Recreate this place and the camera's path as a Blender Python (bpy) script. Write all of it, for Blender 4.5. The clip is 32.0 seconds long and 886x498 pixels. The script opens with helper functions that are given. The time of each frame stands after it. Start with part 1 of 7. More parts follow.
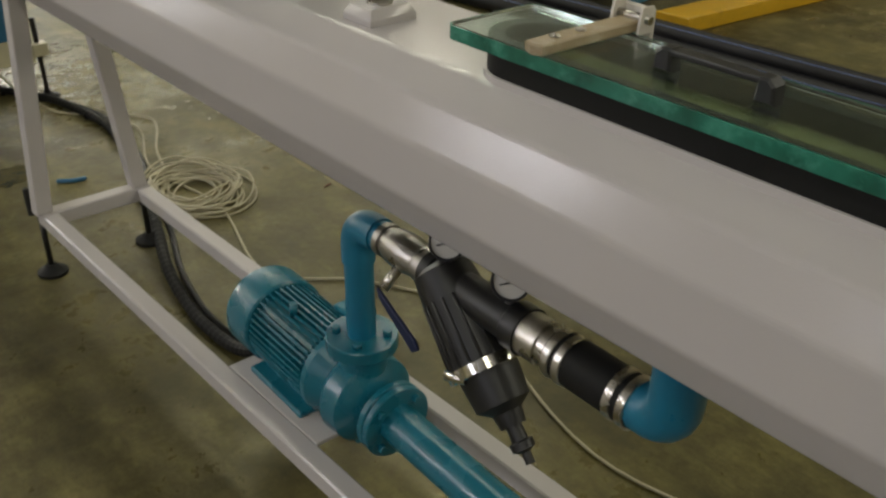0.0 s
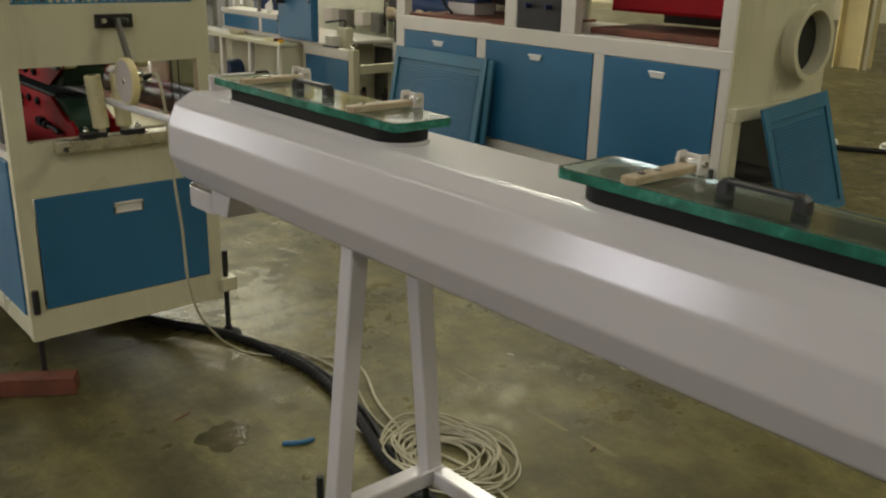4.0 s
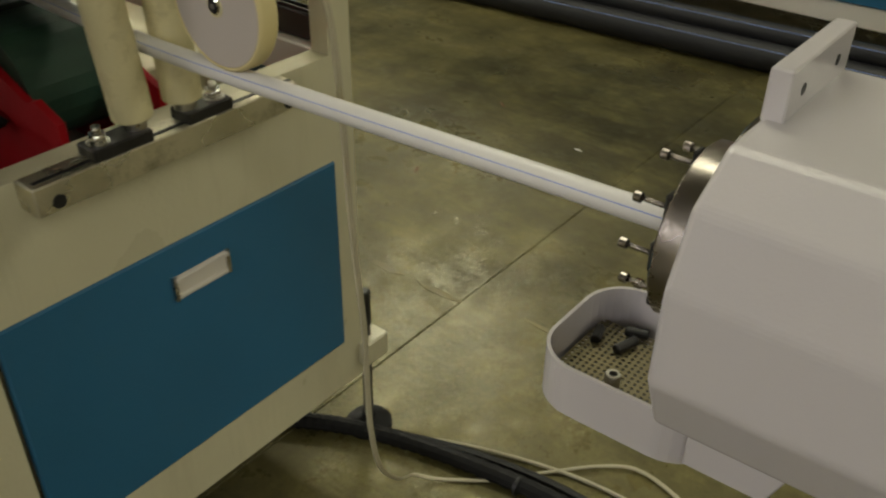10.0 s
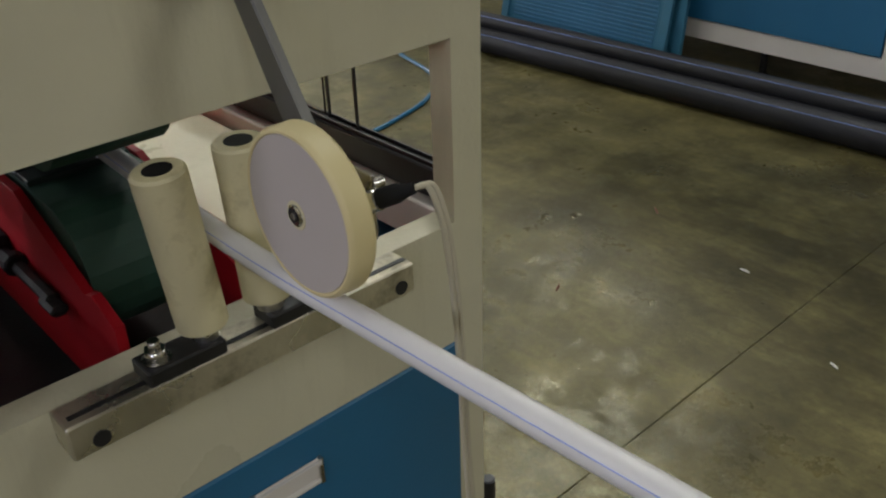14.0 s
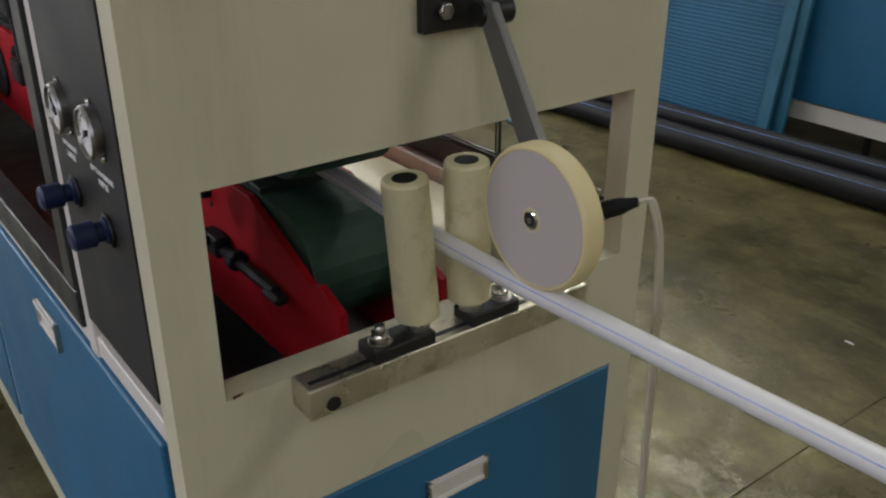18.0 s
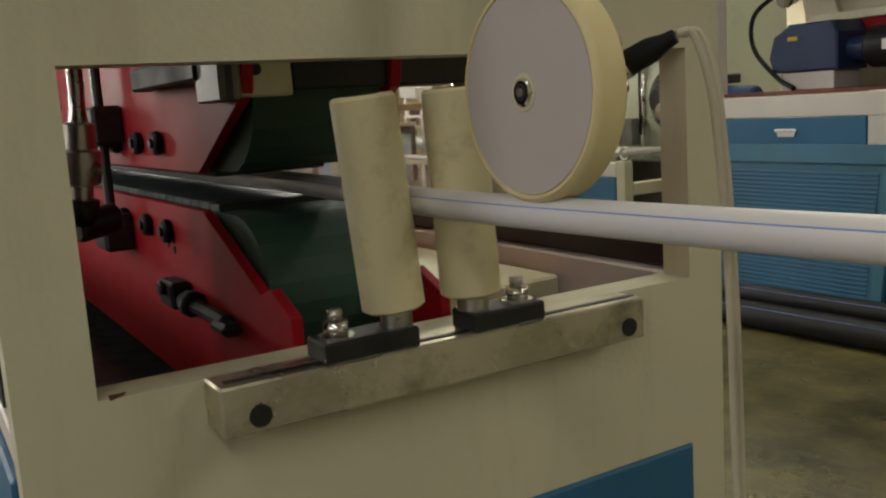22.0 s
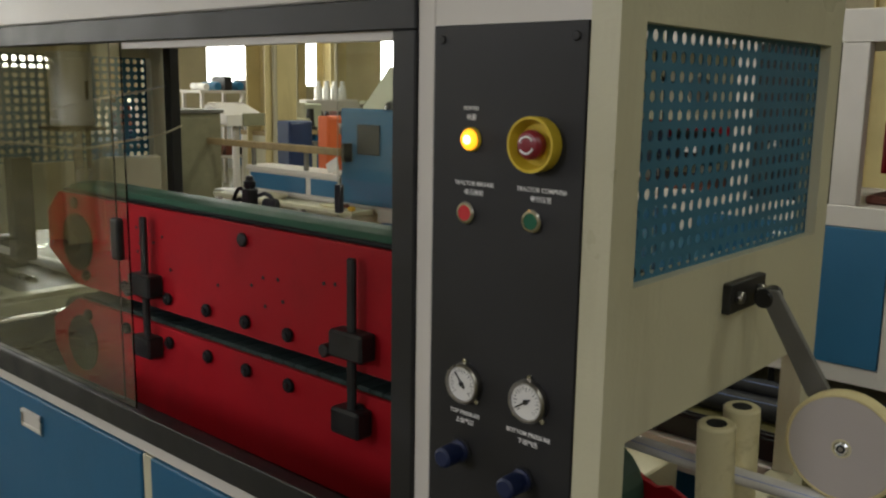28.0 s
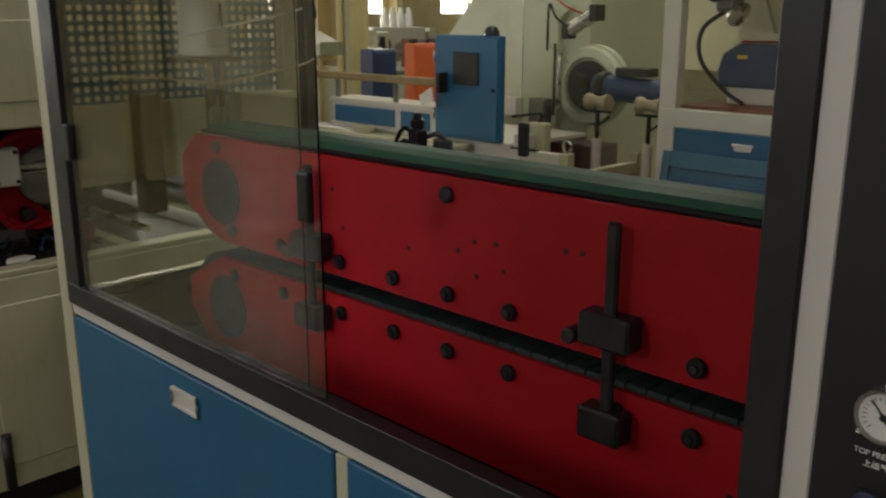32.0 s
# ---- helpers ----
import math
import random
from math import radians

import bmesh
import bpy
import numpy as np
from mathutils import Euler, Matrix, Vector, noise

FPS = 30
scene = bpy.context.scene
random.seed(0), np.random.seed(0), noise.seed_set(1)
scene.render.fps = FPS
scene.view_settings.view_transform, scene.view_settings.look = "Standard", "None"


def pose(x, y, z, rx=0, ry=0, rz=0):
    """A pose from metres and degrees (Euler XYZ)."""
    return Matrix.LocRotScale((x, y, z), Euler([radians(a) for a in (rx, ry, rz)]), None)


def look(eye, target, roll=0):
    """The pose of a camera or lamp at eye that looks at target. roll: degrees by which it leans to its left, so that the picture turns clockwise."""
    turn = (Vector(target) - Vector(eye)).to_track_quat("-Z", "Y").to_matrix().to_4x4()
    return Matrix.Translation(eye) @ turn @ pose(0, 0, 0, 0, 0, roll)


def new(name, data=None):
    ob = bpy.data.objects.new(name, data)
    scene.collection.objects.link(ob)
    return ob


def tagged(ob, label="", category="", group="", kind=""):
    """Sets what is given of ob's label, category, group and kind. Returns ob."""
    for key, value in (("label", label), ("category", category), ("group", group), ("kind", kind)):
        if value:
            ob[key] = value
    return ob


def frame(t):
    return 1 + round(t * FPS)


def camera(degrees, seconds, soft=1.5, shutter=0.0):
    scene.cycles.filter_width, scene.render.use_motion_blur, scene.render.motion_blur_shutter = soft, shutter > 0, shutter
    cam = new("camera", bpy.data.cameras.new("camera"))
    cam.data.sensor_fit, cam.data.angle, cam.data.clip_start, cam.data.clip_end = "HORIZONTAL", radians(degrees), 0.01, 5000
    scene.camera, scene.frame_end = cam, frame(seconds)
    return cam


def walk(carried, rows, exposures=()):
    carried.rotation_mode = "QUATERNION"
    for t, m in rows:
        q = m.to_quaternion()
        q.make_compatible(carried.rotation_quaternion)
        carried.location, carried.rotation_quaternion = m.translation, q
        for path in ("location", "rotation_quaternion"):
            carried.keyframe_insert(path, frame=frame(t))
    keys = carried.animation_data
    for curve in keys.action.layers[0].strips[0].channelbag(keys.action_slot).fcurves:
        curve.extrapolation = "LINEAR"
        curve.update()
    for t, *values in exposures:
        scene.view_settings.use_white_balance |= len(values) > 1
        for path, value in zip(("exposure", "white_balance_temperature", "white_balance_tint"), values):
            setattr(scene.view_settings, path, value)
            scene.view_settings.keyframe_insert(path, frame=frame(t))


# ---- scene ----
cam = camera(52.5, 32.0, 2.2, 0.3)
PATH = [
    (0, (0.27, -0.037, 1.528), (1.378, 1.286, 0.517), 0.8),
    (0.5, (0.092, 0.066, 1.546), (1.362, 1.323, 0.648), 1.5),
    (1, (-0.059, 0.105, 1.561), (1.208, 1.433, 0.766), 1.3),
    (1.5, (-0.105, 0.16, 1.561), (1.079, 1.61, 0.857), 2.5),
    (2, (-0.082, 0.279, 1.568), (1.027, 1.811, 0.917), 1.3),
    (2.5, (-0.023, 0.448, 1.573), (1.059, 2.012, 0.954), 1.3),
    (3, (-0.035, 0.6, 1.552), (1.04, 2.148, 0.882), 2.0),
    (3.5, (-0.146, 0.807, 1.578), (1.069, 2.272, 0.964), 1.5),
    (4, (-0.195, 0.94, 1.569), (1.038, 2.381, 0.936), 1.4),
    (4.5, (-0.12, 1.168, 1.574), (1.059, 2.657, 0.949), -0.2),
    (6.5, (-0.023, 1.976, 1.568), (1.259, 3.361, 0.907), -1.2),
    (7, (0.083, 2.176, 1.584), (1.259, 3.671, 0.964), -0.7),
    (7.5, (0.15, 2.336, 1.565), (1.288, 3.839, 0.899), 0.3),
    (8, (0.136, 2.534, 1.535), (1.391, 3.941, 0.867), 1.0),
    (8.5, (0.11, 2.726, 1.514), (1.396, 3.994, 0.655), 1.1),
    (9, (0.159, 2.867, 1.485), (1.404, 4.083, 0.5), 0.4),
    (9.5, (0.262, 3.022, 1.476), (1.523, 4.195, 0.46), 1.2),
    (10, (0.324, 3.144, 1.462), (1.639, 4.168, 0.356), 1.1),
    (10.5, (0.338, 3.313, 1.468), (1.842, 3.993, 0.339), 1.3),
    (11, (0.334, 3.41, 1.466), (1.913, 3.895, 0.339), 0.8),
    (11.5, (0.38, 3.434, 1.466), (1.927, 4.067, 0.367), -0.7),
    (12, (0.512, 3.401, 1.47), (1.868, 4.395, 0.388), -0.7),
    (12.5, (0.597, 3.368, 1.451), (1.76, 4.526, 0.309), -0.0),
    (13, (0.609, 3.37, 1.45), (1.695, 4.587, 0.293), -1.8),
    (13.5, (0.602, 3.38, 1.462), (1.719, 4.632, 0.374), -1.9),
    (14, (0.595, 3.38, 1.481), (1.747, 4.672, 0.48), -1.9),
    (14.5, (0.596, 3.393, 1.476), (1.749, 4.681, 0.472), -1.8),
    (16.5, (0.637, 3.381, 1.495), (1.716, 4.752, 0.518), -1.6),
    (17, (0.603, 3.384, 1.486), (1.604, 4.803, 0.494), 0.2),
    (17.5, (0.51, 3.368, 1.496), (1.511, 4.819, 0.552), 1.9),
    (18, (0.372, 3.355, 1.495), (1.459, 4.794, 0.63), 0.1),
    (18.5, (0.352, 3.365, 1.43), (1.503, 4.738, 0.542), 0.4),
    (19, (0.478, 3.428, 1.279), (1.558, 4.929, 0.517), -0.8),
    (19.5, (0.546, 3.448, 1.184), (1.561, 5.102, 0.702), -2.4),
    (20, (0.555, 3.456, 1.154), (1.541, 5.156, 0.779), -5.1),
    (20.5, (0.547, 3.46, 1.123), (1.548, 5.161, 0.802), -5.4),
    (21, (0.551, 3.462, 1.113), (1.54, 5.17, 0.791), -5.0),
    (21.5, (0.564, 3.46, 1.115), (1.573, 5.155, 0.788), -4.1),
    (22, (0.572, 3.459, 1.11), (1.59, 5.152, 0.796), -3.6),
    (22.5, (0.583, 3.466, 1.12), (1.609, 5.157, 0.822), -3.1),
    (23, (0.572, 3.465, 1.131), (1.603, 5.157, 0.856), -2.7),
    (23.5, (0.553, 3.457, 1.143), (1.577, 5.155, 0.884), -2.1),
    (24, (0.531, 3.437, 1.156), (1.562, 5.129, 0.883), -1.9),
    (24.5, (0.467, 3.42, 1.243), (1.525, 5.074, 0.863), -2.8),
    (25, (0.341, 3.392, 1.402), (1.423, 4.984, 0.859), -4.1),
    (25.5, (0.188, 3.384, 1.514), (1.336, 4.95, 1.034), -1.0),
    (27.5, (-0.181, 3.633, 1.59), (1.241, 4.971, 1.158), 0.0),
    (28, (-0.308, 3.617, 1.608), (1.168, 4.92, 1.255), 0.9),
    (28.5, (-0.365, 3.603, 1.617), (1.016, 5.017, 1.307), 0.3),
    (29, (-0.388, 3.601, 1.613), (0.926, 5.066, 1.259), 0.2),
    (29.5, (-0.401, 3.607, 1.608), (0.892, 5.084, 1.226), 0.1),
    (30, (-0.398, 3.638, 1.603), (0.881, 5.124, 1.207), 0.3),
    (30.5, (-0.36, 3.731, 1.597), (0.928, 5.204, 1.181), -0.2),
    (31, (-0.297, 3.871, 1.607), (1.003, 5.328, 1.172), -0.7),
    (31.5, (-0.249, 3.994, 1.601), (1.03, 5.46, 1.135), -0.2),
    (32, (-0.27, 4.126, 1.586), (1.104, 5.488, 1.08), -0.0),
]
walk(cam, [(t, look(eye, target, roll)) for t, eye, target, roll in PATH], [(0.0, -0.46, 6500, 10), (5.0, -0.42, 6450, 10), (7.0, -0.38, 6450, 10), (9.0, -0.40, 6950, 8), (10.0, -0.34, 6750, 7), (11.0, -0.66, 6600, 6), (12.5, -0.34, 5850, 16), (17.0, -0.36, 5650, 18), (18.0, -0.30, 5650, 18), (19.0, -0.36, 6000, 20), (20.0, -0.43, 6350, 15), (21.0, -0.44, 6650, 14), (22.0, -0.46, 6400, 14), (23.0, -0.48, 5800, 16), (24.0, -0.50, 6900, 10), (25.5, -0.62, 6900, 5), (28.0, -0.75, 6200, 10), (29.0, -1.3, 6200, 10), (30.0, -1.12, 6250, 10), (31.0, -1.0, 6300, 10), (32.0, -1.1, 6350, 10)])

# ---------- world, sun and large lights ----------
world = bpy.data.worlds.new("world")
scene.world = world
world.use_nodes = True
wn = world.node_tree
sky = wn.nodes.new("ShaderNodeTexSky")
sky.sky_type = "NISHITA"
sky.sun_disc = False
sky.sun_elevation = radians(48)
sky.sun_rotation = radians(200)
wn.nodes["Background"].inputs[1].default_value = 0.08
wn.links.new(sky.outputs[0], wn.nodes["Background"].inputs[0])

HALL = (-9.0, 24.0, -11.0, 26.0, 6.2)   # x0, x1, y0, y1, height


def window_light(name, m, w, h, watts, colour):
    data = bpy.data.lights.new(name, "AREA")
    data.shape = "RECTANGLE"
    data.size, data.size_y, data.energy, data.color = w, h, watts, colour
    ob = new(name, data)
    ob.matrix_world = m
    return ob


DAY = (1.0, 0.975, 0.78)
COOL = (0.96, 0.94, 1.0)
WARM = (1.0, 0.97, 0.84)
FAR_WINDOWS = [(-5.0, 1.5), (-1.2, 1.5), (1.6, 1.5), (4.85, 1.5), (8.95, 1.5), (14.75, 1.5), (18.2, 1.4), (21.7, 1.5)]
LEFT_WINDOWS = [(-6.0, 3.0), (-1.2, 3.4), (6.8, 1.8), (17.0, 4.6)]
WIN_Z = (1.6, 4.4)
LEFT_Z = (2.9, 5.8)
for wx, ww in FAR_WINDOWS:
    window_light("window_daylight", look((wx + ww / 2, HALL[3] + 0.1, 3.0), (wx + ww / 2, 0, 3.0)), ww, 2.8, 440, WARM)
for wy, ww in LEFT_WINDOWS:
    window_light("window_daylight", look((HALL[0] - 0.1, wy + ww / 2, sum(LEFT_Z) / 2), (0, wy + ww / 2, sum(LEFT_Z) / 2)), ww, 2.9, (175 if wy == 6.8 else 36) * ww, COOL)
SKYLIGHTS = [(-2.5, -3.0, 9.0), (-5.0, 14.5, 13.0), (7.7, 9.0, 2.0), (7.9, 16.8, 5.0), (7.3, -5.0, 9.0), (3.1, 5.9, 4.4), (15.5, 0.5, 7.0)]
for sx, sy, sl in SKYLIGHTS:
    window_light("skylight_daylight", look((sx, sy, HALL[4] + 0.12), (sx, sy, 0)), 1.4, sl, {-2.5: 24, -5.0: 38, 3.1: 46, 7.7: 145, 7.9: 76, 15.5: 44}.get(sx, 60) * sl, DAY)

# ---------- materials ----------


def mat(name, col, rough=0.5, metal=0.0, var=0.12, scale=5.0, bump=0.05, bscale=90.0, stain=None, amount=0.0, sscale=3.0, coat=0.0, rvar=0.1, streak=0.0):
    m = bpy.data.materials.new(name)
    m.use_nodes = True
    nt = m.node_tree
    N, L = nt.nodes, nt.links
    bs = N["Principled BSDF"]
    tc = N.new("ShaderNodeTexCoord")
    n1 = N.new("ShaderNodeTexNoise")
    n1.inputs["Scale"].default_value = scale
    n1.inputs["Detail"].default_value = 6
    L.new(tc.outputs["Object"], n1.inputs["Vector"])
    mix = N.new("ShaderNodeMix")
    mix.data_type = "RGBA"
    a, b = mix.inputs[6], mix.inputs[7]
    a.default_value = (*[max(0, c * (1 - var)) for c in col], 1)
    b.default_value = (*[min(1, c * (1 + var)) for c in col], 1)
    ramp = N.new("ShaderNodeMapRange")
    ramp.inputs[1].default_value, ramp.inputs[2].default_value = 0.3, 0.7
    L.new(n1.outputs[0], ramp.inputs[0])
    L.new(ramp.outputs[0], mix.inputs[0])
    out = mix.outputs[2]
    n2 = N.new("ShaderNodeTexNoise")
    n2.inputs["Scale"].default_value = bscale
    n2.inputs["Detail"].default_value = 4
    L.new(tc.outputs["Object"], n2.inputs["Vector"])
    if stain:
        n3 = N.new("ShaderNodeTexNoise")
        n3.inputs["Scale"].default_value = sscale
        n3.inputs["Detail"].default_value = 9
        n3.inputs["Roughness"].default_value = 0.68
        if streak:
            ms = N.new("ShaderNodeMapping")
            ms.inputs["Scale"].default_value = (1.0, 1.0, streak)
            L.new(tc.outputs["Object"], ms.inputs[0])
            L.new(ms.outputs[0], n3.inputs["Vector"])
        else:
            L.new(tc.outputs["Object"], n3.inputs["Vector"])
        r3 = N.new("ShaderNodeMapRange")
        r3.inputs[1].default_value, r3.inputs[2].default_value = 0.52, 0.72
        r3.inputs[4].default_value = amount
        L.new(n3.outputs[0], r3.inputs[0])
        mx = N.new("ShaderNodeMix")
        mx.data_type = "RGBA"
        mx.inputs[7].default_value = (*stain, 1)
        L.new(r3.outputs[0], mx.inputs[0])
        L.new(out, mx.inputs[6])
        out = mx.outputs[2]
    L.new(out, bs.inputs["Base Color"])
    rr = N.new("ShaderNodeMapRange")
    rr.inputs[1].default_value, rr.inputs[2].default_value = 0.3, 0.7
    rr.inputs[3].default_value, rr.inputs[4].default_value = max(0.03, rough - rvar), min(1, rough + rvar)
    L.new(n1.outputs[0], rr.inputs[0])
    L.new(rr.outputs[0], bs.inputs["Roughness"])
    bs.inputs["Metallic"].default_value = metal
    bs.inputs["Coat Weight"].default_value = coat
    if bump:
        bp = N.new("ShaderNodeBump")
        bp.inputs["Strength"].default_value = bump
        bp.inputs["Distance"].default_value = 0.004
        L.new(n2.outputs[0], bp.inputs["Height"])
        L.new(bp.outputs[0], bs.inputs["Normal"])
    return m


def glass_mat(name, col, rough=0.02, alpha=0.0, spec=0.5):
    m = bpy.data.materials.new(name)
    m.use_nodes = True
    bs = m.node_tree.nodes["Principled BSDF"]
    bs.inputs["Base Color"].default_value = (*col, 1)
    bs.inputs["Roughness"].default_value = rough
    bs.inputs["Transmission Weight"].default_value = 1.0
    bs.inputs["IOR"].default_value = 1.45
    return m


def glow(name, col, strength):
    m = bpy.data.materials.new(name)
    m.use_nodes = True
    bs = m.node_tree.nodes["Principled BSDF"]
    bs.inputs["Base Color"].default_value = (*col, 1)
    bs.inputs["Emission Color"].default_value = (*col, 1)
    bs.inputs["Emission Strength"].default_value = strength
    return m


def concrete():
    m = mat("worn_concrete", (0.104, 0.089, 0.036), 0.36, 0, 0.50, 0.8, 0.45, 30, (0.032, 0.027, 0.013), 0.85, 1.25, rvar=0.20)
    nt = m.node_tree
    N, L = nt.nodes, nt.links
    bs = N["Principled BSDF"]
    tc = [n for n in N if n.type == "TEX_COORD"][0]
    # pale scuffs and traffic polish
    n = N.new("ShaderNodeTexNoise")
    n.inputs["Scale"].default_value, n.inputs["Detail"].default_value, n.inputs["Roughness"].default_value = 4.2, 12, 0.80
    mp = N.new("ShaderNodeMapping")
    mp.inputs["Scale"].default_value = (1.5, 0.48, 1.0)
    L.new(tc.outputs["Object"], mp.inputs[0])
    L.new(mp.outputs[0], n.inputs["Vector"])
    r = N.new("ShaderNodeMapRange")
    r.inputs[1].default_value, r.inputs[2].default_value, r.inputs[4].default_value = 0.46, 0.70, 0.6
    L.new(n.outputs[0], r.inputs[0])
    mx = N.new("ShaderNodeMix")
    mx.data_type = "RGBA"
    mx.inputs[7].default_value = (0.27, 0.235, 0.085, 1)
    L.new(r.outputs[0], mx.inputs[0])
    src = bs.inputs["Base Color"].links[0].from_socket
    L.new(src, mx.inputs[6])
    # gloss of trodden and damp patches, with a fine uneven relief
    g = N.new("ShaderNodeTexNoise")
    g.inputs["Scale"].default_value, g.inputs["Detail"].default_value, g.inputs["Roughness"].default_value = 9.0, 9, 0.66
    L.new(tc.outputs["Object"], g.inputs["Vector"])
    gf = N.new("ShaderNodeMapRange")
    gf.inputs[1].default_value, gf.inputs[2].default_value = 0.42, 0.62
    L.new(g.outputs[0], gf.inputs[0])
    w = N.new("ShaderNodeTexNoise")
    w.inputs["Scale"].default_value, w.inputs["Detail"].default_value, w.inputs["Roughness"].default_value = 1.5, 5, 0.6
    L.new(tc.outputs["Object"], w.inputs["Vector"])
    wf = N.new("ShaderNodeMapRange")
    wf.inputs[1].default_value, wf.inputs[2].default_value = 0.46, 0.60
    L.new(w.outputs[0], wf.inputs[0])
    wm = N.new("ShaderNodeMath")
    wm.operation = "MULTIPLY"
    L.new(gf.outputs[0], wm.inputs[0])
    L.new(wf.outputs[0], wm.inputs[1])
    gr = N.new("ShaderNodeMapRange")
    gr.inputs[3].default_value, gr.inputs[4].default_value = 0.47, 0.16
    L.new(wm.outputs[0], gr.inputs[0])
    L.new(gr.outputs[0], bs.inputs["Roughness"])
    # pale flecks paint the floor's glint, over a damp patch where the cooling water drips
    ds = N.new("ShaderNodeVectorMath")
    ds.operation = "DISTANCE"
    L.new(tc.outputs["Object"], ds.inputs[0])
    ds.inputs[1].default_value = (1.70, 4.24, 0.0)
    near = N.new("ShaderNodeMapRange")
    near.inputs[1].default_value, near.inputs[2].default_value = 0.12, 0.80
    near.inputs[3].default_value, near.inputs[4].default_value = 0.11, -0.10
    L.new(ds.outputs["Value"], near.inputs[0])
    ad = N.new("ShaderNodeMath")
    fl = N.new("ShaderNodeTexNoise")
    fl.inputs["Scale"].default_value, fl.inputs["Detail"].default_value, fl.inputs["Roughness"].default_value = 11.0, 9, 0.75
    L.new(tc.outputs["Object"], fl.inputs["Vector"])
    L.new(near.outputs[0], ad.inputs[0])
    L.new(fl.outputs[0], ad.inputs[1])
    cr = N.new("ShaderNodeMapRange")
    cr.inputs[1].default_value, cr.inputs[2].default_value, cr.inputs[4].default_value = 0.58, 0.72, 0.35
    L.new(ad.outputs[0], cr.inputs[0])
    mc = N.new("ShaderNodeMix")
    mc.data_type = "RGBA"
    mc.inputs[7].default_value = (0.50, 0.46, 0.27, 1)
    L.new(cr.outputs[0], mc.inputs[0])
    L.new(mx.outputs[2], mc.inputs[6])
    # the damp film itself shines
    dw = N.new("ShaderNodeMapRange")
    dw.inputs[1].default_value, dw.inputs[2].default_value, dw.inputs[4].default_value = 0.46, 0.60, 1.0
    L.new(ad.outputs[0], dw.inputs[0])
    dm = N.new("ShaderNodeMix")
    dm.inputs[3].default_value = 0.18
    L.new(dw.outputs[0], dm.inputs[0])
    L.new(gr.outputs[0], dm.inputs[2])
    L.new(dm.outputs[0], bs.inputs["Roughness"])
    # smudges of trodden dirt and fine grit
    out = mc.outputs[2]
    for sc, de, ro, lo, hi in ((4.5, 7, 0.62, 0.46, 1.05), (34.0, 10, 0.82, 0.74, 1.12)):
        q = N.new("ShaderNodeTexNoise")
        q.inputs["Scale"].default_value, q.inputs["Detail"].default_value, q.inputs["Roughness"].default_value = sc, de, ro
        L.new(tc.outputs["Object"], q.inputs["Vector"])
        qr = N.new("ShaderNodeMapRange")
        qr.inputs[1].default_value, qr.inputs[2].default_value, qr.inputs[3].default_value, qr.inputs[4].default_value = 0.36, 0.62, lo, hi
        L.new(q.outputs[0], qr.inputs[0])
        vm = N.new("ShaderNodeVectorMath")
        vm.operation = "SCALE"
        L.new(out, vm.inputs[0])
        L.new(qr.outputs[0], vm.inputs["Scale"])
        out = vm.outputs["Vector"]
    L.new(out, bs.inputs["Base Color"])
    bp = [q for q in N if q.type == "BUMP"][0]
    bp.inputs["Strength"].default_value, bp.inputs["Distance"].default_value = 0.38, 0.006
    rel = bp.inputs["Height"].links[0].from_node
    rel.inputs["Detail"].default_value, rel.inputs["Roughness"].default_value = 8, 0.66
    bs.inputs["Specular IOR Level"].default_value = 0.5
    bs.inputs["Specular Tint"].default_value = (1.0, 0.94, 0.58, 1)
    return m


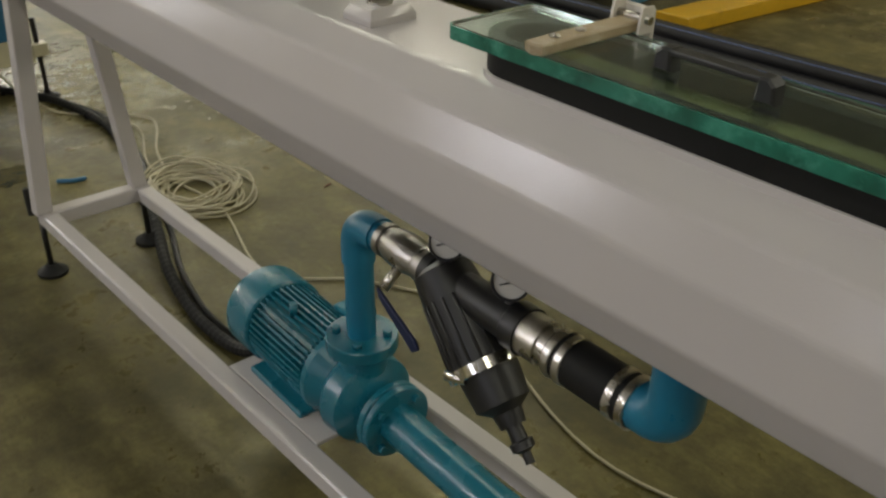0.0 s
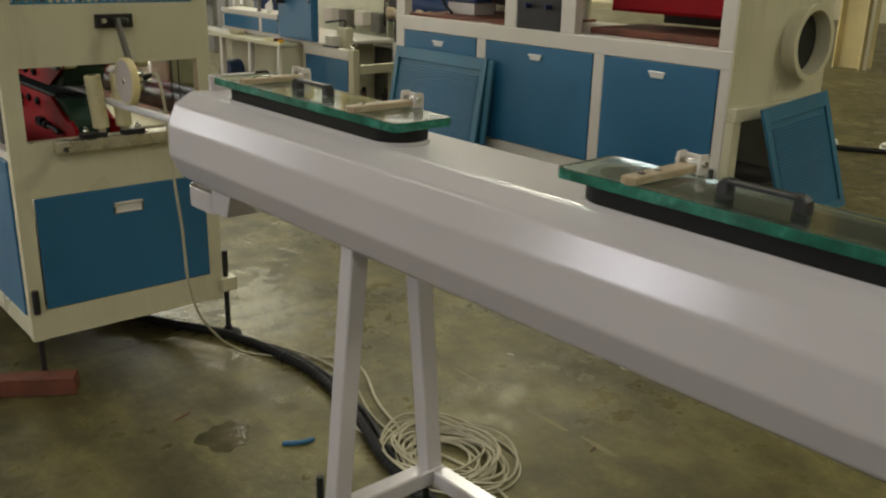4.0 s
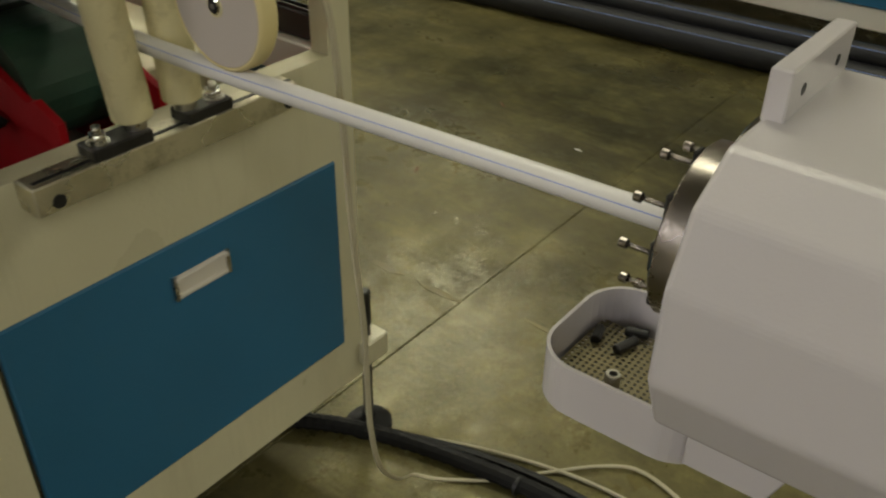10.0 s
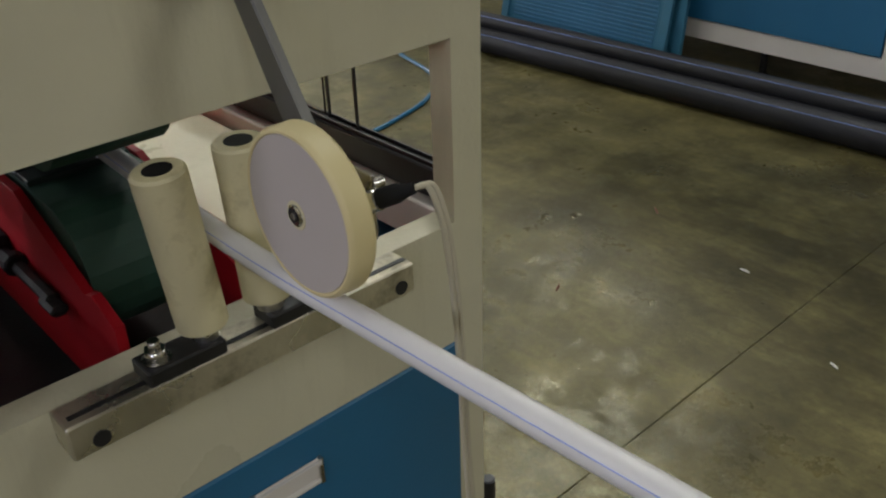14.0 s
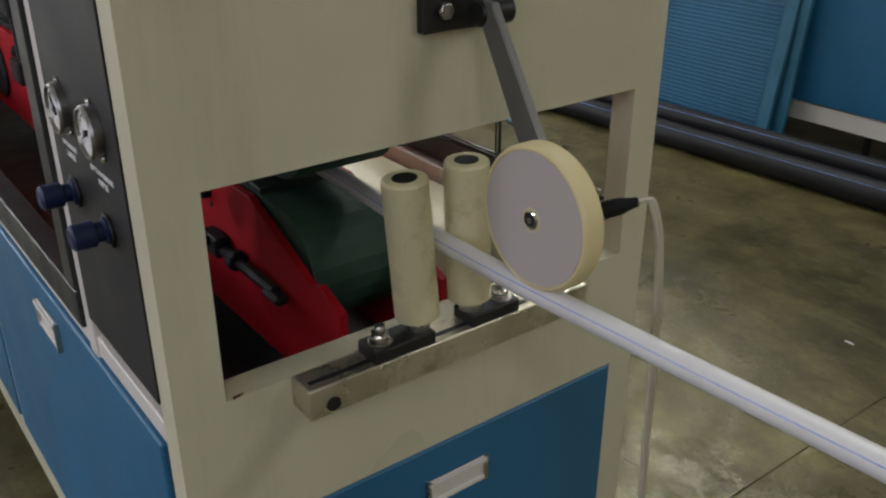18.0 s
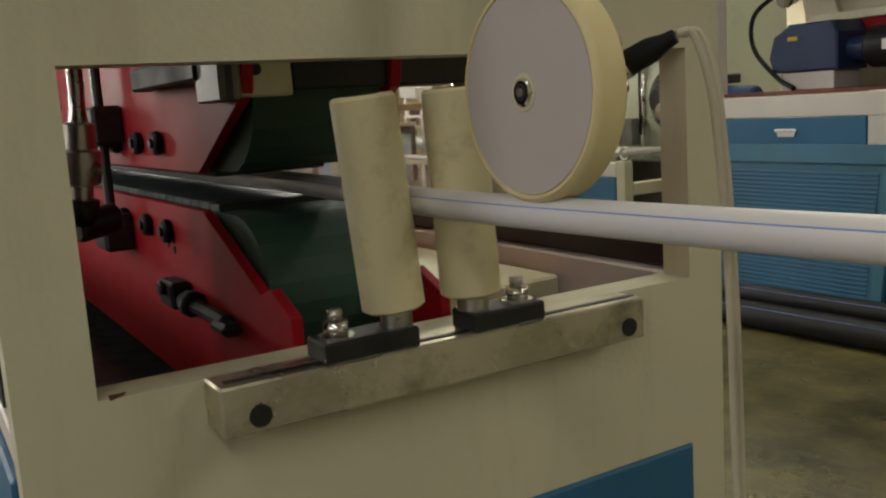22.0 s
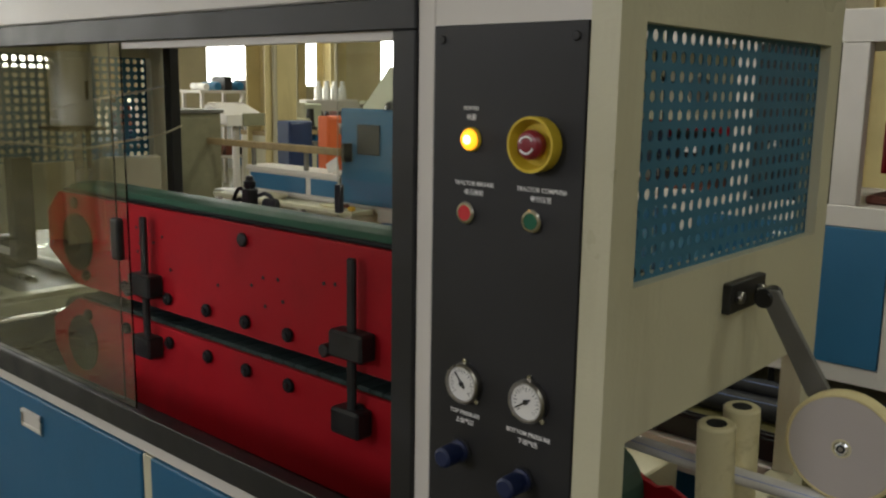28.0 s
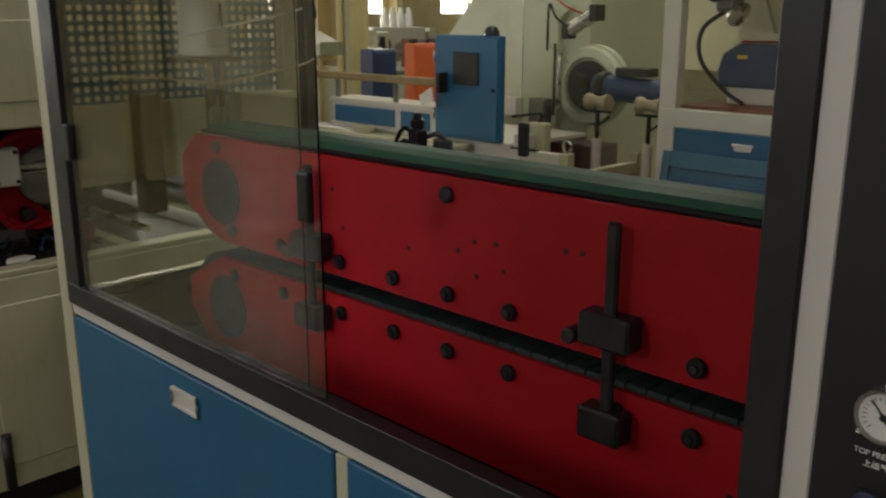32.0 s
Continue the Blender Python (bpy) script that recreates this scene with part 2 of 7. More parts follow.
M = {
    "tank": mat("white_tank_paint", (0.505, 0.475, 0.475), 0.15, 0, 0.02, 2, 0.06, 300, (0.50, 0.47, 0.43), 0.10, 9, rvar=0.04),
    "cream": mat("cream_machine_paint", (0.56, 0.53, 0.37), 0.36, 0, 0.06, 4, 0.17, 150, (0.33, 0.295, 0.18), 0.36, 9, streak=0.12),
    "white": mat("off_white_paint", (0.63, 0.59, 0.53), 0.42, 0, 0.05, 4, 0.08, 140, (0.40, 0.36, 0.28), 0.2, 4),
    "blue": mat("blue_panel_paint", (0.019, 0.120, 0.235), 0.45, 0, 0.10, 3, 0.12, 200, (0.03, 0.10, 0.16), 0.3, 6),
    "blue_mesh": mat("blue_perforated_sheet", (0.030, 0.135, 0.215), 0.5, 0, 0.12, 6, 0.05, 200),
    "pump_blue": mat("turquoise_pump_enamel", (0.010, 0.130, 0.190), 0.28, 0, 0.12, 9, 0.06, 70, (0.01, 0.07, 0.10), 0.4, 9),
    "pipe_blue": mat("blue_plastic_pipe", (0.010, 0.145, 0.25), 0.35, 0, 0.10, 9, 0.02, 90),
    "red": mat("red_enamel", (0.300, 0.003, 0.008), 0.55, 0, 0.10, 4, 0.05, 140, (0.12, 0.004, 0.006), 0.3, 6),
    "black": mat("black_plastic", (0.012, 0.012, 0.013), 0.42, 0, 0.25, 12, 0.06, 180),
    "black_panel": mat("black_anodised_plate", (0.010, 0.0095, 0.010), 0.58, 0, 0.15, 5, 0.04, 260),
    "black_steel": mat("blackened_steel", (0.022, 0.021, 0.02), 0.45, 0.4, 0.3, 20, 0.10, 120),
    "rubber": mat("black_rubber", (0.010, 0.010, 0.010), 0.6, 0, 0.2, 20, 0.1, 150),
    "belt": mat("green_track_rubber", (0.018, 0.055, 0.035), 0.65, 0, 0.25, 12, 0.15, 90),
    "belt_top": mat("green_belt_cover", (0.018, 0.080, 0.042), 0.6, 0, 0.2, 8, 0.1, 90),
    "steel": mat("bare_steel", (0.52, 0.50, 0.46), 0.28, 1, 0.15, 14, 0.08, 160, (0.30, 0.27, 0.22), 0.4, 12),
    "brushed": mat("brushed_dark_steel", (0.36, 0.345, 0.325), 0.33, 1, 0.12, 20, 0.06, 160),
    "flange_steel": mat("turned_bronzed_steel", (0.25, 0.225, 0.20), 0.26, 1, 0.15, 16, 0.05, 160, (0.12, 0.10, 0.08), 0.4, 14),
    "strainer": mat("dull_brown_strainer_plate", (0.20, 0.17, 0.09), 0.5, 0.3, 0.25, 14, 0.1, 90, (0.07, 0.06, 0.03), 0.5, 18),
    "chrome": mat("chrome", (0.75, 0.74, 0.71), 0.14, 1, 0.05, 8, 0.02, 100),
    "alu": mat("milled_aluminium_bar", (0.62, 0.58, 0.45), 0.30, 0.85, 0.22, 7, 0.25, 90, (0.14, 0.12, 0.07), 0.75, 13),
    "dark_alu": mat("grey_painted_arm", (0.15, 0.145, 0.13), 0.45, 0.3, 0.15, 8, 0.05, 130),
    "nylon": mat("ivory_nylon", (0.62, 0.56, 0.33), 0.5, 0, 0.12, 8, 0.12, 120, (0.27, 0.22, 0.11), 0.6, 16),
    "wheel_face": mat("grey_wheel_disc", (0.46, 0.41, 0.365), 0.5, 0, 0.04, 6, 0.06, 160),
    "wheel_rim": mat("cream_rubber_tyre", (0.66, 0.56, 0.28), 0.5, 0, 0.05, 8, 0.06, 130),
    "pvc": mat("white_plastic_pipe", (0.64, 0.62, 0.59), 0.38, 0, 0.03, 6, 0.0, 100),
    "stripe": mat("blue_pipe_stripe", (0.16, 0.24, 0.55), 0.35, 0, 0.03, 6, 0.0, 100),
    "cable": mat("pale_cable_sheath", (0.47, 0.43, 0.30), 0.5, 0, 0.10, 12, 0.04, 120),
    "yellow": mat("yellow_paint", (0.62, 0.36, 0.015), 0.45, 0, 0.10, 7, 0.08, 100, (0.25, 0.16, 0.02), 0.4, 8),
    "signal_yellow": mat("yellow_plastic_collar", (0.62, 0.45, 0.03), 0.4, 0, 0.06, 9, 0.02, 120),
    "green_btn": mat("green_button", (0.005, 0.10, 0.05), 0.35, 0, 0.05, 9, 0.0, 120),
    "red_btn": mat("red_button", (0.55, 0.02, 0.03), 0.35, 0, 0.05, 9, 0.0, 120),
    "maroon": mat("mushroom_button_red", (0.22, 0.015, 0.025), 0.35, 0, 0.05, 9, 0.0, 120),
    "dial": mat("white_dial_face", (0.72, 0.70, 0.66), 0.5, 0, 0.03, 9, 0.0, 120),
    "knob_blue": mat("blue_regulator_knob", (0.003, 0.010, 0.050), 0.5, 0, 0.08, 9, 0.02, 120),
    "ink": mat("white_ink", (0.84, 0.82, 0.80), 0.6, 0, 0.03, 9, 0.0, 120),
    "orange": mat("orange_paint", (0.62, 0.12, 0.025), 0.5, 0, 0.07, 4, 0.06, 120),
    "motor_blue": mat("dark_blue_motor_paint", (0.014, 0.035, 0.10), 0.4, 0, 0.15, 9, 0.06, 110),
    "grey": mat("grey_cast_iron", (0.16, 0.155, 0.13), 0.55, 0.1, 0.25, 10, 0.15, 60),
    "pale_green": mat("pale_green_machine_paint", (0.58, 0.60, 0.44), 0.45, 0, 0.07, 2, 0.08, 120, (0.28, 0.27, 0.18), 0.3, 3),
    "wood": mat("rough_timber", (0.28, 0.20, 0.09), 0.7, 0, 0.25, 8, 0.3, 60),
    "rust": mat("rusty_red_steel", (0.14, 0.045, 0.025), 0.65, 0.2, 0.35, 9, 0.25, 80, (0.06, 0.03, 0.02), 0.6, 8),
    "hdpe": mat("black_polyethylene_pipe", (0.010, 0.010, 0.013), 0.55, 0, 0.2, 5, 0.04, 120),
    "wall": mat("painted_factory_wall", (0.48, 0.43, 0.29), 0.75, 0, 0.10, 0.7, 0.2, 40, (0.25, 0.21, 0.13), 0.4, 0.8),
    "roof": mat("corrugated_roof_sheet", (0.35, 0.34, 0.30), 0.6, 0.2, 0.1, 1.2, 0.1, 40),
    "faded": mat("faded_yellow_floor_paint", (0.19, 0.160, 0.065), 0.5, 0, 0.30, 22, 0.3, 30, (0.14, 0.12, 0.05), 0.9, 14),
    "clamp": mat("worn_brown_clamp_bar", (0.34, 0.265, 0.16), 0.45, 0, 0.15, 12, 0.1, 90, (0.50, 0.45, 0.36), 0.6, 22),
    "bright": mat("bright_handle_plastic", (0.80, 0.79, 0.75), 0.25, 0, 0.03, 9, 0.02, 120),
    "yellowed": mat("yellowed_column_paint", (0.60, 0.50, 0.25), 0.6, 0, 0.12, 1.5, 0.1, 60, (0.30, 0.22, 0.10), 0.5, 2.5, streak=0.15),
    "olive": mat("olive_grey_enamel", (0.20, 0.19, 0.11), 0.5, 0, 0.12, 4, 0.06, 120, (0.10, 0.09, 0.05), 0.4, 6),
    "paper": mat("white_paper", (0.72, 0.70, 0.64), 0.8, 0, 0.03, 9, 0.02, 120),
    "joint": mat("dark_floor_joint", (0.04, 0.035, 0.022), 0.9, 0, 0.2, 6, 0.2, 60),
    "floor": concrete(),
    "belt_dark": mat("black_green_belt_pads", (0.010, 0.022, 0.020), 0.6, 0, 0.25, 12, 0.12, 90),
    "lamp_amber": glow("lit_amber_lens", (1.0, 0.38, 0.01), 3.2),
    "lamp_core": glow("lit_amber_core", (1.0, 0.72, 0.22), 9.0),
    "haze": glow("overcast_sky_haze", (1.0, 0.99, 0.95), 7.0),
    "lid_glass": glass_mat("green_tinted_plate_glass", (0.74, 0.92, 0.84), 0.07),
    "glass_edge": mat("frosted_green_glass_edge", (0.020, 0.135, 0.095), 0.16, 0, 0.5, 14, 0.2, 60, (0.10, 0.40, 0.31), 0.55, 17),
    "clear": glass_mat("clear_acrylic_sheet", (0.86, 0.88, 0.84), 0.01),
    "smoked": glass_mat("smoked_acrylic_sheet", (0.30, 0.29, 0.27), 0.05),
    "sight": mat("rippled_murky_water", (0.17, 0.165, 0.085), 0.10, 0, 0.4, 18, 1.0, 45, (0.34, 0.33, 0.22), 0.7, 26, rvar=0.04),
    "water": mat("wet_film", (0.075, 0.064, 0.030), 0.10, 0, 0.35, 14, 0.35, 40, (0.035, 0.03, 0.016), 0.7, 20, rvar=0.05),
}
for key in ("red", "rubber"):
    M[key].node_tree.nodes["Principled BSDF"].inputs["Specular IOR Level"].default_value = 0.2

# ---------- mesh helpers ----------


def bx(bm, x0, x1, y0, y1, z0, z1, b=0.0, seg=1):
    vs = [bm.verts.new((x, y, z)) for x in (x0, x1) for y in (y0, y1) for z in (z0, z1)]
    fs = [bm.faces.new([vs[i] for i in f]) for f in ((0, 1, 3, 2), (4, 6, 7, 5), (0, 4, 5, 1), (2, 3, 7, 6), (0, 2, 6, 4), (1, 5, 7, 3))]
    if b:
        es = list({e for f in fs for e in f.edges})
        bmesh.ops.bevel(bm, geom=es, offset=b, segments=seg, affect="EDGES", profile=0.5)
    return bm


def basis(d):
    d = Vector(d).normalized()
    u = d.cross(Vector((0, 0, 1)))
    if u.length < 1e-3:
        u = Vector((1, 0, 0))
    u.normalize()
    return u, d.cross(u)


def loft(bm, rings, cap=True, closed=True):
    vs = [[bm.verts.new(p) for p in r] for r in rings]
    n = len(vs[0])
    for a, b in zip(vs, vs[1:]):
        for i in range(n if closed else n - 1):
            j = (i + 1) % n
            f = bm.faces.new((a[i], a[j], b[j], b[i]))
            f.smooth = True
    if cap:
        bm.faces.new(vs[0][::-1])
        bm.faces.new(vs[-1])
    return vs


def lathe(bm, p0, d, profile, n=28):
    """A turned shape: profile rows of (distance along d, radius)."""
    d = Vector(d).normalized()
    u, v = basis(d)
    rings = []
    for s, r in profile:
        r = max(r, 1e-4)
        c = Vector(p0) + d * s
        rings.append([c + (u * math.cos(t) + v * math.sin(t)) * r for t in (2 * math.pi * k / n for k in range(n))])
    loft(bm, rings)
    return bm


def cy(bm, p0, p1, r, r2=None, n=24, c=0.0):
    p0, p1 = Vector(p0), Vector(p1)
    h = (p1 - p0).length
    r2 = r if r2 is None else r2
    if c:
        return lathe(bm, p0, p1 - p0, [(0, r - c), (c, r), (h - c, r2), (h, r2 - c)], n)
    return lathe(bm, p0, p1 - p0, [(0, r), (h, r2)], n)


def sweep(bm, pts, r, n=10):
    pts = [Vector(p) for p in pts]
    rings, u = [], None
    for i, p in enumerate(pts):
        d = (pts[min(i + 1, len(pts) - 1)] - pts[max(i - 1, 0)]).normalized()
        if u is None:
            u, v = basis(d)
        else:
            u = (u - d * u.dot(d)).normalized()
            v = d.cross(u)
        rr = r[i] if isinstance(r, (list, tuple)) else r
        rings.append([p + (u * math.cos(t) + v * math.sin(t)) * rr for t in (2 * math.pi * k / n for k in range(n))])
    loft(bm, rings)
    return bm


def curve(pts, k=8):
    """Catmull-Rom points through pts."""
    P = [Vector(p) for p in pts]
    P = [2 * P[0] - P[1], *P, 2 * P[-1] - P[-2]]
    out = []
    for a, b, c, d in zip(P, P[1:], P[2:], P[3:]):
        for i in range(k):
            t = i / k
            out.append(0.5 * (2 * b + (c - a) * t + (2 * a - 5 * b + 4 * c - d) * t * t + (3 * b - a - 3 * c + d) * t ** 3))
    return out + [P[-2]]


def prism(bm, poly, axis, a, b, bev=0.0):
    """A polygon in the plane across axis (x: y,z; y: x,z; z: x,y), from a to b along it."""
    put = {"x": lambda p, s: (s, p[0], p[1]), "y": lambda p, s: (p[0], s, p[1]), "z": lambda p, s: (p[0], p[1], s)}[axis]
    A = [bm.verts.new(put(p, a)) for p in poly]
    B = [bm.verts.new(put(p, b)) for p in poly]
    fs = [bm.faces.new(A[::-1]), bm.faces.new(B)]
    n = len(poly)
    for i in range(n):
        fs.append(bm.faces.new((A[i], A[(i + 1) % n], B[(i + 1) % n], B[i])))
    if bev:
        es = list({e for f in fs[:2] for e in f.edges})
        bmesh.ops.bevel(bm, geom=es, offset=bev, segments=1, affect="EDGES", profile=0.5)
    return bm


def rrect(x0, x1, y0, y1, r, k=6):
    out = []
    for cx, cyy, a in ((x1 - r, y1 - r, 0), (x0 + r, y1 - r, 90), (x0 + r, y0 + r, 180), (x1 - r, y0 + r, 270)):
        for i in range(k + 1):
            t = radians(a + 90 * i / k)
            out.append((cx + r * math.cos(t), cyy + r * math.sin(t)))
    return out


def finish(bm, name, material, smooth_angle=0.5):
    bmesh.ops.recalc_face_normals(bm, faces=bm.faces)
    for e in bm.edges:
        if len(e.link_faces) == 2 and e.calc_face_angle(0.0) > smooth_angle:
            e.smooth = False
    me = bpy.data.meshes.new(name)
    bm.to_mesh(me)
    bm.free()
    me.materials.append(M[material])
    return me


SKEW = {"cooling_tank": (-0.0437, 0.0154, 3.34), "inspection_lid": (-0.0437, 0.0154, 3.34), "lifting_eye": (-0.0437, 0.0154, 3.34), "tank_stand": (-0.0437, 0.0, 2.6)}


def thing(name, base, label, category, group="", kind=""):
    ob = new(name)
    ob.empty_display_size = 0.1
    ob.location = base
    return tagged(ob, label, category, group, kind)


def root_of(ob):
    while ob.parent:
        ob = ob.parent
    return ob


def part(name, bm, material, parent, label=""):
    root = root_of(parent)
    skew = SKEW.get(root.name.split(".")[0])
    if skew:
        # the tank stands slightly out of line and level with the haul-off
        for v in bm.verts:
            v.co.x += skew[0] * (v.co.y - skew[2])
            v.co.z += skew[1] * (v.co.y - skew[2])
    bmesh.ops.translate(bm, verts=bm.verts, vec=-Vector(root.location))
    ob = new(name, finish(bm, name, material))
    ob.parent = parent
    return tagged(ob, label)


def solo(name, bm, material, label, category, group="", kind=""):
    return tagged(new(name, finish(bm, name, material)), label, category, group, kind)


def B():
    return bmesh.new()


def box(x0, x1, y0, y1, z0, z1, b=0.0, seg=1):
    return bx(B(), x0, x1, y0, y1, z0, z1, b, seg)


def perforated(o, u, v, nu, nv, pitch_u, pitch_v, r, t):
    """A sheet with a grid of round holes: o its corner, u and v its edges' ways, t its thickness."""
    bm = B()
    o, u, v = Vector(o), Vector(u), Vector(v)
    w = u.cross(v)
    k = 8
    grid = {}

    def vert(key, p):
        if key not in grid:
            grid[key] = bm.verts.new(p)
        return grid[key]
    for side in (0, 1):
        off = w * t * side
        for i in range(nu):
            for j in range(nv):
                c = o + u * pitch_u * (i + 0.5) + v * pitch_v * (j + 0.5) + off
                ring = [bm.verts.new(c + (u * math.cos(a) + v * math.sin(a)) * r) for a in (2 * math.pi * (q + 0.5) / k for q in range(k))]
                cs = [vert((side, 2 * i + a, 2 * j + b), o + u * pitch_u * (i + a / 2) + v * pitch_v * (j + b / 2) + off)
                      for a, b in ((2, 1), (2, 2), (1, 2), (0, 2), (0, 1), (0, 0), (1, 0), (2, 0))]
                for q in range(k):
                    bm.faces.new((ring[(q - 1) % k], cs[q], ring[q]))
                    bm.faces.new((cs[q], cs[(q + 1) % k], ring[q]))
                if side == 0:
                    grid[("r", i, j)] = ring
                else:
                    low = grid[("r", i, j)]
                    for q in range(k):
                        bm.faces.new((low[q], low[(q + 1) % k], ring[(q + 1) % k], ring[q]))
    return bm


def hexbolt(parent, p, d, r=0.008, h=0.006, material="steel", name="bolt"):
    bm = B()
    lathe(bm, p, d, [(0, r), (h * 0.85, r), (h, r * 0.85)], 6)
    return part(name, bm, material, parent)


def words(text, size, m, parent, material="ink", name="lettering"):
    c = bpy.data.curves.new(name, "FONT")
    c.body, c.size, c.align_x, c.align_y, c.extrude = text, size, "CENTER", "CENTER", 0.0003
    c.offset = 0.006 * size
    c.materials.append(M[material])
    ob = new(name, c)
    ob.parent = parent
    ob.matrix_basis = Matrix.Translation(-Vector(root_of(parent).location)) @ m
    return ob

# ---------- the hall ----------
X0, X1, Y0, Y1, HZ = HALL


def wall_with_openings(name, axis, at, thick, a0, a1, openings, label, win_z=WIN_Z):
    """A wall across axis at a place, with window openings [(a, width)] between the heights win_z."""
    bm = B()

    def slab(p, q, z0, z1):
        if q - p > 1e-3:
            bx(bm, at, at + thick, p, q, z0, z1) if axis == "x" else bx(bm, p, q, at, at + thick, z0, z1)
    slab(a0, a1, -0.02, win_z[0])
    slab(a0, a1, win_z[1], HZ)
    last = a0
    for a, w in openings:
        slab(last, a, *win_z)
        last = a + w
    slab(last, a1, *win_z)
    ob = tagged(new(name, finish(bm, name, "wall")), label, "wall", kind="structure")
    for i, (a, w) in enumerate(openings):
        for k in range(1, 4):
            q = a + w * k / 4
            mb = box(at + 0.055, at + 0.062, q - 0.005, q + 0.005, *win_z) if axis == "x" else box(q - 0.005, q + 0.005, at + 0.055, at + 0.062, *win_z)
            part("mullion", mb, "white", ob)
        zz = sum(win_z) / 2
        mb = box(at + 0.053, at + 0.064, a, a + w, zz - 0.012, zz + 0.012) if axis == "x" else box(a, a + w, at + 0.053, at + 0.064, zz - 0.012, zz + 0.012)
        part("transom", mb, "white", ob)
    return ob


wall_with_openings("wall_far", "y", Y1, 0.24, X0, X1, FAR_WINDOWS, "pale painted factory wall with tall bright windows")
wall_with_openings("wall_left", "x", X0 - 0.24, 0.24, Y0, Y1, LEFT_WINDOWS, "pale painted factory wall with a row of high windows", LEFT_Z)
wall_with_openings("wall_right", "x", X1, 0.24, Y0, Y1, [], "plain pale painted factory wall")
wall_with_openings("wall_near", "y", Y0 - 0.24, 0.24, X0, X1, [], "plain pale painted factory wall")
tagged(new("backdrop", finish(box(X0 - 6, X1 + 6, Y1 + 2.0, Y1 + 2.05, 0.0, 8.0), "backdrop", "haze")), "bright white overcast sky outside the far windows", "sky", kind="structure")
bm = B()
ys = sorted({Y0, Y1, *[s[1] - s[2] / 2 for s in SKYLIGHTS], *[s[1] + s[2] / 2 for s in SKYLIGHTS]})
xs = sorted({X0, X1, *[s[0] - 0.7 for s in SKYLIGHTS], *[s[0] + 0.7 for s in SKYLIGHTS]})
for xa, xb in zip(xs, xs[1:]):
    for ya, yb in zip(ys, ys[1:]):
        xm, ym = (xa + xb) / 2, (ya + yb) / 2
        if not any(abs(xm - s[0]) < 0.7 and abs(ym - s[1]) < s[2] / 2 for s in SKYLIGHTS):
            bx(bm, xa, xb, ya, yb, HZ, HZ + 0.08)
tagged(new("ceiling", finish(bm, "ceiling", "roof")), "grey sheet roof with long skylight openings", "ceiling", kind="structure")

floor = tagged(new("floor", finish(box(X0, X1, Y0, Y1, -0.12, -0.012), "floor", "joint")), "worn olive-brown concrete floor with joints, stains and wet patches", "floor", kind="structure")
GX = [X0, -6.1, -2.1, 5.9, 9.9, 13.9, 17.9, X1]
GY = [Y0, -7.7, -3.7, 0.3, 4.3, 8.3, 12.3, 16.3, 20.3, Y1]
for xa, xb in zip(GX, GX[1:]):
    for ya, yb in zip(GY, GY[1:]):
        part("slab", box(xa + 0.0012, xb - 0.0012, ya + 0.0012, yb - 0.0012, -0.011, 0.0, 0.0012), "floor", floor)

# remains of a yellow walkway line
rl = random.Random(7)
for k in range(26):
    fy, fx = 1.2 + 6.2 * rl.random(), 1.915 + rl.uniform(-0.034, 0.034)
    fl_, fw = rl.uniform(0.02, 0.11), rl.uniform(0.004, 0.015)
    pts = []
    for q in range(9):
        t = 2 * math.pi * q / 9
        r_ = rl.uniform(0.55, 1.15)
        pts.append((fx + fw * r_ * math.cos(t), fy + fl_ * r_ * math.sin(t)))
    tagged(part("floor_marking", prism(B(), pts, "z", 0.0002, 0.0009), "faded", floor), "worn flake of a yellow floor line")

# ---------- the haul-off machine ----------
HL, HR, HF, HB, HT, HBOT = 0.622, 1.374, 4.17, 6.42, 1.80, 0.175
haul = thing("haul_off_machine", (1.0, 5.3, 0.0), "cream and blue haul-off machine with red tracks behind sliding windows", "machine")


def hp(name, bm, material, label="", parent=None):
    return part(name, bm, material, parent or haul, label)


# frame: posts and beams
for za, zb in ((0.902, 1.156), (1.362, 1.690)):
    hp("post_lip", box(HL + 0.052, HL + 0.060, HF, HF + 0.038, za, zb), "cream")
for px, py in ((HL, HF), (HR - 0.052, HF), (HL, HB - 0.06), (HR - 0.052, HB - 0.06)):
    hp("post", box(px, px + 0.052, py, py + 0.04 if py == HF else HB, HBOT, HT), "cream")
for yy0, yy1 in ((4.458, 4.49),):
    for xx in (HL,):
        hp("post", box(xx, xx + 0.04, yy0, yy1, HBOT + 0.07, 1.733, 0.002), "white")
for xx in (HL + 0.001, HR - 0.051):
    hp("top_beam", box(xx, xx + 0.05, HF + 0.04, HB - 0.06, 1.734 if xx < 1 else 1.752, HT - 0.002, 0.003), "white")
    hp("base_beam", box(xx, xx + 0.05, HF + 0.04, HB - 0.06, HBOT + 0.001, 0.255, 0.003), "cream")
    hp("middle_beam", box(xx + 0.002, xx + 0.05, HF + 0.04, HB - 0.06, 0.838, 0.868 if xx < 1 else 0.902, 0.002), "white")
hp("panel_header", box(HL + 0.001, HL + 0.05, HF + 0.0405, 4.4575, 1.6905, 1.7335), "white")
for yy in (HF, HB - 0.05):
    hp("top_beam", box(HL + 0.052, HR - 0.052, yy, yy + 0.05, 1.69, HT - 0.001), "cream")
    hp("base_beam", box(HL + 0.052, HR - 0.052, yy, yy + 0.05, HBOT + 0.002, 0.288), "cream")
    hp("upper_plate", box(HL + 0.052, HR - 0.052, yy, yy + 0.042, 1.156, 1.362), "cream")
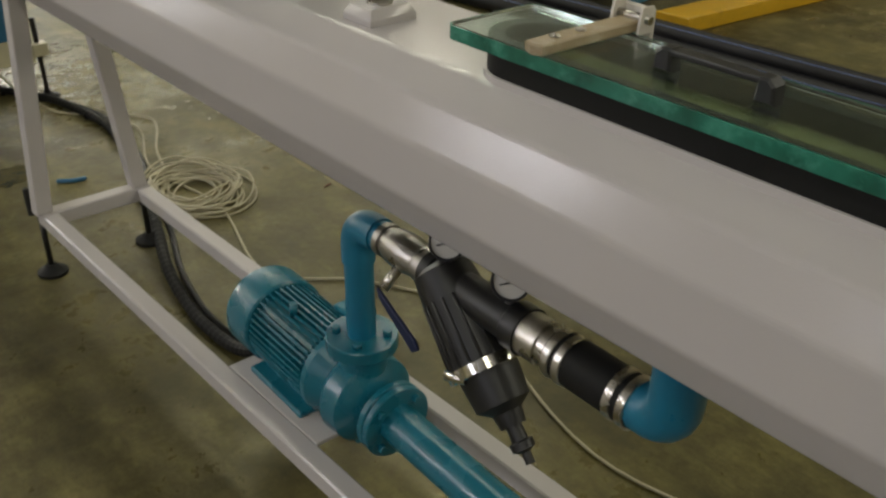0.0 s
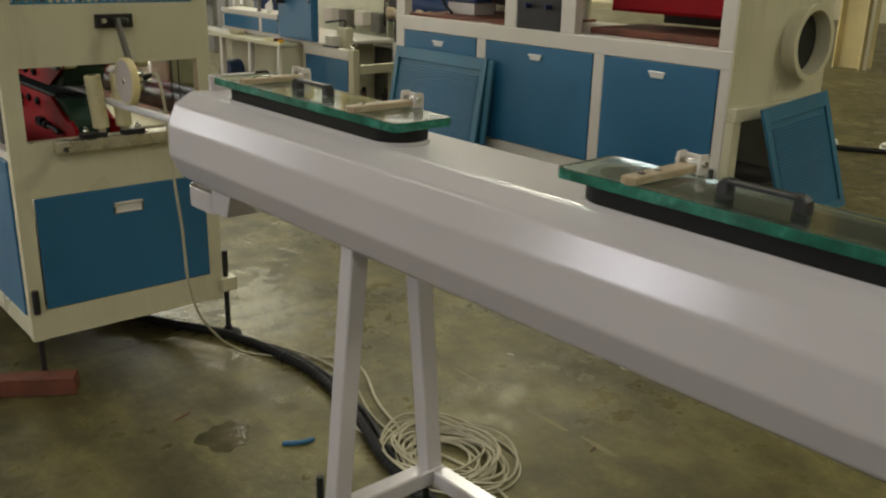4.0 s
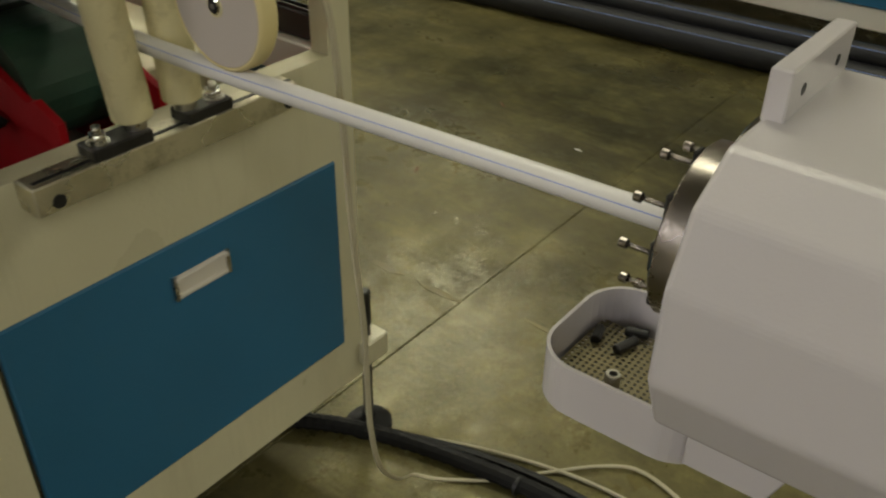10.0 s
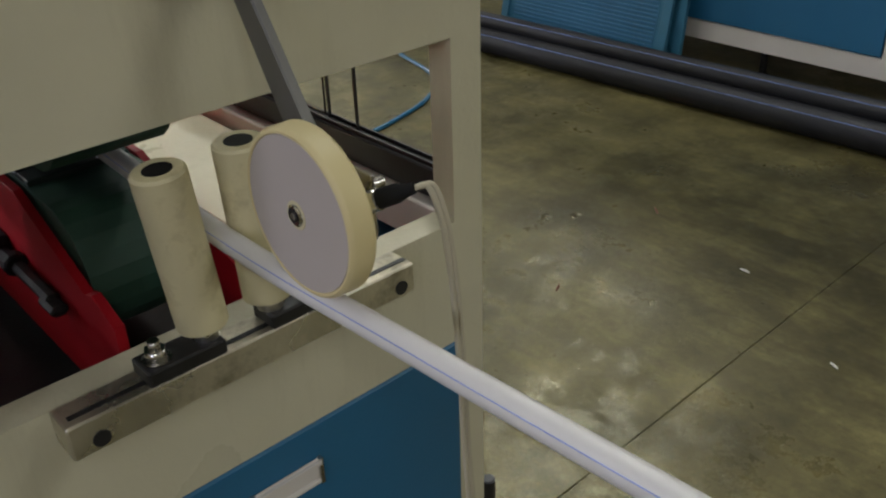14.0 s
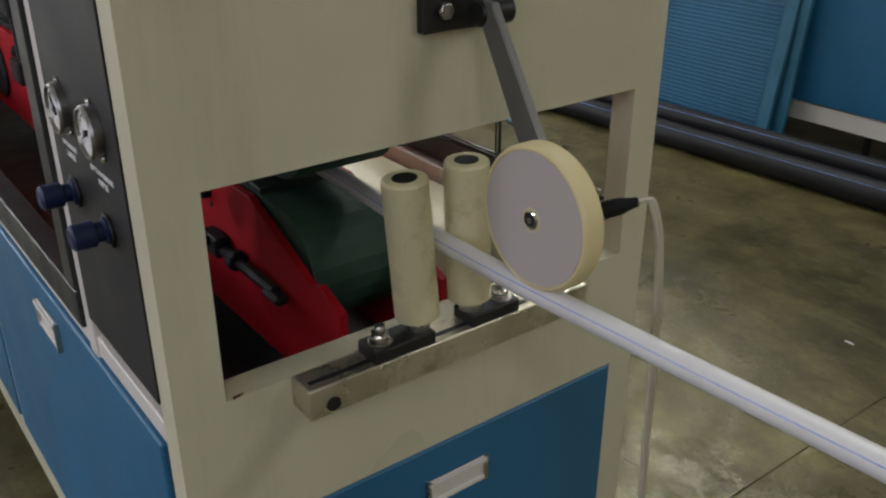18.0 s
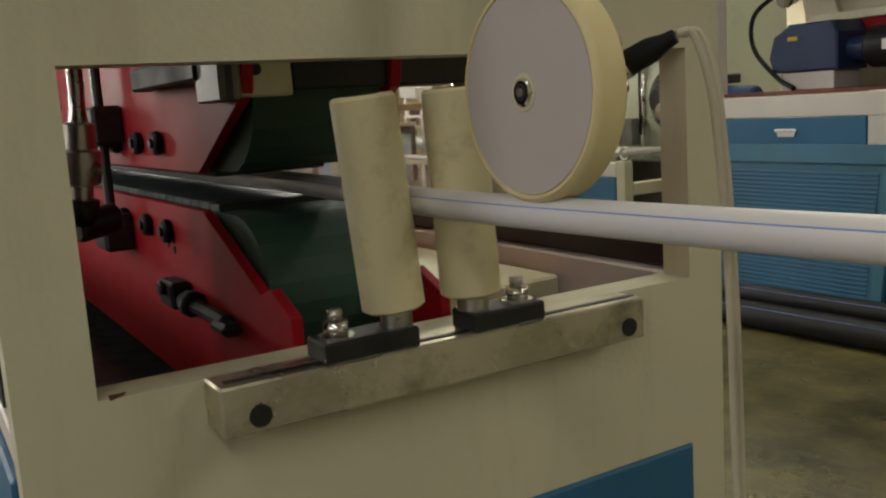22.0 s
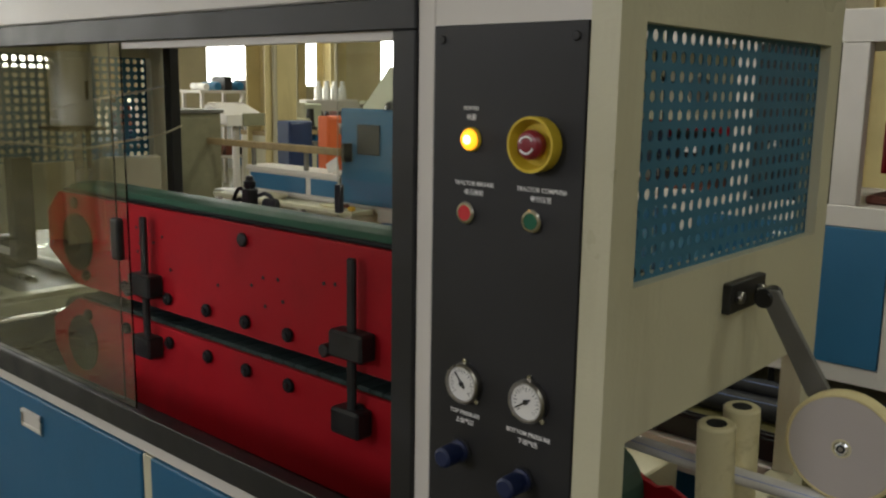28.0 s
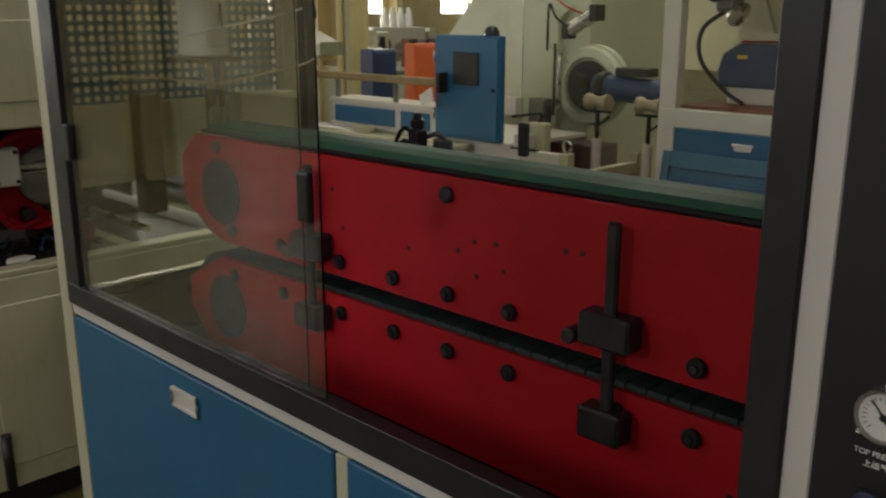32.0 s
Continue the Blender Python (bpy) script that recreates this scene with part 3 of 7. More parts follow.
hp("lower_plate", box(HL + 0.052, HR - 0.052, HF, HF + 0.042, 0.706, 0.902), "cream")
hp("roof_sheet", box(HL + 0.01, HR - 0.01, HF + 0.01, HB - 0.01, HT - 0.001, HT + 0.004), "white")
hp("deck", box(HL + 0.052, HR - 0.052, HF + 0.05, HB - 0.06, 0.70, 0.715), "black_steel")
# meshes at both ends
for yy in (HF + 0.02, HB - 0.024):
    hp("mesh_panel", perforated((0.674, yy, 1.362), (1, 0, 0), (0, 0, 1), 25, 13, 0.02592, 0.02523, 0.0084, 0.002), "blue_mesh", "blue perforated sheet-metal guard")


def recess_handle(parent, c, n, w=0.11, h=0.043):
    """A pale recessed pull on a panel: c its middle, n 'x' or 'y', on the side of smaller n."""
    cx, cyy, cz = c
    bm = B()
    t = 0.006
    if n == "y":
        bx(bm, cx - w / 2, cx + w / 2, cyy - t, cyy, cz + h * 0.22, cz + h / 2, 0.002)
        bx(bm, cx - w / 2, cx + w / 2, cyy - t, cyy, cz - h / 2, cz - h * 0.30, 0.002)
        bx(bm, cx - w / 2, cx + w / 2, cyy - t * 0.45, cyy + 0.001, cz - h * 0.30, cz + h * 0.22)
        bx(bm, cx - w / 2, cx + w / 2, cyy - t * 1.6, cyy - t, cz + h * 0.30, cz + h * 0.46, 0.001)
    else:
        bx(bm, cx - t, cx, cyy - w / 2, cyy + w / 2, cz + h * 0.22, cz + h / 2, 0.002)
        bx(bm, cx - t, cx, cyy - w / 2, cyy + w / 2, cz - h / 2, cz - h * 0.30, 0.002)
        bx(bm, cx - t * 0.45, cx + 0.001, cyy - w / 2, cyy + w / 2, cz - h * 0.30, cz + h * 0.22)
        bx(bm, cx - t * 1.6, cx - t, cyy - w / 2, cyy + w / 2, cz + h * 0.30, cz + h * 0.46, 0.001)
    hd = part("handle", bm, "white", parent, "pale recessed pull handle")
    for s in (-1, 1):
        eb = box(cx + s * w / 2 - 0.003, cx + s * w / 2 + 0.003, cyy - t * 1.2, cyy, cz - h / 2, cz + h / 2) if n == "y" else box(cx - t * 1.2, cx, cyy + s * w / 2 - 0.003, cyy + s * w / 2 + 0.003, cz - h / 2, cz + h / 2)
        part("end_cap", eb, "steel", hd)
    return hd


# blue cover panels
p = hp("cover_panel", box(0.683, 1.322, HF - 0.003, HF + 0.012, 0.290, 0.705, 0.003), "blue", "blue sheet-metal cover panel")
recess_handle(p, (1.010, HF - 0.003, 0.629), "y", 0.104, 0.043)
for side, xx in ((-1, HL), (1, HR)):
    for ya, yb in ((5.282, 6.345), (4.225, 5.243)):
        x_in, x_out = (xx - 0.004, xx + 0.012) if side < 0 else (xx - 0.012, xx + 0.004)
        p = hp("cover_panel", box(x_in, x_out, ya, yb, 0.262, 0.836, 0.003), "blue", "blue sheet-metal cover panel")
        if side < 0:
            recess_handle(p, (x_in, (ya + yb) / 2 - 0.022, 0.772), "x", 0.105, 0.05)
    hp("mullion", box(min(xx, xx - side * 0.04), max(xx, xx - side * 0.04), 5.246, 5.279, 0.257, 0.836, 0.002), "cream")

# black window frames and sliding acrylic doors on both long sides
for side, xx in ((-1, HL), (1, HR)):
    a, b = (xx - 0.006, xx + 0.03) if side < 0 else (xx - 0.03, xx + 0.006)
    zt = 1.687 if side < 0 else 1.735
    y0 = 4.49 if side < 0 else HF + 0.043
    z0, z1 = (0.869, 0.925) if side < 0 else (0.904, 0.950)
    wf = hp("window_frame", box(a, b, y0, 6.36, zt, 1.732 if side < 0 else 1.750, 0.002), "black", "black sliding window frame")
    part("rail", box(a, b, y0, 6.36, z0, z1, 0.002), "black", wf)
    part("stile", box(a, b, 6.285, 6.36 if side < 0 else 6.325, z1, zt, 0.002), "black", wf)
    if side > 0:
        for k, ya in enumerate((4.421, 4.504)):
            part("pane_edge", box(1.355 + 0.008 * k, 1.359 + 0.008 * k, ya - 0.002, ya + 0.002, z1, zt), "black", wf, "thin black edge strip of a pane")
            part("track_lip", box(a + 0.006 + 0.016 * k, a + 0.010 + 0.016 * k, y0, 6.285, z1, z1 + 0.006), "black", wf)
        pane = part("sliding_pane", box(1.360, 1.364, 4.51, 5.485, z1 + 0.006, zt, 0.0008), "clear", wf, "clear acrylic sliding pane")
        pane.visible_shadow = False
        part("pull", box(1.342, 1.360, 5.455, 5.480, 1.262, 1.342, 0.005, 2), "black", pane, "black pull grip")
        continue
    part("stile", box(a, b, 4.49, 4.535, 0.925, zt, 0.002), "black", wf)
    part("lip", box(a + 0.008, b - 0.004, 4.535, 5.29, 1.674, 1.687), "white", wf)
    for k, (ya, yb) in enumerate(((5.30, 6.285), (5.37, 6.285))):
        gx = (a + b) / 2 - 0.008 + 0.016 * k
        pane = part("sliding_pane", box(gx - 0.002, gx + 0.002, ya, yb, 0.928, 1.687, 0.0008), "clear", wf, "clear acrylic sliding pane")
        pane.visible_shadow = False
        if k == 0:
            part("pull", box(gx - 0.019, gx - 0.002, ya + 0.012, ya + 0.045, 1.247, 1.335, 0.006, 2), "black", pane, "black pull grip")
            part("pull", box(gx - 0.019, gx - 0.002, yb - 0.045, yb - 0.012, 1.247, 1.335, 0.006, 2), "black", pane, "black pull grip")

# caterpillar tracks
def track(z_belt, z_far, sgn, name, label):
    """One track unit: plates from the belt line z_belt away to z_far."""
    tr = hp(name, box(0.90, 1.015, 4.62, 6.05, min(z_belt + sgn * 0.03, z_far - sgn * 0.02), max(z_belt + sgn * 0.03, z_far - sgn * 0.02)), "black_steel", label)
    prof = [(4.30, z_belt + sgn * 0.085), (4.47, z_belt + sgn * 0.004), (6.02, z_belt + sgn * 0.004), (6.17, z_belt + sgn * 0.085), (6.17, z_far - sgn * 0.06), (6.10, z_far), (4.36, z_far), (4.27, z_far - sgn * 0.05)]
    if sgn < 0:
        prof = prof[:4] + [(6.17, 0.85), (6.10, 0.775), (4.32, 0.775), (4.225, 0.80), (4.225, 0.925), (4.275, 0.945)]
        prof[0] = (4.30, 0.935)
    for xa in (0.865, 1.026):
        part("side_plate", prism(B(), prof, "x", xa, xa + 0.012, 0.001), "red", tr, "red enamelled side plate")
    r = 0.088
    zc = z_belt + sgn * (r + 0.006)
    yc0, yc1 = 4.405, 6.06
    path = []
    for i in range(13):
        t = radians(90 + 180 * i / 12)
        path.append((yc0 + r * math.cos(t), zc + r * math.sin(t)))
    for i in range(13):
        t = radians(-90 + 180 * i / 12)
        path.append((yc1 + r * math.cos(t), zc + r * math.sin(t)))
    part("belt", prism(B(), path, "x", 0.882, 1.023), "belt", tr, "dark green rubber track belt")
    # grip pads along the belt line
    n = 40
    for i in range(n):
        y0 = 4.47 + i * (1.56 / n)
        part("belt_pad", box(0.885, 1.020, y0 + 0.0008, y0 + 1.56 / n - 0.0008, min(z_belt, z_belt + sgn * 0.02) - 0.002 * (sgn > 0), max(z_belt, z_belt + sgn * 0.02) + 0.002 * (sgn < 0), 0.0015), "belt_dark", tr)
    for yb in (4.62, 4.725, 4.86, 5.085, 5.235, 5.385, 5.55, 5.75, 5.95):
        bb = part("bush", cy(B(), (0.865, yb, z_belt + sgn * 0.038), (0.853, yb, z_belt + sgn * 0.038), 0.0155, n=20, c=0.003), "rubber", tr)
        part("screw", cy(B(), (0.853, yb, z_belt + sgn * 0.038), (0.849, yb, z_belt + sgn * 0.038), 0.007, n=6), "black", bb)
    cyl = part("roller_cap", cy(B(), (0.865, 5.992, z_belt + sgn * 0.126), (0.856, 5.992, z_belt + sgn * 0.126), 0.080, n=40, c=0.003), "rubber", tr, "dark round roller end cap")
    part("hub", cy(B(), (0.856, 5.992, z_belt + sgn * 0.126), (0.850, 5.992, z_belt + sgn * 0.126), 0.026, n=20, c=0.002), "rubber", cyl)
    return tr


upper = track(1.048, 1.305, 1, "upper_track", "upper red caterpillar track unit")
lower = track(1.012, 0.772, -1, "lower_track", "lower red caterpillar track unit")
part("belt_cover", box(0.880, 1.022, 4.34, 6.10, 1.3055, 1.314, 0.002), "rubber", upper)
part("belt_cover", prism(B(), [(0.886, 1.3145), (0.898, 1.326), (0.93, 1.331), (0.985, 1.329), (1.018, 1.3145)], "y", 4.36, 6.08, 0.002), "belt_top", upper, "green rubber belt along the track top")
for yb, zb in ((5.239, 1.272), (6.00, 1.282)):
    part("bush", cy(B(), (0.865, yb, zb), (0.855, yb, zb), 0.016, n=16, c=0.003), "black_steel", upper)
for k in range(14):
    yy, zz = 4.6 + random.random() * 1.2, 1.12 + random.random() * 0.13
    part("pin_hole", cy(B(), (0.8655, yy, zz), (0.8635, yy, zz), 0.0045, n=10), "black_steel", upper)
# air fitting with short hoses behind the belt
af = hp("air_fitting", box(1.038, 1.250, 5.632, 5.672, 1.236, 1.250, 0.002), "black_steel", "black air fitting with elbows on a bracket")
part("valve_body", box(1.180, 1.214, 5.648, 5.682, 1.250, 1.325, 0.004, 2), "black", af)
part("valve_cap", lathe(B(), (1.197, 5.665, 1.325), (0, 0, 1), [(0, 0.014), (0.006, 0.017), (0.020, 0.017), (0.024, 0.011), (0.032, 0.011), (0.036, 0.007)], 14), "black", af)
part("side_body", cy(B(), (1.212, 5.625, 1.282), (1.236, 5.590, 1.282), 0.019, n=16, c=0.004), "black", af)
part("elbow", sweep(B(), curve([(1.214, 5.650, 1.305), (1.222, 5.630, 1.312), (1.226, 5.612, 1.306), (1.228, 5.602, 1.294)]), 0.006, 8), "black", af)
part("hose", sweep(B(), curve([(1.190, 5.682, 1.318), (1.192, 5.706, 1.322), (1.196, 5.732, 1.300), (1.200, 5.752, 1.262), (1.205, 5.765, 1.20)]), 0.0055, 8), "rubber", af)
part("hose", sweep(B(), curve([(1.186, 5.682, 1.292), (1.186, 5.704, 1.292), (1.190, 5.724, 1.268), (1.195, 5.74, 1.20)]), 0.0055, 8), "rubber", af)
# guide clamps
for yb in (4.865, 5.62):
    gr = hp("guide_rod", box(0.835, 0.848, yb - 0.011, yb + 0.011, 0.96, 1.285, 0.004), "black_steel", "black guide rod between the tracks")
    part("clamp_block", box(0.822, 0.866, yb - 0.045, yb + 0.05, 1.085, 1.14, 0.005), "black_steel", gr)
    part("clamp_block", box(0.822, 0.866, yb - 0.036, yb + 0.045, 0.928, 0.982, 0.005), "black_steel", gr)
    part("knob", cy(B(), (0.83, yb + 0.075, 1.087), (0.866, yb + 0.075, 1.087), 0.014, n=16, c=0.003), "black_steel", gr)
# levelling arms and pneumatic bits seen through the front opening
hp("support_beam", box(1.120, 1.318, 4.40, 5.80, 0.800, 0.876, 0.004), "cream", "cream inner beam beside the lower track")
fit = hp("fitting", lathe(B(), (0.750, 4.540, 1.030), (0.06, -0.05, 1), [(0, 0.012), (0.016, 0.013), (0.018, 0.021), (0.030, 0.023), (0.055, 0.023), (0.058, 0.018), (0.085, 0.017), (0.088, 0.011), (0.10, 0.009)], 18), "steel", "grey air fitting")
part("nut", cy(B(), (0.746, 4.544, 1.003), (0.750, 4.540, 1.032), 0.019, n=6), "black", fit)
part("knob", cy(B(), (0.79, 4.56, 1.005), (0.740, 4.545, 0.998), 0.018, n=16, c=0.004), "black", fit)
hp("air_hose", sweep(B(), curve([(0.755, 4.535, 1.12), (0.757, 4.535, 1.15), (0.757, 4.525, 1.19), (0.765, 4.51, 1.26), (0.79, 4.52, 1.32)]), 0.0085, 12), "steel", "pale braided air hose")
hp("air_hose", sweep(B(), curve([(0.70, 4.40, 0.74), (0.80, 4.32, 0.725), (0.95, 4.36, 0.73), (1.10, 4.33, 0.728), (1.25, 4.40, 0.74)]), 0.006), "rubber", "black air hose")
hp("air_hose", sweep(B(), curve([(0.70, 4.44, 0.75), (0.84, 4.38, 0.74), (1.00, 4.30, 0.722), (1.20, 4.35, 0.74)]), 0.005), "red", "red air hose")
bk = hp("bracket", box(0.8635, 0.918, 4.30, 4.37, 1.130, 1.170, 0.002), "cream", "pale angle bracket under the upper plate")
part("slot", cy(B(), (0.880, 4.301, 1.156), (0.880, 4.298, 1.156), 0.006, n=12), "black", bk)
part("side", box(0.842, 0.862, 4.295, 4.37, 1.127, 1.170, 0.002), "dark_alu", bk)
part("groove", box(0.848, 0.855, 4.2935, 4.296, 1.127, 1.170), "black", bk)
hp("cross_bar", box(0.9195, 1.135, 4.305, 4.38, 1.134, 1.172, 0.003), "black_steel", "dark cross bar behind the upper plate")
hp("bracket", box(1.140, 1.185, 4.300, 4.36, 1.120, 1.172, 0.002), "cream", "pale angle bracket under the upper plate")
tg = hp("toggle_arm", box(0.843, 0.861, 4.375, 4.55, 0.889, 0.905, 0.005), "rubber", "black toggle lever on the lower track")
part("toggle_tip", box(0.839, 0.861, 4.352, 4.40, 0.886, 0.900, 0.005), "rubber", tg)
hp("stop_bar", box(0.838, 0.8625, 4.36, 4.63, 1.150, 1.178, 0.003), "rubber", "black stop bar across the upper track")
part("clamp", box(0.838, 0.864, 4.545, 4.605, 0.885, 0.918, 0.004), "rubber", tg)
part("bolt", cy(B(), (0.838, 4.575, 0.91), (0.830, 4.575, 0.91), 0.009, n=12, c=0.002), "black", tg)
part("collar", cy(B(), (0.850, 4.51, 0.900), (0.850, 4.49, 0.899), 0.016, n=10, c=0.003), "rubber", tg)
for yy, zz in ((4.64, 0.955), (4.61, 0.95), (4.66, 0.90)):
    part("pin_hole", cy(B(), (0.8655, yy, zz), (0.8635, yy, zz), 0.005, n=10), "black_steel", lower)
for yy in (4.505, 4.545):
    part("pin_hole", cy(B(), (0.8655, yy, 1.155), (0.8635, yy, 1.155), 0.007, n=12), "black_steel", upper)
# far-end details seen through the glass
hp("end_plate", box(HL + 0.052, HR - 0.052, HB - 0.046, HB - 0.020, 0.29, 0.883, 0.002), "black_steel")
# bright strip added for the line of glint on the plate's top edge
hp("edge_glint", box(HL + 0.052, HR - 0.052, HB - 0.052, HB - 0.014, 0.8835, 0.889, 0.001), "alu", "pale metal strip for the glint along the end plate")
hp("slide_column", box(0.822, 0.880, 6.285, 6.345, 1.08, 1.386, 0.004), "black_steel", "dark grey upright slide column")
ac = hp("air_cylinder", lathe(B(), (0.993, 6.25, 1.480), (0, 0, 1), [(0, 0.050), (0.004, 0.062), (0.018, 0.064), (0.022, 0.060), (0.195, 0.060), (0.199, 0.064), (0.214, 0.064), (0.216, 0.060)], 36), "dial", "pale upright air cylinder over the track")
part("flange", box(0.918, 1.068, 6.185, 6.315, 1.466, 1.479, 0.003), "black_steel", ac)
part("rod", cy(B(), (1.005, 6.25, 1.29), (1.005, 6.25, 1.466), 0.014, n=20), "steel", ac)
part("guide", cy(B(), (1.040, 6.25, 1.29), (1.040, 6.25, 1.466), 0.008, n=14), "steel", ac)
part("sensor_slot", box(1.006, 1.016, 6.186, 6.1905, 1.555, 1.612, 0.002), "black", ac)
hp("cable_duct", box(1.130, 1.312, 6.300, 6.366, 1.250, 1.372, 0.004), "cream", "cream box beside the air cylinder")
# two pale tubes added for the streaks mirrored in the sliding panes
hp("air_hose", sweep(B(), curve([(0.680, 6.15, 1.446), (0.801, 6.15, 1.438), (0.90, 6.15, 1.424), (0.969, 6.15, 1.418), (1.03, 6.15, 1.424), (1.089, 6.15, 1.433), (1.216, 6.15, 1.450), (1.30, 6.16, 1.475)]), 0.0032, 8), "cable", "thin pale tube for a streak of reflection in the pane")
hp("air_hose", sweep(B(), curve([(0.90, 6.185, 1.530), (0.98, 6.165, 1.551), (1.06, 6.155, 1.566), (1.146, 6.15, 1.581), (1.25, 6.17, 1.60)]), 0.003, 8), "pvc", "thin pale tube for a streak of reflection in the pane")

# control panel
cp = hp("control_panel", box(HL - 0.002, HL + 0.02, 4.212, 4.457, 0.90, 1.69, 0.001), "black_panel", "black control panel with lamp, buttons and gauges")
FX = HL - 0.002
for yy in (4.442, 4.228):
    part("screw", cy(B(), (FX, yy, 1.672), (FX - 0.003, yy, 1.672), 0.006, n=12, c=0.001), "black_steel", cp)
lam = part("bezel", lathe(B(), (FX, 4.388, 1.541), (-1, 0, 0), [(0, 0.0165), (0.003, 0.0165), (0.005, 0.0150), (0.005, 0.0135)], 28), "signal_yellow", cp)
part("lens", lathe(B(), (FX - 0.003, 4.388, 1.541), (-1, 0, 0), [(0, 0.0136), (0.004, 0.0136), (0.0065, 0.0105), (0.0075, 0.004)], 28), "lamp_amber", lam, "lit amber lamp lens")
part("filament_glow", lathe(B(), (FX - 0.0104, 4.388, 1.541), (-1, 0, 0), [(0, 0.0065), (0.0010, 0.005), (0.0015, 0.002)], 18), "lamp_core", lam)
EY, EZS = 4.278, 1.540
es = part("emergency_stop", lathe(B(), (FX, EY, EZS), (-1, 0, 0), [(0, 0.0345), (0.018, 0.0355), (0.021, 0.0350), (0.021, 0.0320), (0.004, 0.026)], 44), "signal_yellow", cp, "yellow guard collar round a red mushroom button")
part("button", lathe(B(), (FX - 0.002, EY, EZS), (-1, 0, 0), [(0, 0.014), (0.010, 0.015), (0.012, 0.0185), (0.019, 0.0185), (0.024, 0.0145), (0.026, 0.006)], 32), "maroon", es)
for k in range(2):
    arc = [(FX - 0.0278, EY + 0.0105 * math.cos(t), EZS + 0.0105 * math.sin(t)) for t in (radians(20 + 180 * k + 14 * i) for i in range(10))]
    part("arrow_mark", sweep(B(), arc, 0.0015, 6), "ink", es)
for yy, mm in ((4.394, "red_btn"), (4.284, "green_btn")):
    bz = part("push_button", lathe(B(), (FX, yy, 1.442), (-1, 0, 0), [(0, 0.0155), (0.004, 0.0155), (0.006, 0.0135), (0.0062, 0.011), (0.002, 0.011)], 24), "chrome", cp)
    part("cap", cy(B(), (FX - 0.001, yy, 1.442), (FX - 0.006, yy, 1.442), 0.0108, n=20, c=0.001), mm, bz)


def gauge(yy, zz, ang, parent, d=(-1, 0, 0), x=None, r=0.0282):
    x = FX if x is None else x
    g = part("pressure_gauge", lathe(B(), (x, yy, zz), d, [(0, r + 0.001), (0.009, r + 0.001), (0.012, r - 0.001), (0.012, r - 0.003), (0.008, r - 0.004)], 40), "brushed", parent, "round pressure gauge with a white dial")
    part("dial", cy(B(), (x - 0.006, yy, zz), (x - 0.0085, yy, zz), r - 0.004, n=40), "dial", g)
    for i in range(19):
        t = radians(-135 + 270 * i / 18)
        p0, p1 = r * (0.60 if i % 3 else 0.52), r * 0.74
        part("tick", sweep(B(), [(x - 0.0087, yy + math.sin(t) * p0, zz + math.cos(t) * p0), (x - 0.0087, yy + math.sin(t) * p1, zz + math.cos(t) * p1)], 0.00045, 4), "black", g)
    t = radians(ang)
    part("needle", sweep(B(), [(x - 0.0095, yy - math.sin(t) * r * 0.25, zz - math.cos(t) * r * 0.25), (x - 0.0095, yy + math.sin(t) * r * 0.72, zz + math.cos(t) * r * 0.72)], [0.0018, 0.0006], 6), "black", g)
    part("pin", cy(B(), (x - 0.0085, yy, zz), (x - 0.0115, yy, zz), 0.0035, n=12), "black", g)
    for a in (90, 225, 315):
        t = radians(a)
        part("ear", cy(B(), (x, yy + math.cos(t) * (r + 0.004), zz + math.sin(t) * (r + 0.004)), (x - 0.004, yy + math.cos(t) * (r + 0.004), zz + math.sin(t) * (r + 0.004)), 0.0036, n=10), "chrome", g)
    return g


gauge(4.390, 1.202, 38, cp)
gauge(4.279, 1.203, 122, cp)
for yy, zz in ((4.396, 1.100), (4.286, 1.090)):
    k = part("regulator_knob", lathe(B(), (FX, yy, zz), (-1, 0, 0), [(0, 0.016), (0.006, 0.016), (0.008, 0.011), (0.016, 0.011), (0.018, 0.0150), (0.040, 0.0145), (0.043, 0.011)], 20), "knob_blue", cp, "blue pressure regulator knob")
    part("nut", cy(B(), (FX, yy, zz), (FX - 0.004, yy, zz), 0.020, n=6), "black", k)
TXT = Matrix(((0, 0, -1, 0), (-1, 0, 0, 0), (0, 1, 0, 0), (0, 0, 0, 1)))
for body, yy, zz, size in (("POWER", 4.389, 1.582, 0.0105), ("\u7535\u6e90", 4.389, 1.570, 0.012),
                           ("TRACTOR RELEASE", 4.382, 1.482, 0.0092), ("\u7275\u5f15\u653e\u677e", 4.382, 1.470, 0.0115),
                           ("TRACTOR COMPRESS", 4.272, 1.482, 0.0092), ("\u7275\u5f15\u538b\u7d27", 4.272, 1.470, 0.0115),
                           ("TOP PRESSURE", 4.390, 1.157, 0.0095), ("\u4e0a\u7ec4\u6c14\u538b", 4.390, 1.145, 0.0115),
                           ("BOTTOM PRESSURE", 4.280, 1.155, 0.0095), ("\u4e0b\u7ec4\u6c14\u538b", 4.280, 1.143, 0.0115)):
    words(body, size * (0.86 if len(body) > 6 else 0.72), Matrix.Translation((FX - 0.0006, yy, zz)) @ TXT, cp)

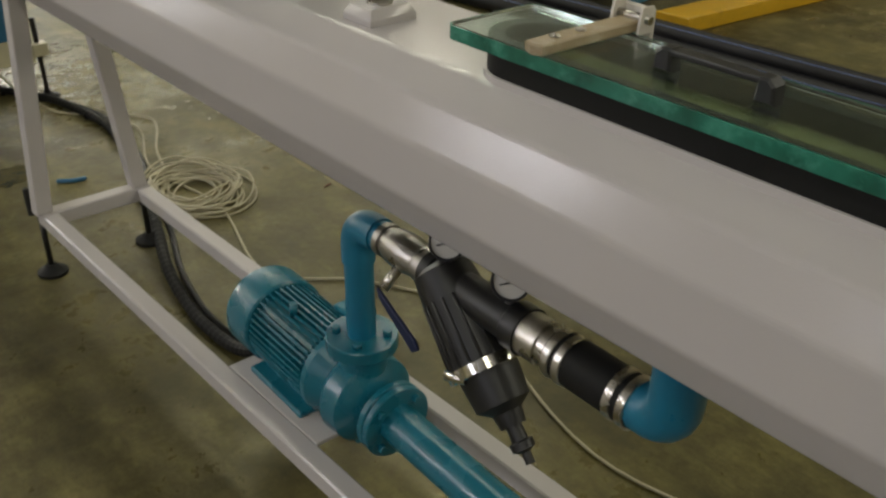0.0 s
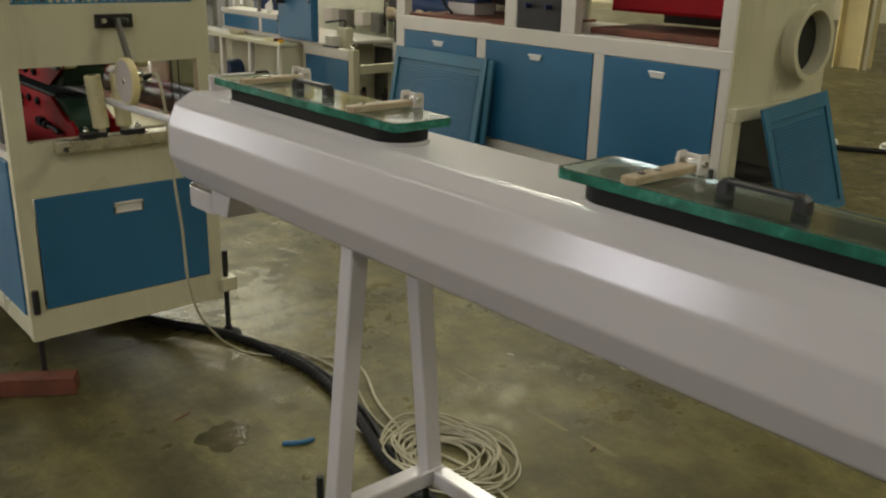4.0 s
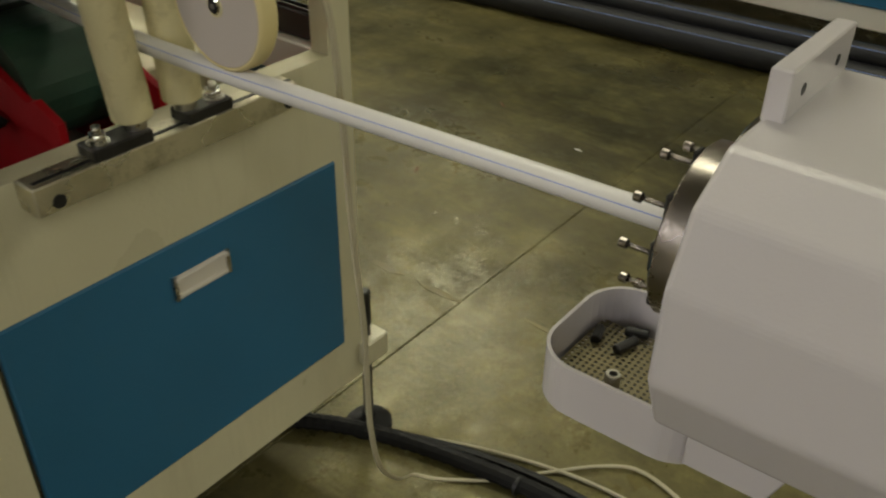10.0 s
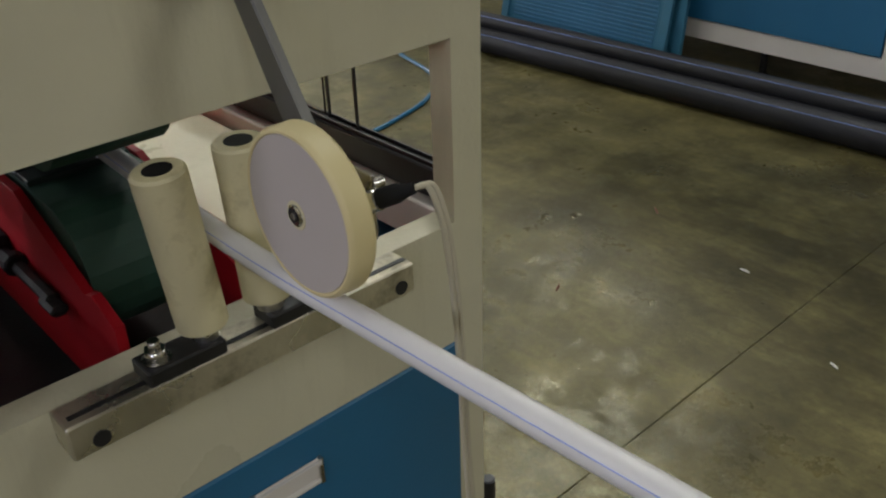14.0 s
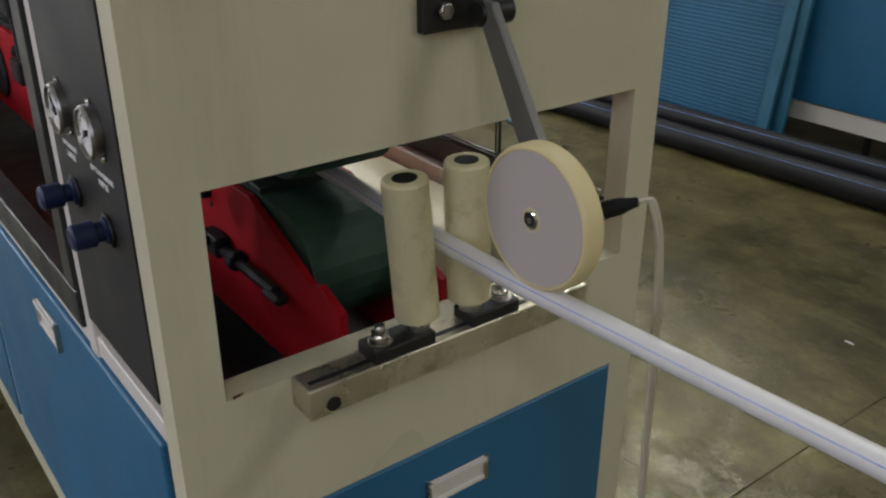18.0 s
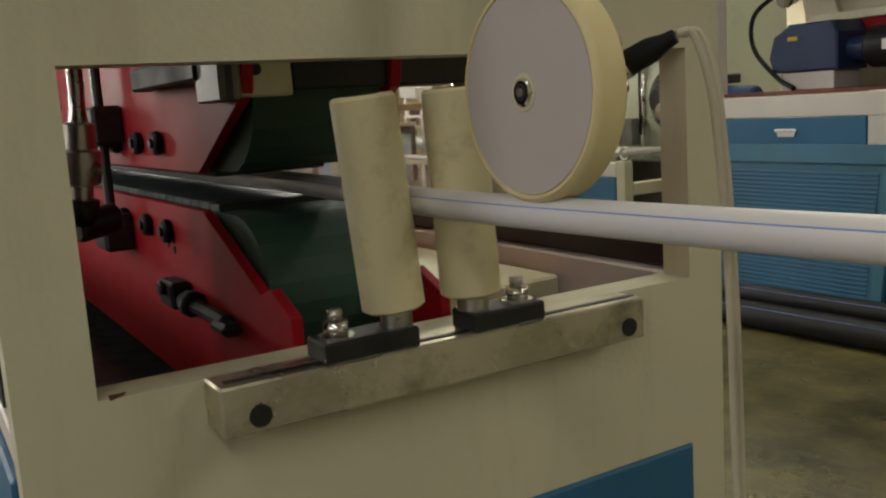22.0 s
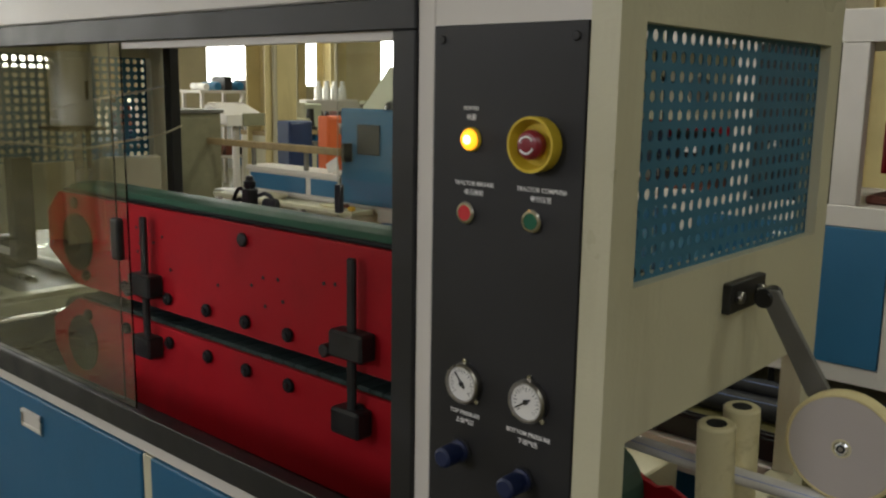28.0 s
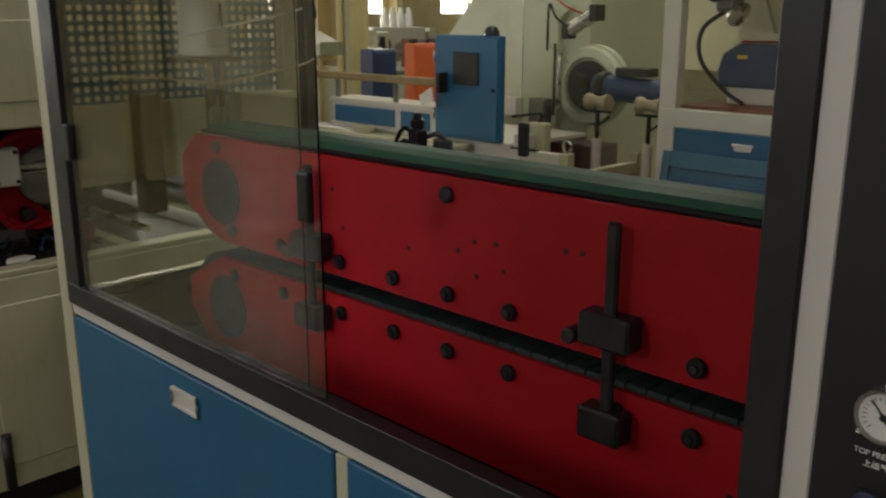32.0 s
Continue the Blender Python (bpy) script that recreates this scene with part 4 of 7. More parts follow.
# feet
for px, py in ((HL + 0.03, HF + 0.03), (HR + 0.02, HF + 0.01), (HL + 0.03, HB - 0.04), (HR + 0.02, HB - 0.04)):
    ft = hp("levelling_foot", lathe(B(), (px, py, 0.0), (0, 0, 1), [(0, 0.052), (0.010, 0.052), (0.018, 0.030), (0.030, 0.016), (0.04, 0.015)], 24), "rubber", "black rubber levelling foot")
    part("spindle", cy(B(), (px, py, 0.035), (px, py, 0.30 if px > 1 else 0.19), 0.011, n=14), "black_steel", ft)
    if py < 5:
        sx = px if px > 1 else HL + 0.02
        sy = py if px > 1 else HF - 0.012
        part("grip", cy(B(), (sx, sy, 0.285), (sx, sy, 0.375), 0.0125, n=16, c=0.003), "black", ft)
    if px > 1:
        part("block", box(px - 0.032, px + 0.036, py - 0.032, py + 0.03, 0.205, 0.262, 0.003), "cream", ft)

# guide rail with rollers on the front
rail = hp("guide_rail", box(0.764, 1.211, 4.127, HF + 0.001, 0.862, 0.9035, 0.002), "alu", "milled aluminium rail with a slot along its top")
part("slot", box(0.772, 1.208, 4.139, 4.146, 0.902, 0.9045), "black", rail)
for xx in (0.795, 1.189):
    part("hole", cy(B(), (xx, 4.1275, 0.876), (xx, 4.1255, 0.876), 0.0095, n=18), "black", rail)


def roller(xc, boltx, zt, lean):
    base = hp("roller_base", box(min(xc - 0.012, boltx - 0.019), max(xc + 0.012, boltx + 0.019), 4.126, 4.168, 0.9035, 0.922, 0.002), "black_steel", "black clamp plate of an upright roller")
    part("spindle", cy(B(), (xc, 4.148, 0.922), (xc, 4.148, 0.940), 0.015, n=16), "steel", base)
    up = Vector((lean, 0.0, 1.0)).normalized()
    foot = Vector((xc, 4.150, 0.936))
    rl_ = part("roller", lathe(B(), foot, up, [(0, 0.024), (0.003, 0.0282), (zt - 0.939, 0.0282), (zt - 0.936, 0.0255), (zt - 0.936, 0.0150), (zt - 0.950, 0.0150)], 36), "nylon", base, "worn ivory nylon roller")
    part("bore", cy(B(), foot + up * (zt - 0.9365), foot + up * (zt - 0.9355), 0.0152, n=24), "rubber", rl_)
    lathe_b = B()
    lathe(lathe_b, (boltx, 4.146, 0.922), (0, 0, 1), [(0, 0.016), (0.002, 0.016)], 20)
    part("washer", lathe_b, "steel", base)
    part("nut", cy(B(), (boltx, 4.146, 0.924), (boltx, 4.146, 0.936), 0.012, n=6), "chrome", base)
    part("stud", cy(B(), (boltx, 4.146, 0.936), (boltx, 4.146, 0.946), 0.0065, n=12), "steel", base)


roller(0.933, 0.874, 1.124, -0.085)
roller(1.015, 1.064, 1.126, -0.04)

# length-measuring wheel on its arm
mb = hp("wheel_bracket", box(0.951, 1.083, 4.158, HF + 0.003, 1.280, 1.327, 0.002), "black_steel", "black bracket with two bolts")
for xx in (0.978, 1.056):
    hexbolt(mb, (xx, 4.158, 1.304), (0, -1, 0), 0.010, 0.010)
part("pivot", cy(B(), (1.003, 4.130, 1.302), (1.050, 4.130, 1.302), 0.015, n=20, c=0.003), "black_steel", mb)
part("arm", prism(B(), [(4.142, 1.316), (4.108, 1.316), (4.022, 1.180), (3.972, 1.118), (3.985, 1.100), (4.006, 1.104), (4.056, 1.172)], "x", 1.006, 1.017, 0.002), "dark_alu", mb, "grey flat steel arm")
WH = Vector((0.966, 3.986, 1.116))
WD = Vector((1.0, 0.0, 0.0))
wh = part("measuring_wheel", lathe(B(), WH, WD, [(0.0, 0.012), (0.0, 0.0742), (-0.0016, 0.0748), (-0.0016, 0.0768), (0.0008, 0.0795), (0.0035, 0.0805), (0.022, 0.0805), (0.025, 0.0785), (0.027, 0.07), (0.027, 0.01)], 64), "wheel_rim", mb, "cream-tyred measuring wheel with a grey disc face")
part("disc", lathe(B(), WH, WD, [(-0.0012, 0.004), (-0.0012, 0.0736), (0.0006, 0.0742)], 64), "wheel_face", wh)
part("hub", lathe(B(), WH - WD * 0.004, WD, [(0, 0.0085), (0.001, 0.0105), (0.004, 0.0115)], 28), "chrome", wh)
part("hub_washer", lathe(B(), WH - WD * 0.0020, WD, [(0, 0.0135), (0.0008, 0.0138), (0.001, 0.0138)], 28), "nylon", wh, "pale washer")
part("hub_bore", cy(B(), WH - WD * 0.0046, WH - WD * 0.0039, 0.0062, n=16), "black", wh)
part("hub_screw", cy(B(), WH - WD * 0.0056, WH - WD * 0.0040, 0.0035, n=6), "steel", wh)
part("axle", cy(B(), WH + WD * 0.002, WH + WD * 0.095, 0.006, n=14), "steel", wh)
part("encoder", cy(B(), WH + WD * 0.040, WH + WD * 0.075, 0.020, n=20, c=0.002), "dark_alu", wh, "grey rotary encoder")
for dz in (0.026, -0.014):
    part("standoff", cy(B(), WH + WD * 0.027 + Vector((0, -0.02, dz)), WH + WD * 0.050 + Vector((0, -0.02, dz)), 0.0055, n=10, c=0.001), "chrome", wh)
part("encoder_plate", box(WH.x + 0.049, WH.x + 0.053, WH.y - 0.045, WH.y + 0.02, WH.z - 0.028, WH.z + 0.036, 0.001), "steel", wh)
PB, PT = Vector((1.016, 3.937, 1.130)), Vector((1.034, 3.902, 1.148))
pd = (PT - PB).normalized()
part("connector", cy(B(), PB - pd * 0.022, PB + pd * 0.004, 0.0105, n=20, c=0.001), "chrome", wh, "threaded metal connector")
part("plug", lathe(B(), PB, pd, [(0, 0.007), (0.003, 0.0095), (0.022, 0.0090), (0.032, 0.0060), (0.040, 0.0050)], 18), "rubber", wh, "black cable plug")
CABLE = [PT, PT + Vector((0.010, -0.006, -0.001)), (1.052, 3.890, 1.115), (1.057, 3.888, 1.075), (1.062, 3.887, 1.02), (1.067, 3.887, 0.94), (1.072, 3.888, 0.83), (1.082, 3.89, 0.72), (1.094, 3.892, 0.60), (1.099, 3.895, 0.50), (1.108, 3.90, 0.38), (1.150, 3.92, 0.24), (1.245, 3.96, 0.10), (1.320, 3.985, 0.03), (1.36, 3.95, 0.008), (1.43, 3.86, 0.008), (1.519, 3.785, 0.008), (1.618, 3.693, 0.008), (1.651, 3.62, 0.008), (1.62, 3.497, 0.008), (1.53, 3.30, 0.008), (1.47, 3.08, 0.008)]
ec = thing("encoder_cable", (1.07, 3.89, 0.0), "pale twin cable hanging from the wheel down to the floor", "cable")
for off in (Vector((0.0022, -0.0008, 0.0)), Vector((-0.0022, 0.0008, 0.0))):
    part("strand", sweep(B(), curve([Vector(q) + off for q in CABLE], 10), 0.0028, 8), "cable", ec)
hp("paint_chip", prism(B(), [(0.691, 0.901), (0.700, 0.903), (0.704, 0.9055), (0.690, 0.9055)], "y", HF - 0.0008, HF + 0.0005), "rust", "chipped rusty paint at the opening's corner")

# ---------- the cooling tank ----------
TC = 1.005
tank = thing("cooling_tank", (TC, 1.3, 0.0), "white painted faceted steel vacuum tank on a tube stand", "tank")
half = [(0.100, 1.173), (0.150, 1.143), (0.174, 1.084), (0.175, 0.999), (0.145, 0.935), (0.090, 0.898)]
sect = [(TC + a, z) for a, z in half] + [(TC - a, z) for a, z in half[::-1]]
bm = B()
prism(bm, sect, "y", -0.75, 3.34)
bmesh.ops.bevel(bm, geom=list(bm.edges), offset=0.0060, segments=3, affect="EDGES", profile=0.5)
part("shell", bm, "tank", tank, "white painted faceted shell")
pl = part("end_plate", box(0.962, 1.104, 3.322, 3.340, 1.170, 1.214, 0.0015), "tank", tank)
for xx in (0.993, 1.071):
    part("hole", cy(B(), (xx, 3.3215, 1.191), (xx, 3.3405, 1.191), 0.005, n=12), "black", pl)
fl = part("end_flange", lathe(B(), (TC, 3.338, 1.034), (0, 1, 0), [(0, 0.117), (0.0015, 0.119), (0.0165, 0.119), (0.018, 0.1175), (0.018, 0.084), (0.0185, 0.083), (0.050, 0.083), (0.052, 0.081), (0.052, 0.03), (0.042, 0.03)], 64), "flange_steel", tank, "turned dark steel end flange")
for a in (18, 55, 98, 140, 176, 214, 252, 300):
    t = radians(a)
    c = Vector((TC + math.cos(t) * 0.068, 3.389, 1.034 + math.sin(t) * 0.068))
    st = part("stud", cy(B(), c, c + Vector((0, 0.034, 0)), 0.0026, n=10), "flange_steel", fl)
    part("screw_head", cy(B(), c + Vector((0, 0.028, 0)), c + Vector((0, 0.036, 0)), 0.0050, n=12, c=0.001), "flange_steel", st)
    part("clip", box(c.x - 0.007, c.x + 0.007, 3.389, 3.395, c.z - 0.015, c.z + 0.015, 0.002), "black_steel", st)
part("seal_disc", cy(B(), (TC, 3.381, 1.034), (TC, 3.3908, 1.034), 0.055, n=40), "rubber", fl)
# drip tray under the outlet
bm = B()
out = rrect(0.951, 1.122, 3.318, 3.514, 0.052, 8)
inn = rrect(0.955, 1.118, 3.322, 3.510, 0.048, 8)
vs = loft(bm, [[(x, y, 0.800) for x, y in out], [(x, y, 0.862) for x, y in out], [(x, y, 0.862) for x, y in inn], [(x, y, 0.815) for x, y in inn]], cap=False)
for f in bm.faces:
    f.smooth = False
bm.faces.new(vs[0][::-1])
part("drip_tray", bm, "tank", tank, "white rounded drip tray")
part("strainer", perforated((0.972, 3.338, 0.817), (1, 0, 0), (0, 1, 0), 18, 23, 0.0071, 0.00722, 0.0022, 0.001), "strainer", tank, "perforated strainer plate in the tray")
# black sheet under the strainer puts shade into its holes; the tray is white
part("strainer_shade", box(0.975, 1.10, 3.34, 3.50, 0.806, 0.808), "black", tank)
bn = part("drain_bolt", lathe(B(), (1.003, 3.440, 0.818), (0, 0, 1), [(0, 0.0085), (0.014, 0.0085), (0.016, 0.0075), (0.016, 0.0045), (0.010, 0.0045)], 20), "steel", tank, "steel socket-head bolt")
part("socket", cy(B(), (1.003, 3.440, 0.828), (1.003, 3.440, 0.8285), 0.0044, n=6), "black", bn)
for px_, py_, qx_, qy_ in ((1.050, 3.462, 1.078, 3.452), (1.052, 3.488, 1.074, 3.494), (1.088, 3.470, 1.094, 3.445)):
    part("loose_bolt", cy(B(), (px_, py_, 0.824), (qx_, qy_, 0.826), 0.0058, n=12, c=0.001), "black_steel", tank, "dark oily loose bolt")
part("under_bracket", prism(B(), [(3.22, 0.905), (3.335, 0.905), (3.335, 0.812), (3.255, 0.812)], "x", 0.95, 1.11, 0.002), "tank", tank)
# stand
stand = thing("tank_stand", (1.03, 1.3, 0.0), "white painted square-tube stand with splayed legs and levelling feet", "stand")
for xx in (0.865, 1.160):
    part("rail", box(xx, xx + 0.046, -0.70, 2.545, 0.190, 0.236, 0.004), "tank", stand)
for yy in (2.55, 0.10, -0.70):
    part("cross_member", box(0.865, 1.206, yy, yy + 0.050, 0.189, 0.237, 0.004), "tank", stand)
    for s in (-1, 1):
        bm = B()
        b0, t0 = TC + 0.02 + s * 0.15, TC + 0.02 + s * 0.088
        w = 0.024
        prism(bm, [(b0 - w, 0.237), (b0 + w, 0.237), (t0 + w, 0.945), (t0 - w, 0.945)], "y", yy + 0.002, yy + 0.048, 0.003)
        part("leg", bm, "tank", stand)
        fx = 0.865 + 0.012 if s < 0 else 1.206 - 0.005
        ft = part("levelling_foot", lathe(B(), (fx, yy + 0.07, 0.0), (0, 0, 1), [(0, 0.046), (0.010, 0.046), (0.020, 0.026), (0.034, 0.015)], 24), "rubber", stand, "black rubber levelling foot")
        part("spindle", cy(B(), (fx, yy + 0.07, 0.03), (fx, yy + 0.07, 0.20), 0.009, n=12), "black_steel", ft)
        if s < 0:
            part("grip", cy(B(), (fx - 0.022, yy + 0.07, 0.215), (fx - 0.022, yy + 0.07, 0.305), 0.010, n=12, c=0.002), "black", ft)
part("motor_plate", box(0.911, 1.160, 1.20, 1.55, 0.226, 0.236, 0.002), "tank", stand)


def lid(y0, y1):
    """A plate-glass inspection lid on the tank's top."""
    base = thing("inspection_lid", (TC, (y0 + y1) / 2, 1.172), "thick green-edged glass lid on a black rubber seal with clamps", "lid", "inspection lids of the tank")
    LC = TC - 0.030
    x0, x1 = LC - 0.078, LC + 0.078
    part("seat", prism(B(), rrect(x0 + 0.006, x1 - 0.006, y0 + 0.020, y1 - 0.020, 0.071, 10), "z", 1.1715, 1.182, 0.003), "tank", base)
    bm = B()
    so, si = rrect(x0 + 0.010, x1 - 0.010, y0 + 0.024, y1 - 0.024, 0.068, 10), rrect(x0 + 0.030, x1 - 0.030, y0 + 0.044, y1 - 0.044, 0.050, 10)
    va = loft(bm, [[(x, y, 1.180) for x, y in si], [(x, y, 1.180) for x, y in so], [(x, y, 1.213) for x, y in so], [(x, y, 1.213) for x, y in si], [(x, y, 1.180) for x, y in si]], cap=False)
    part("seal", bm, "rubber", base, "tall black rubber seal")
    part("water_surface", prism(B(), si, "z", 1.181, 1.186), "sight", base, "dark rippled surface seen through the glass")
    g = part("glass", prism(B(), rrect(x0, x1, y0, y1, 0.014, 4), "z", 1.2135, 1.2335, 0.0012), "lid_glass", base, "thick green-tinted plate glass")
    g.visible_shadow = False
    bm = B()
    eo, ei = rrect(x0 - 0.0025, x1 + 0.0025, y0 - 0.0025, y1 + 0.0025, 0.0165, 4), rrect(x0 - 0.0004, x1 + 0.0004, y0 - 0.0004, y1 + 0.0004, 0.0144, 4)
    loft(bm, [[(x, y, 1.2145) for x, y in ei], [(x, y, 1.2145) for x, y in eo], [(x, y, 1.2328) for x, y in eo], [(x, y, 1.2328) for x, y in ei], [(x, y, 1.2145) for x, y in ei]], cap=False)
    part("glass_edge", bm, "glass_edge", g, "bright green ground edge of the glass")
    for yc in (y1 - 0.155, y0 + 0.155):
        c = part("clamp_bar", prism(B(), [(x0 - 0.004, yc - 0.014), (x1 + 0.03, yc - 0.017), (x1 + 0.03, yc + 0.017), (x0 - 0.004, yc + 0.014), (x0 - 0.010, yc)], "z", 1.234, 1.248, 0.002), "clamp", base, "worn brown clamp bar")
        for xs_ in (x0 + 0.030, x0 + 0.075):
            part("screw", cy(B(), (xs_, yc, 1.248), (xs_, yc, 1.251), 0.007, n=14, c=0.001), "steel", c)
        hb = part("hinge_bracket", box(x1 + 0.026, x1 + 0.032, yc - 0.024, yc + 0.024, 1.160, 1.262, 0.002), "white", base)
        for s in (-1, 1):
            part("cheek", prism(B(), [(x1 + 0.0, 1.232), (x1 + 0.026, 1.232), (x1 + 0.026, 1.266), (x1 + 0.004, 1.266)], "y", yc + s * 0.022 - 0.002, yc + s * 0.022 + 0.002), "white", hb)
        part("pin", cy(B(), (x1 + 0.014, yc - 0.030, 1.250), (x1 + 0.014, yc + 0.030, 1.250), 0.006, n=12), "steel", hb)
    ym = (y0 + y1) / 2 + 0.035
    hd = part("handle", box(LC - 0.010, LC + 0.010, ym - 0.066, ym + 0.066, 1.2530, 1.2605, 0.002, 2), "black", base, "black glossy bow handle")
    for s in (-1, 1):
        part("foot", prism(B(), [(ym + s * 0.052, 1.2335), (ym + s * 0.077, 1.2335), (ym + s * 0.075, 1.254), (ym + s * 0.067, 1.2615), (ym + s * 0.054, 1.2615)], "x", LC - 0.011, LC + 0.013, 0.003), "black", hd)
    return base


for a, b in ((2.425, 3.188), (1.225, 1.985), (0.080, 0.840)):
    lid(a, b)

# lifting eye
le = thing("lifting_eye", (0.967, 1.070, 1.172), "zinc-plated lifting eye bolt on a white pad", "eye bolt")
bm = B()
loft(bm, [[(0.966 + sx * w, 1.070 + sy * d, z) for sx, sy in ((-1, -1), (1, -1), (1, 1), (-1, 1))] for w, d, z in ((0.043, 0.034, 1.1715), (0.043, 0.034, 1.183), (0.036, 0.026, 1.197))])
bmesh.ops.bevel(bm, geom=list(bm.edges), offset=0.0015, segments=2, affect="EDGES", profile=0.5)
part("pad", bm, "tank", le)
bm = B()
sweep(bm, [(0.966 + 0.0105 * math.cos(t), 1.070 + 0.0285 * math.cos(t), 1.250 + 0.031 * math.sin(t)) for t in (2 * math.pi * i / 32 for i in range(33))], 0.0095, 14)
part("ring", bm, "steel", le)
part("collar", lathe(B(), (0.966, 1.070, 1.196), (0, 0, 1), [(0, 0.020), (0.006, 0.020), (0.010, 0.014), (0.024, 0.011)], 24), "steel", le)

# ---------- the pump set ----------
PX = 1.085
pump = thing("water_pump", (PX, 1.4, 0.236), "turquoise enamelled water pump with a finned motor and flanges", "pump")
MZ = 0.332
mo = part("motor", cy(B(), (PX, 1.275, MZ), (PX, 1.50, MZ), 0.082, n=40), "pump_blue", pump, "finned turquoise motor body")
for k in range(44):
    t = 2 * math.pi * (k + 0.5) / 44
    d = Vector((math.cos(t), 0, math.sin(t)))
    s = Vector((-math.sin(t), 0, math.cos(t))) * 0.0022
    bm = B()
    c0, c1 = Vector((PX, 1.285, MZ)) + d * 0.080, Vector((PX, 1.285, MZ)) + d * 0.097
    vs = [bm.verts.new(p) for p in (c0 - s, c0 + s, c1 + s, c1 - s)]
    f = bm.faces.new(vs)
    r = bmesh.ops.extrude_face_region(bm, geom=[f])
    bmesh.ops.translate(bm, verts=[v for v in r["geom"] if isinstance(v, bmesh.types.BMVert)], vec=(0, 0.21, 0))
    part("fin", bm, "pump_blue", mo)
part("fan_cover", lathe(B(), (PX, 1.498, MZ), (0, 1, 0), [(0, 0.098), (0.004, 0.103), (0.088, 0.103), (0.100, 0.097), (0.107, 0.080), (0.107, 0.0)], 44), "pump_blue", pump)
part("end_bell", lathe(B(), (PX, 1.215, MZ), (0, 1, 0), [(0, 0.07), (0.02, 0.085), (0.045, 0.100), (0.060, 0.100)], 40), "pump_blue", pump)
part("terminal_box", box(PX + 0.05, PX + 0.12, 1.30, 1.37, 0.385, 0.428, 0.006, 2), "pump_blue", pump)
part("lug", lathe(B(), (PX - 0.03, 1.40, 0.416), (0, 0, 1), [(0, 0.010), (0.03, 0.009)], 12), "pump_blue", pump)
for s in (-1, 1):
    part("foot", box(PX + s * 0.07 - 0.030, PX + s * 0.07 + 0.030, 1.285, 1.50, 0.236, 0.252, 0.004), "pump_blue", pump)
    part("foot_web", box(PX + s * 0.06 - 0.008, PX + s * 0.06 + 0.008, 1.30, 1.48, 0.250, 0.290, 0.003), "pump_blue", pump)
part("volute", lathe(B(), (PX, 1.125, MZ - 0.01), (0, 1, 0), [(0, 0.050), (0.010, 0.075), (0.030, 0.096), (0.075, 0.100), (0.095, 0.085), (0.10, 0.05)], 40), "pump_blue", pump)
part("volute_neck", cy(B(), (PX, 1.185, 0.38), (PX, 1.185, 0.462), 0.052, 0.045, n=32), "pump_blue", pump)
ofl = part("outlet_flange", cy(B(), (PX, 1.185, 0.448), (PX, 1.185, 0.476), 0.073, n=44, c=0.002), "pump_blue", pump)
for a in range(4):
    t = radians(45 + 90 * a)
    hexbolt(ofl, (PX + 0.052 * math.cos(t), 1.185 + 0.052 * math.sin(t), 0.476), (0, 0, 1), 0.010, 0.012, "pump_blue")
for yy in (1.102, 1.084):
    ifl = part("inlet_flange", cy(B(), (PX, yy - 0.016, MZ - 0.01), (PX, yy, MZ - 0.01), 0.078, n=44, c=0.002), "pump_blue", pump)
    for a in range(4):
        t = radians(45 + 90 * a)
        hexbolt(ifl, (PX + 0.060 * math.cos(t), yy - 0.016, MZ - 0.01 + 0.060 * math.sin(t)), (0, -1, 0), 0.009, 0.010, "pump_blue")
part("inlet_pipe", cy(B(), (PX, 1.07, MZ - 0.01), (PX, -0.4, MZ - 0.01), 0.042, n=32), "pump_blue", pump, "long turquoise suction pipe")
part("pedestal", box(PX - 0.05, PX + 0.05, 1.14, 1.21, 0.236, 0.28, 0.006), "pump_blue", pump)

# discharge line: elbow, ball valve, strainer, hose
line = thing("discharge_pipework", (PX, 0.9, 0.476), "blue pipe with ball valve, black strainer, gauges and hose", "pipework")
EZ = 0.732
path = [(PX, 1.185, 0.470), (PX, 1.185, EZ - 0.05)] + [(PX, 1.185 - 0.045 + 0.045 * math.cos(t), EZ - 0.045 + 0.045 * math.sin(t)) for t in (radians(15 * i) for i in range(1, 7))] + [(PX, 1.10, EZ)]
part("riser", sweep(B(), path, 0.0285, 28), "pipe_blue", line, "blue plastic riser pipe")
part("elbow", sweep(B(), [(PX, 1.185, EZ - 0.085)] + path[1:-1] + [(PX, 1.112, EZ)], 0.0325, 28), "pipe_blue", line)
part("union", lathe(B(), (PX, 1.112, EZ), (0, -1, 0), [(0, 0.028), (0.012, 0.028), (0.014, 0.032), (0.028, 0.032)], 16), "brushed", line)
vb = part("ball_valve", lathe(B(), (PX, 1.085, EZ), (0, -1, 0), [(0, 0.027), (0.02, 0.033), (0.05, 0.036), (0.075, 0.033), (0.095, 0.030), (0.10, 0.033), (0.125, 0.033)], 24), "brushed", line, "steel ball valve body")
part("stem", cy(B(), (PX - 0.02, 1.03, EZ - 0.02), (PX - 0.055, 1.03, EZ - 0.050), 0.010, n=12), "steel", vb)
part("lever", prism(B(), [(1.04, 0.682), (1.035, 0.664), (0.94, 0.600), (0.925, 0.612), (0.935, 0.628)], "x", PX - 0.064, PX - 0.056, 0.002), "knob_blue", vb, "blue valve lever")
part("strainer_inlet", lathe(B(), (PX, 0.965, EZ), (0, -1, 0), [(0, 0.036), (0.02, 0.036), (0.022, 0.032), (0.20, 0.034), (0.205, 0.04), (0.235, 0.04)], 28), "black", line, "black plastic strainer tube")
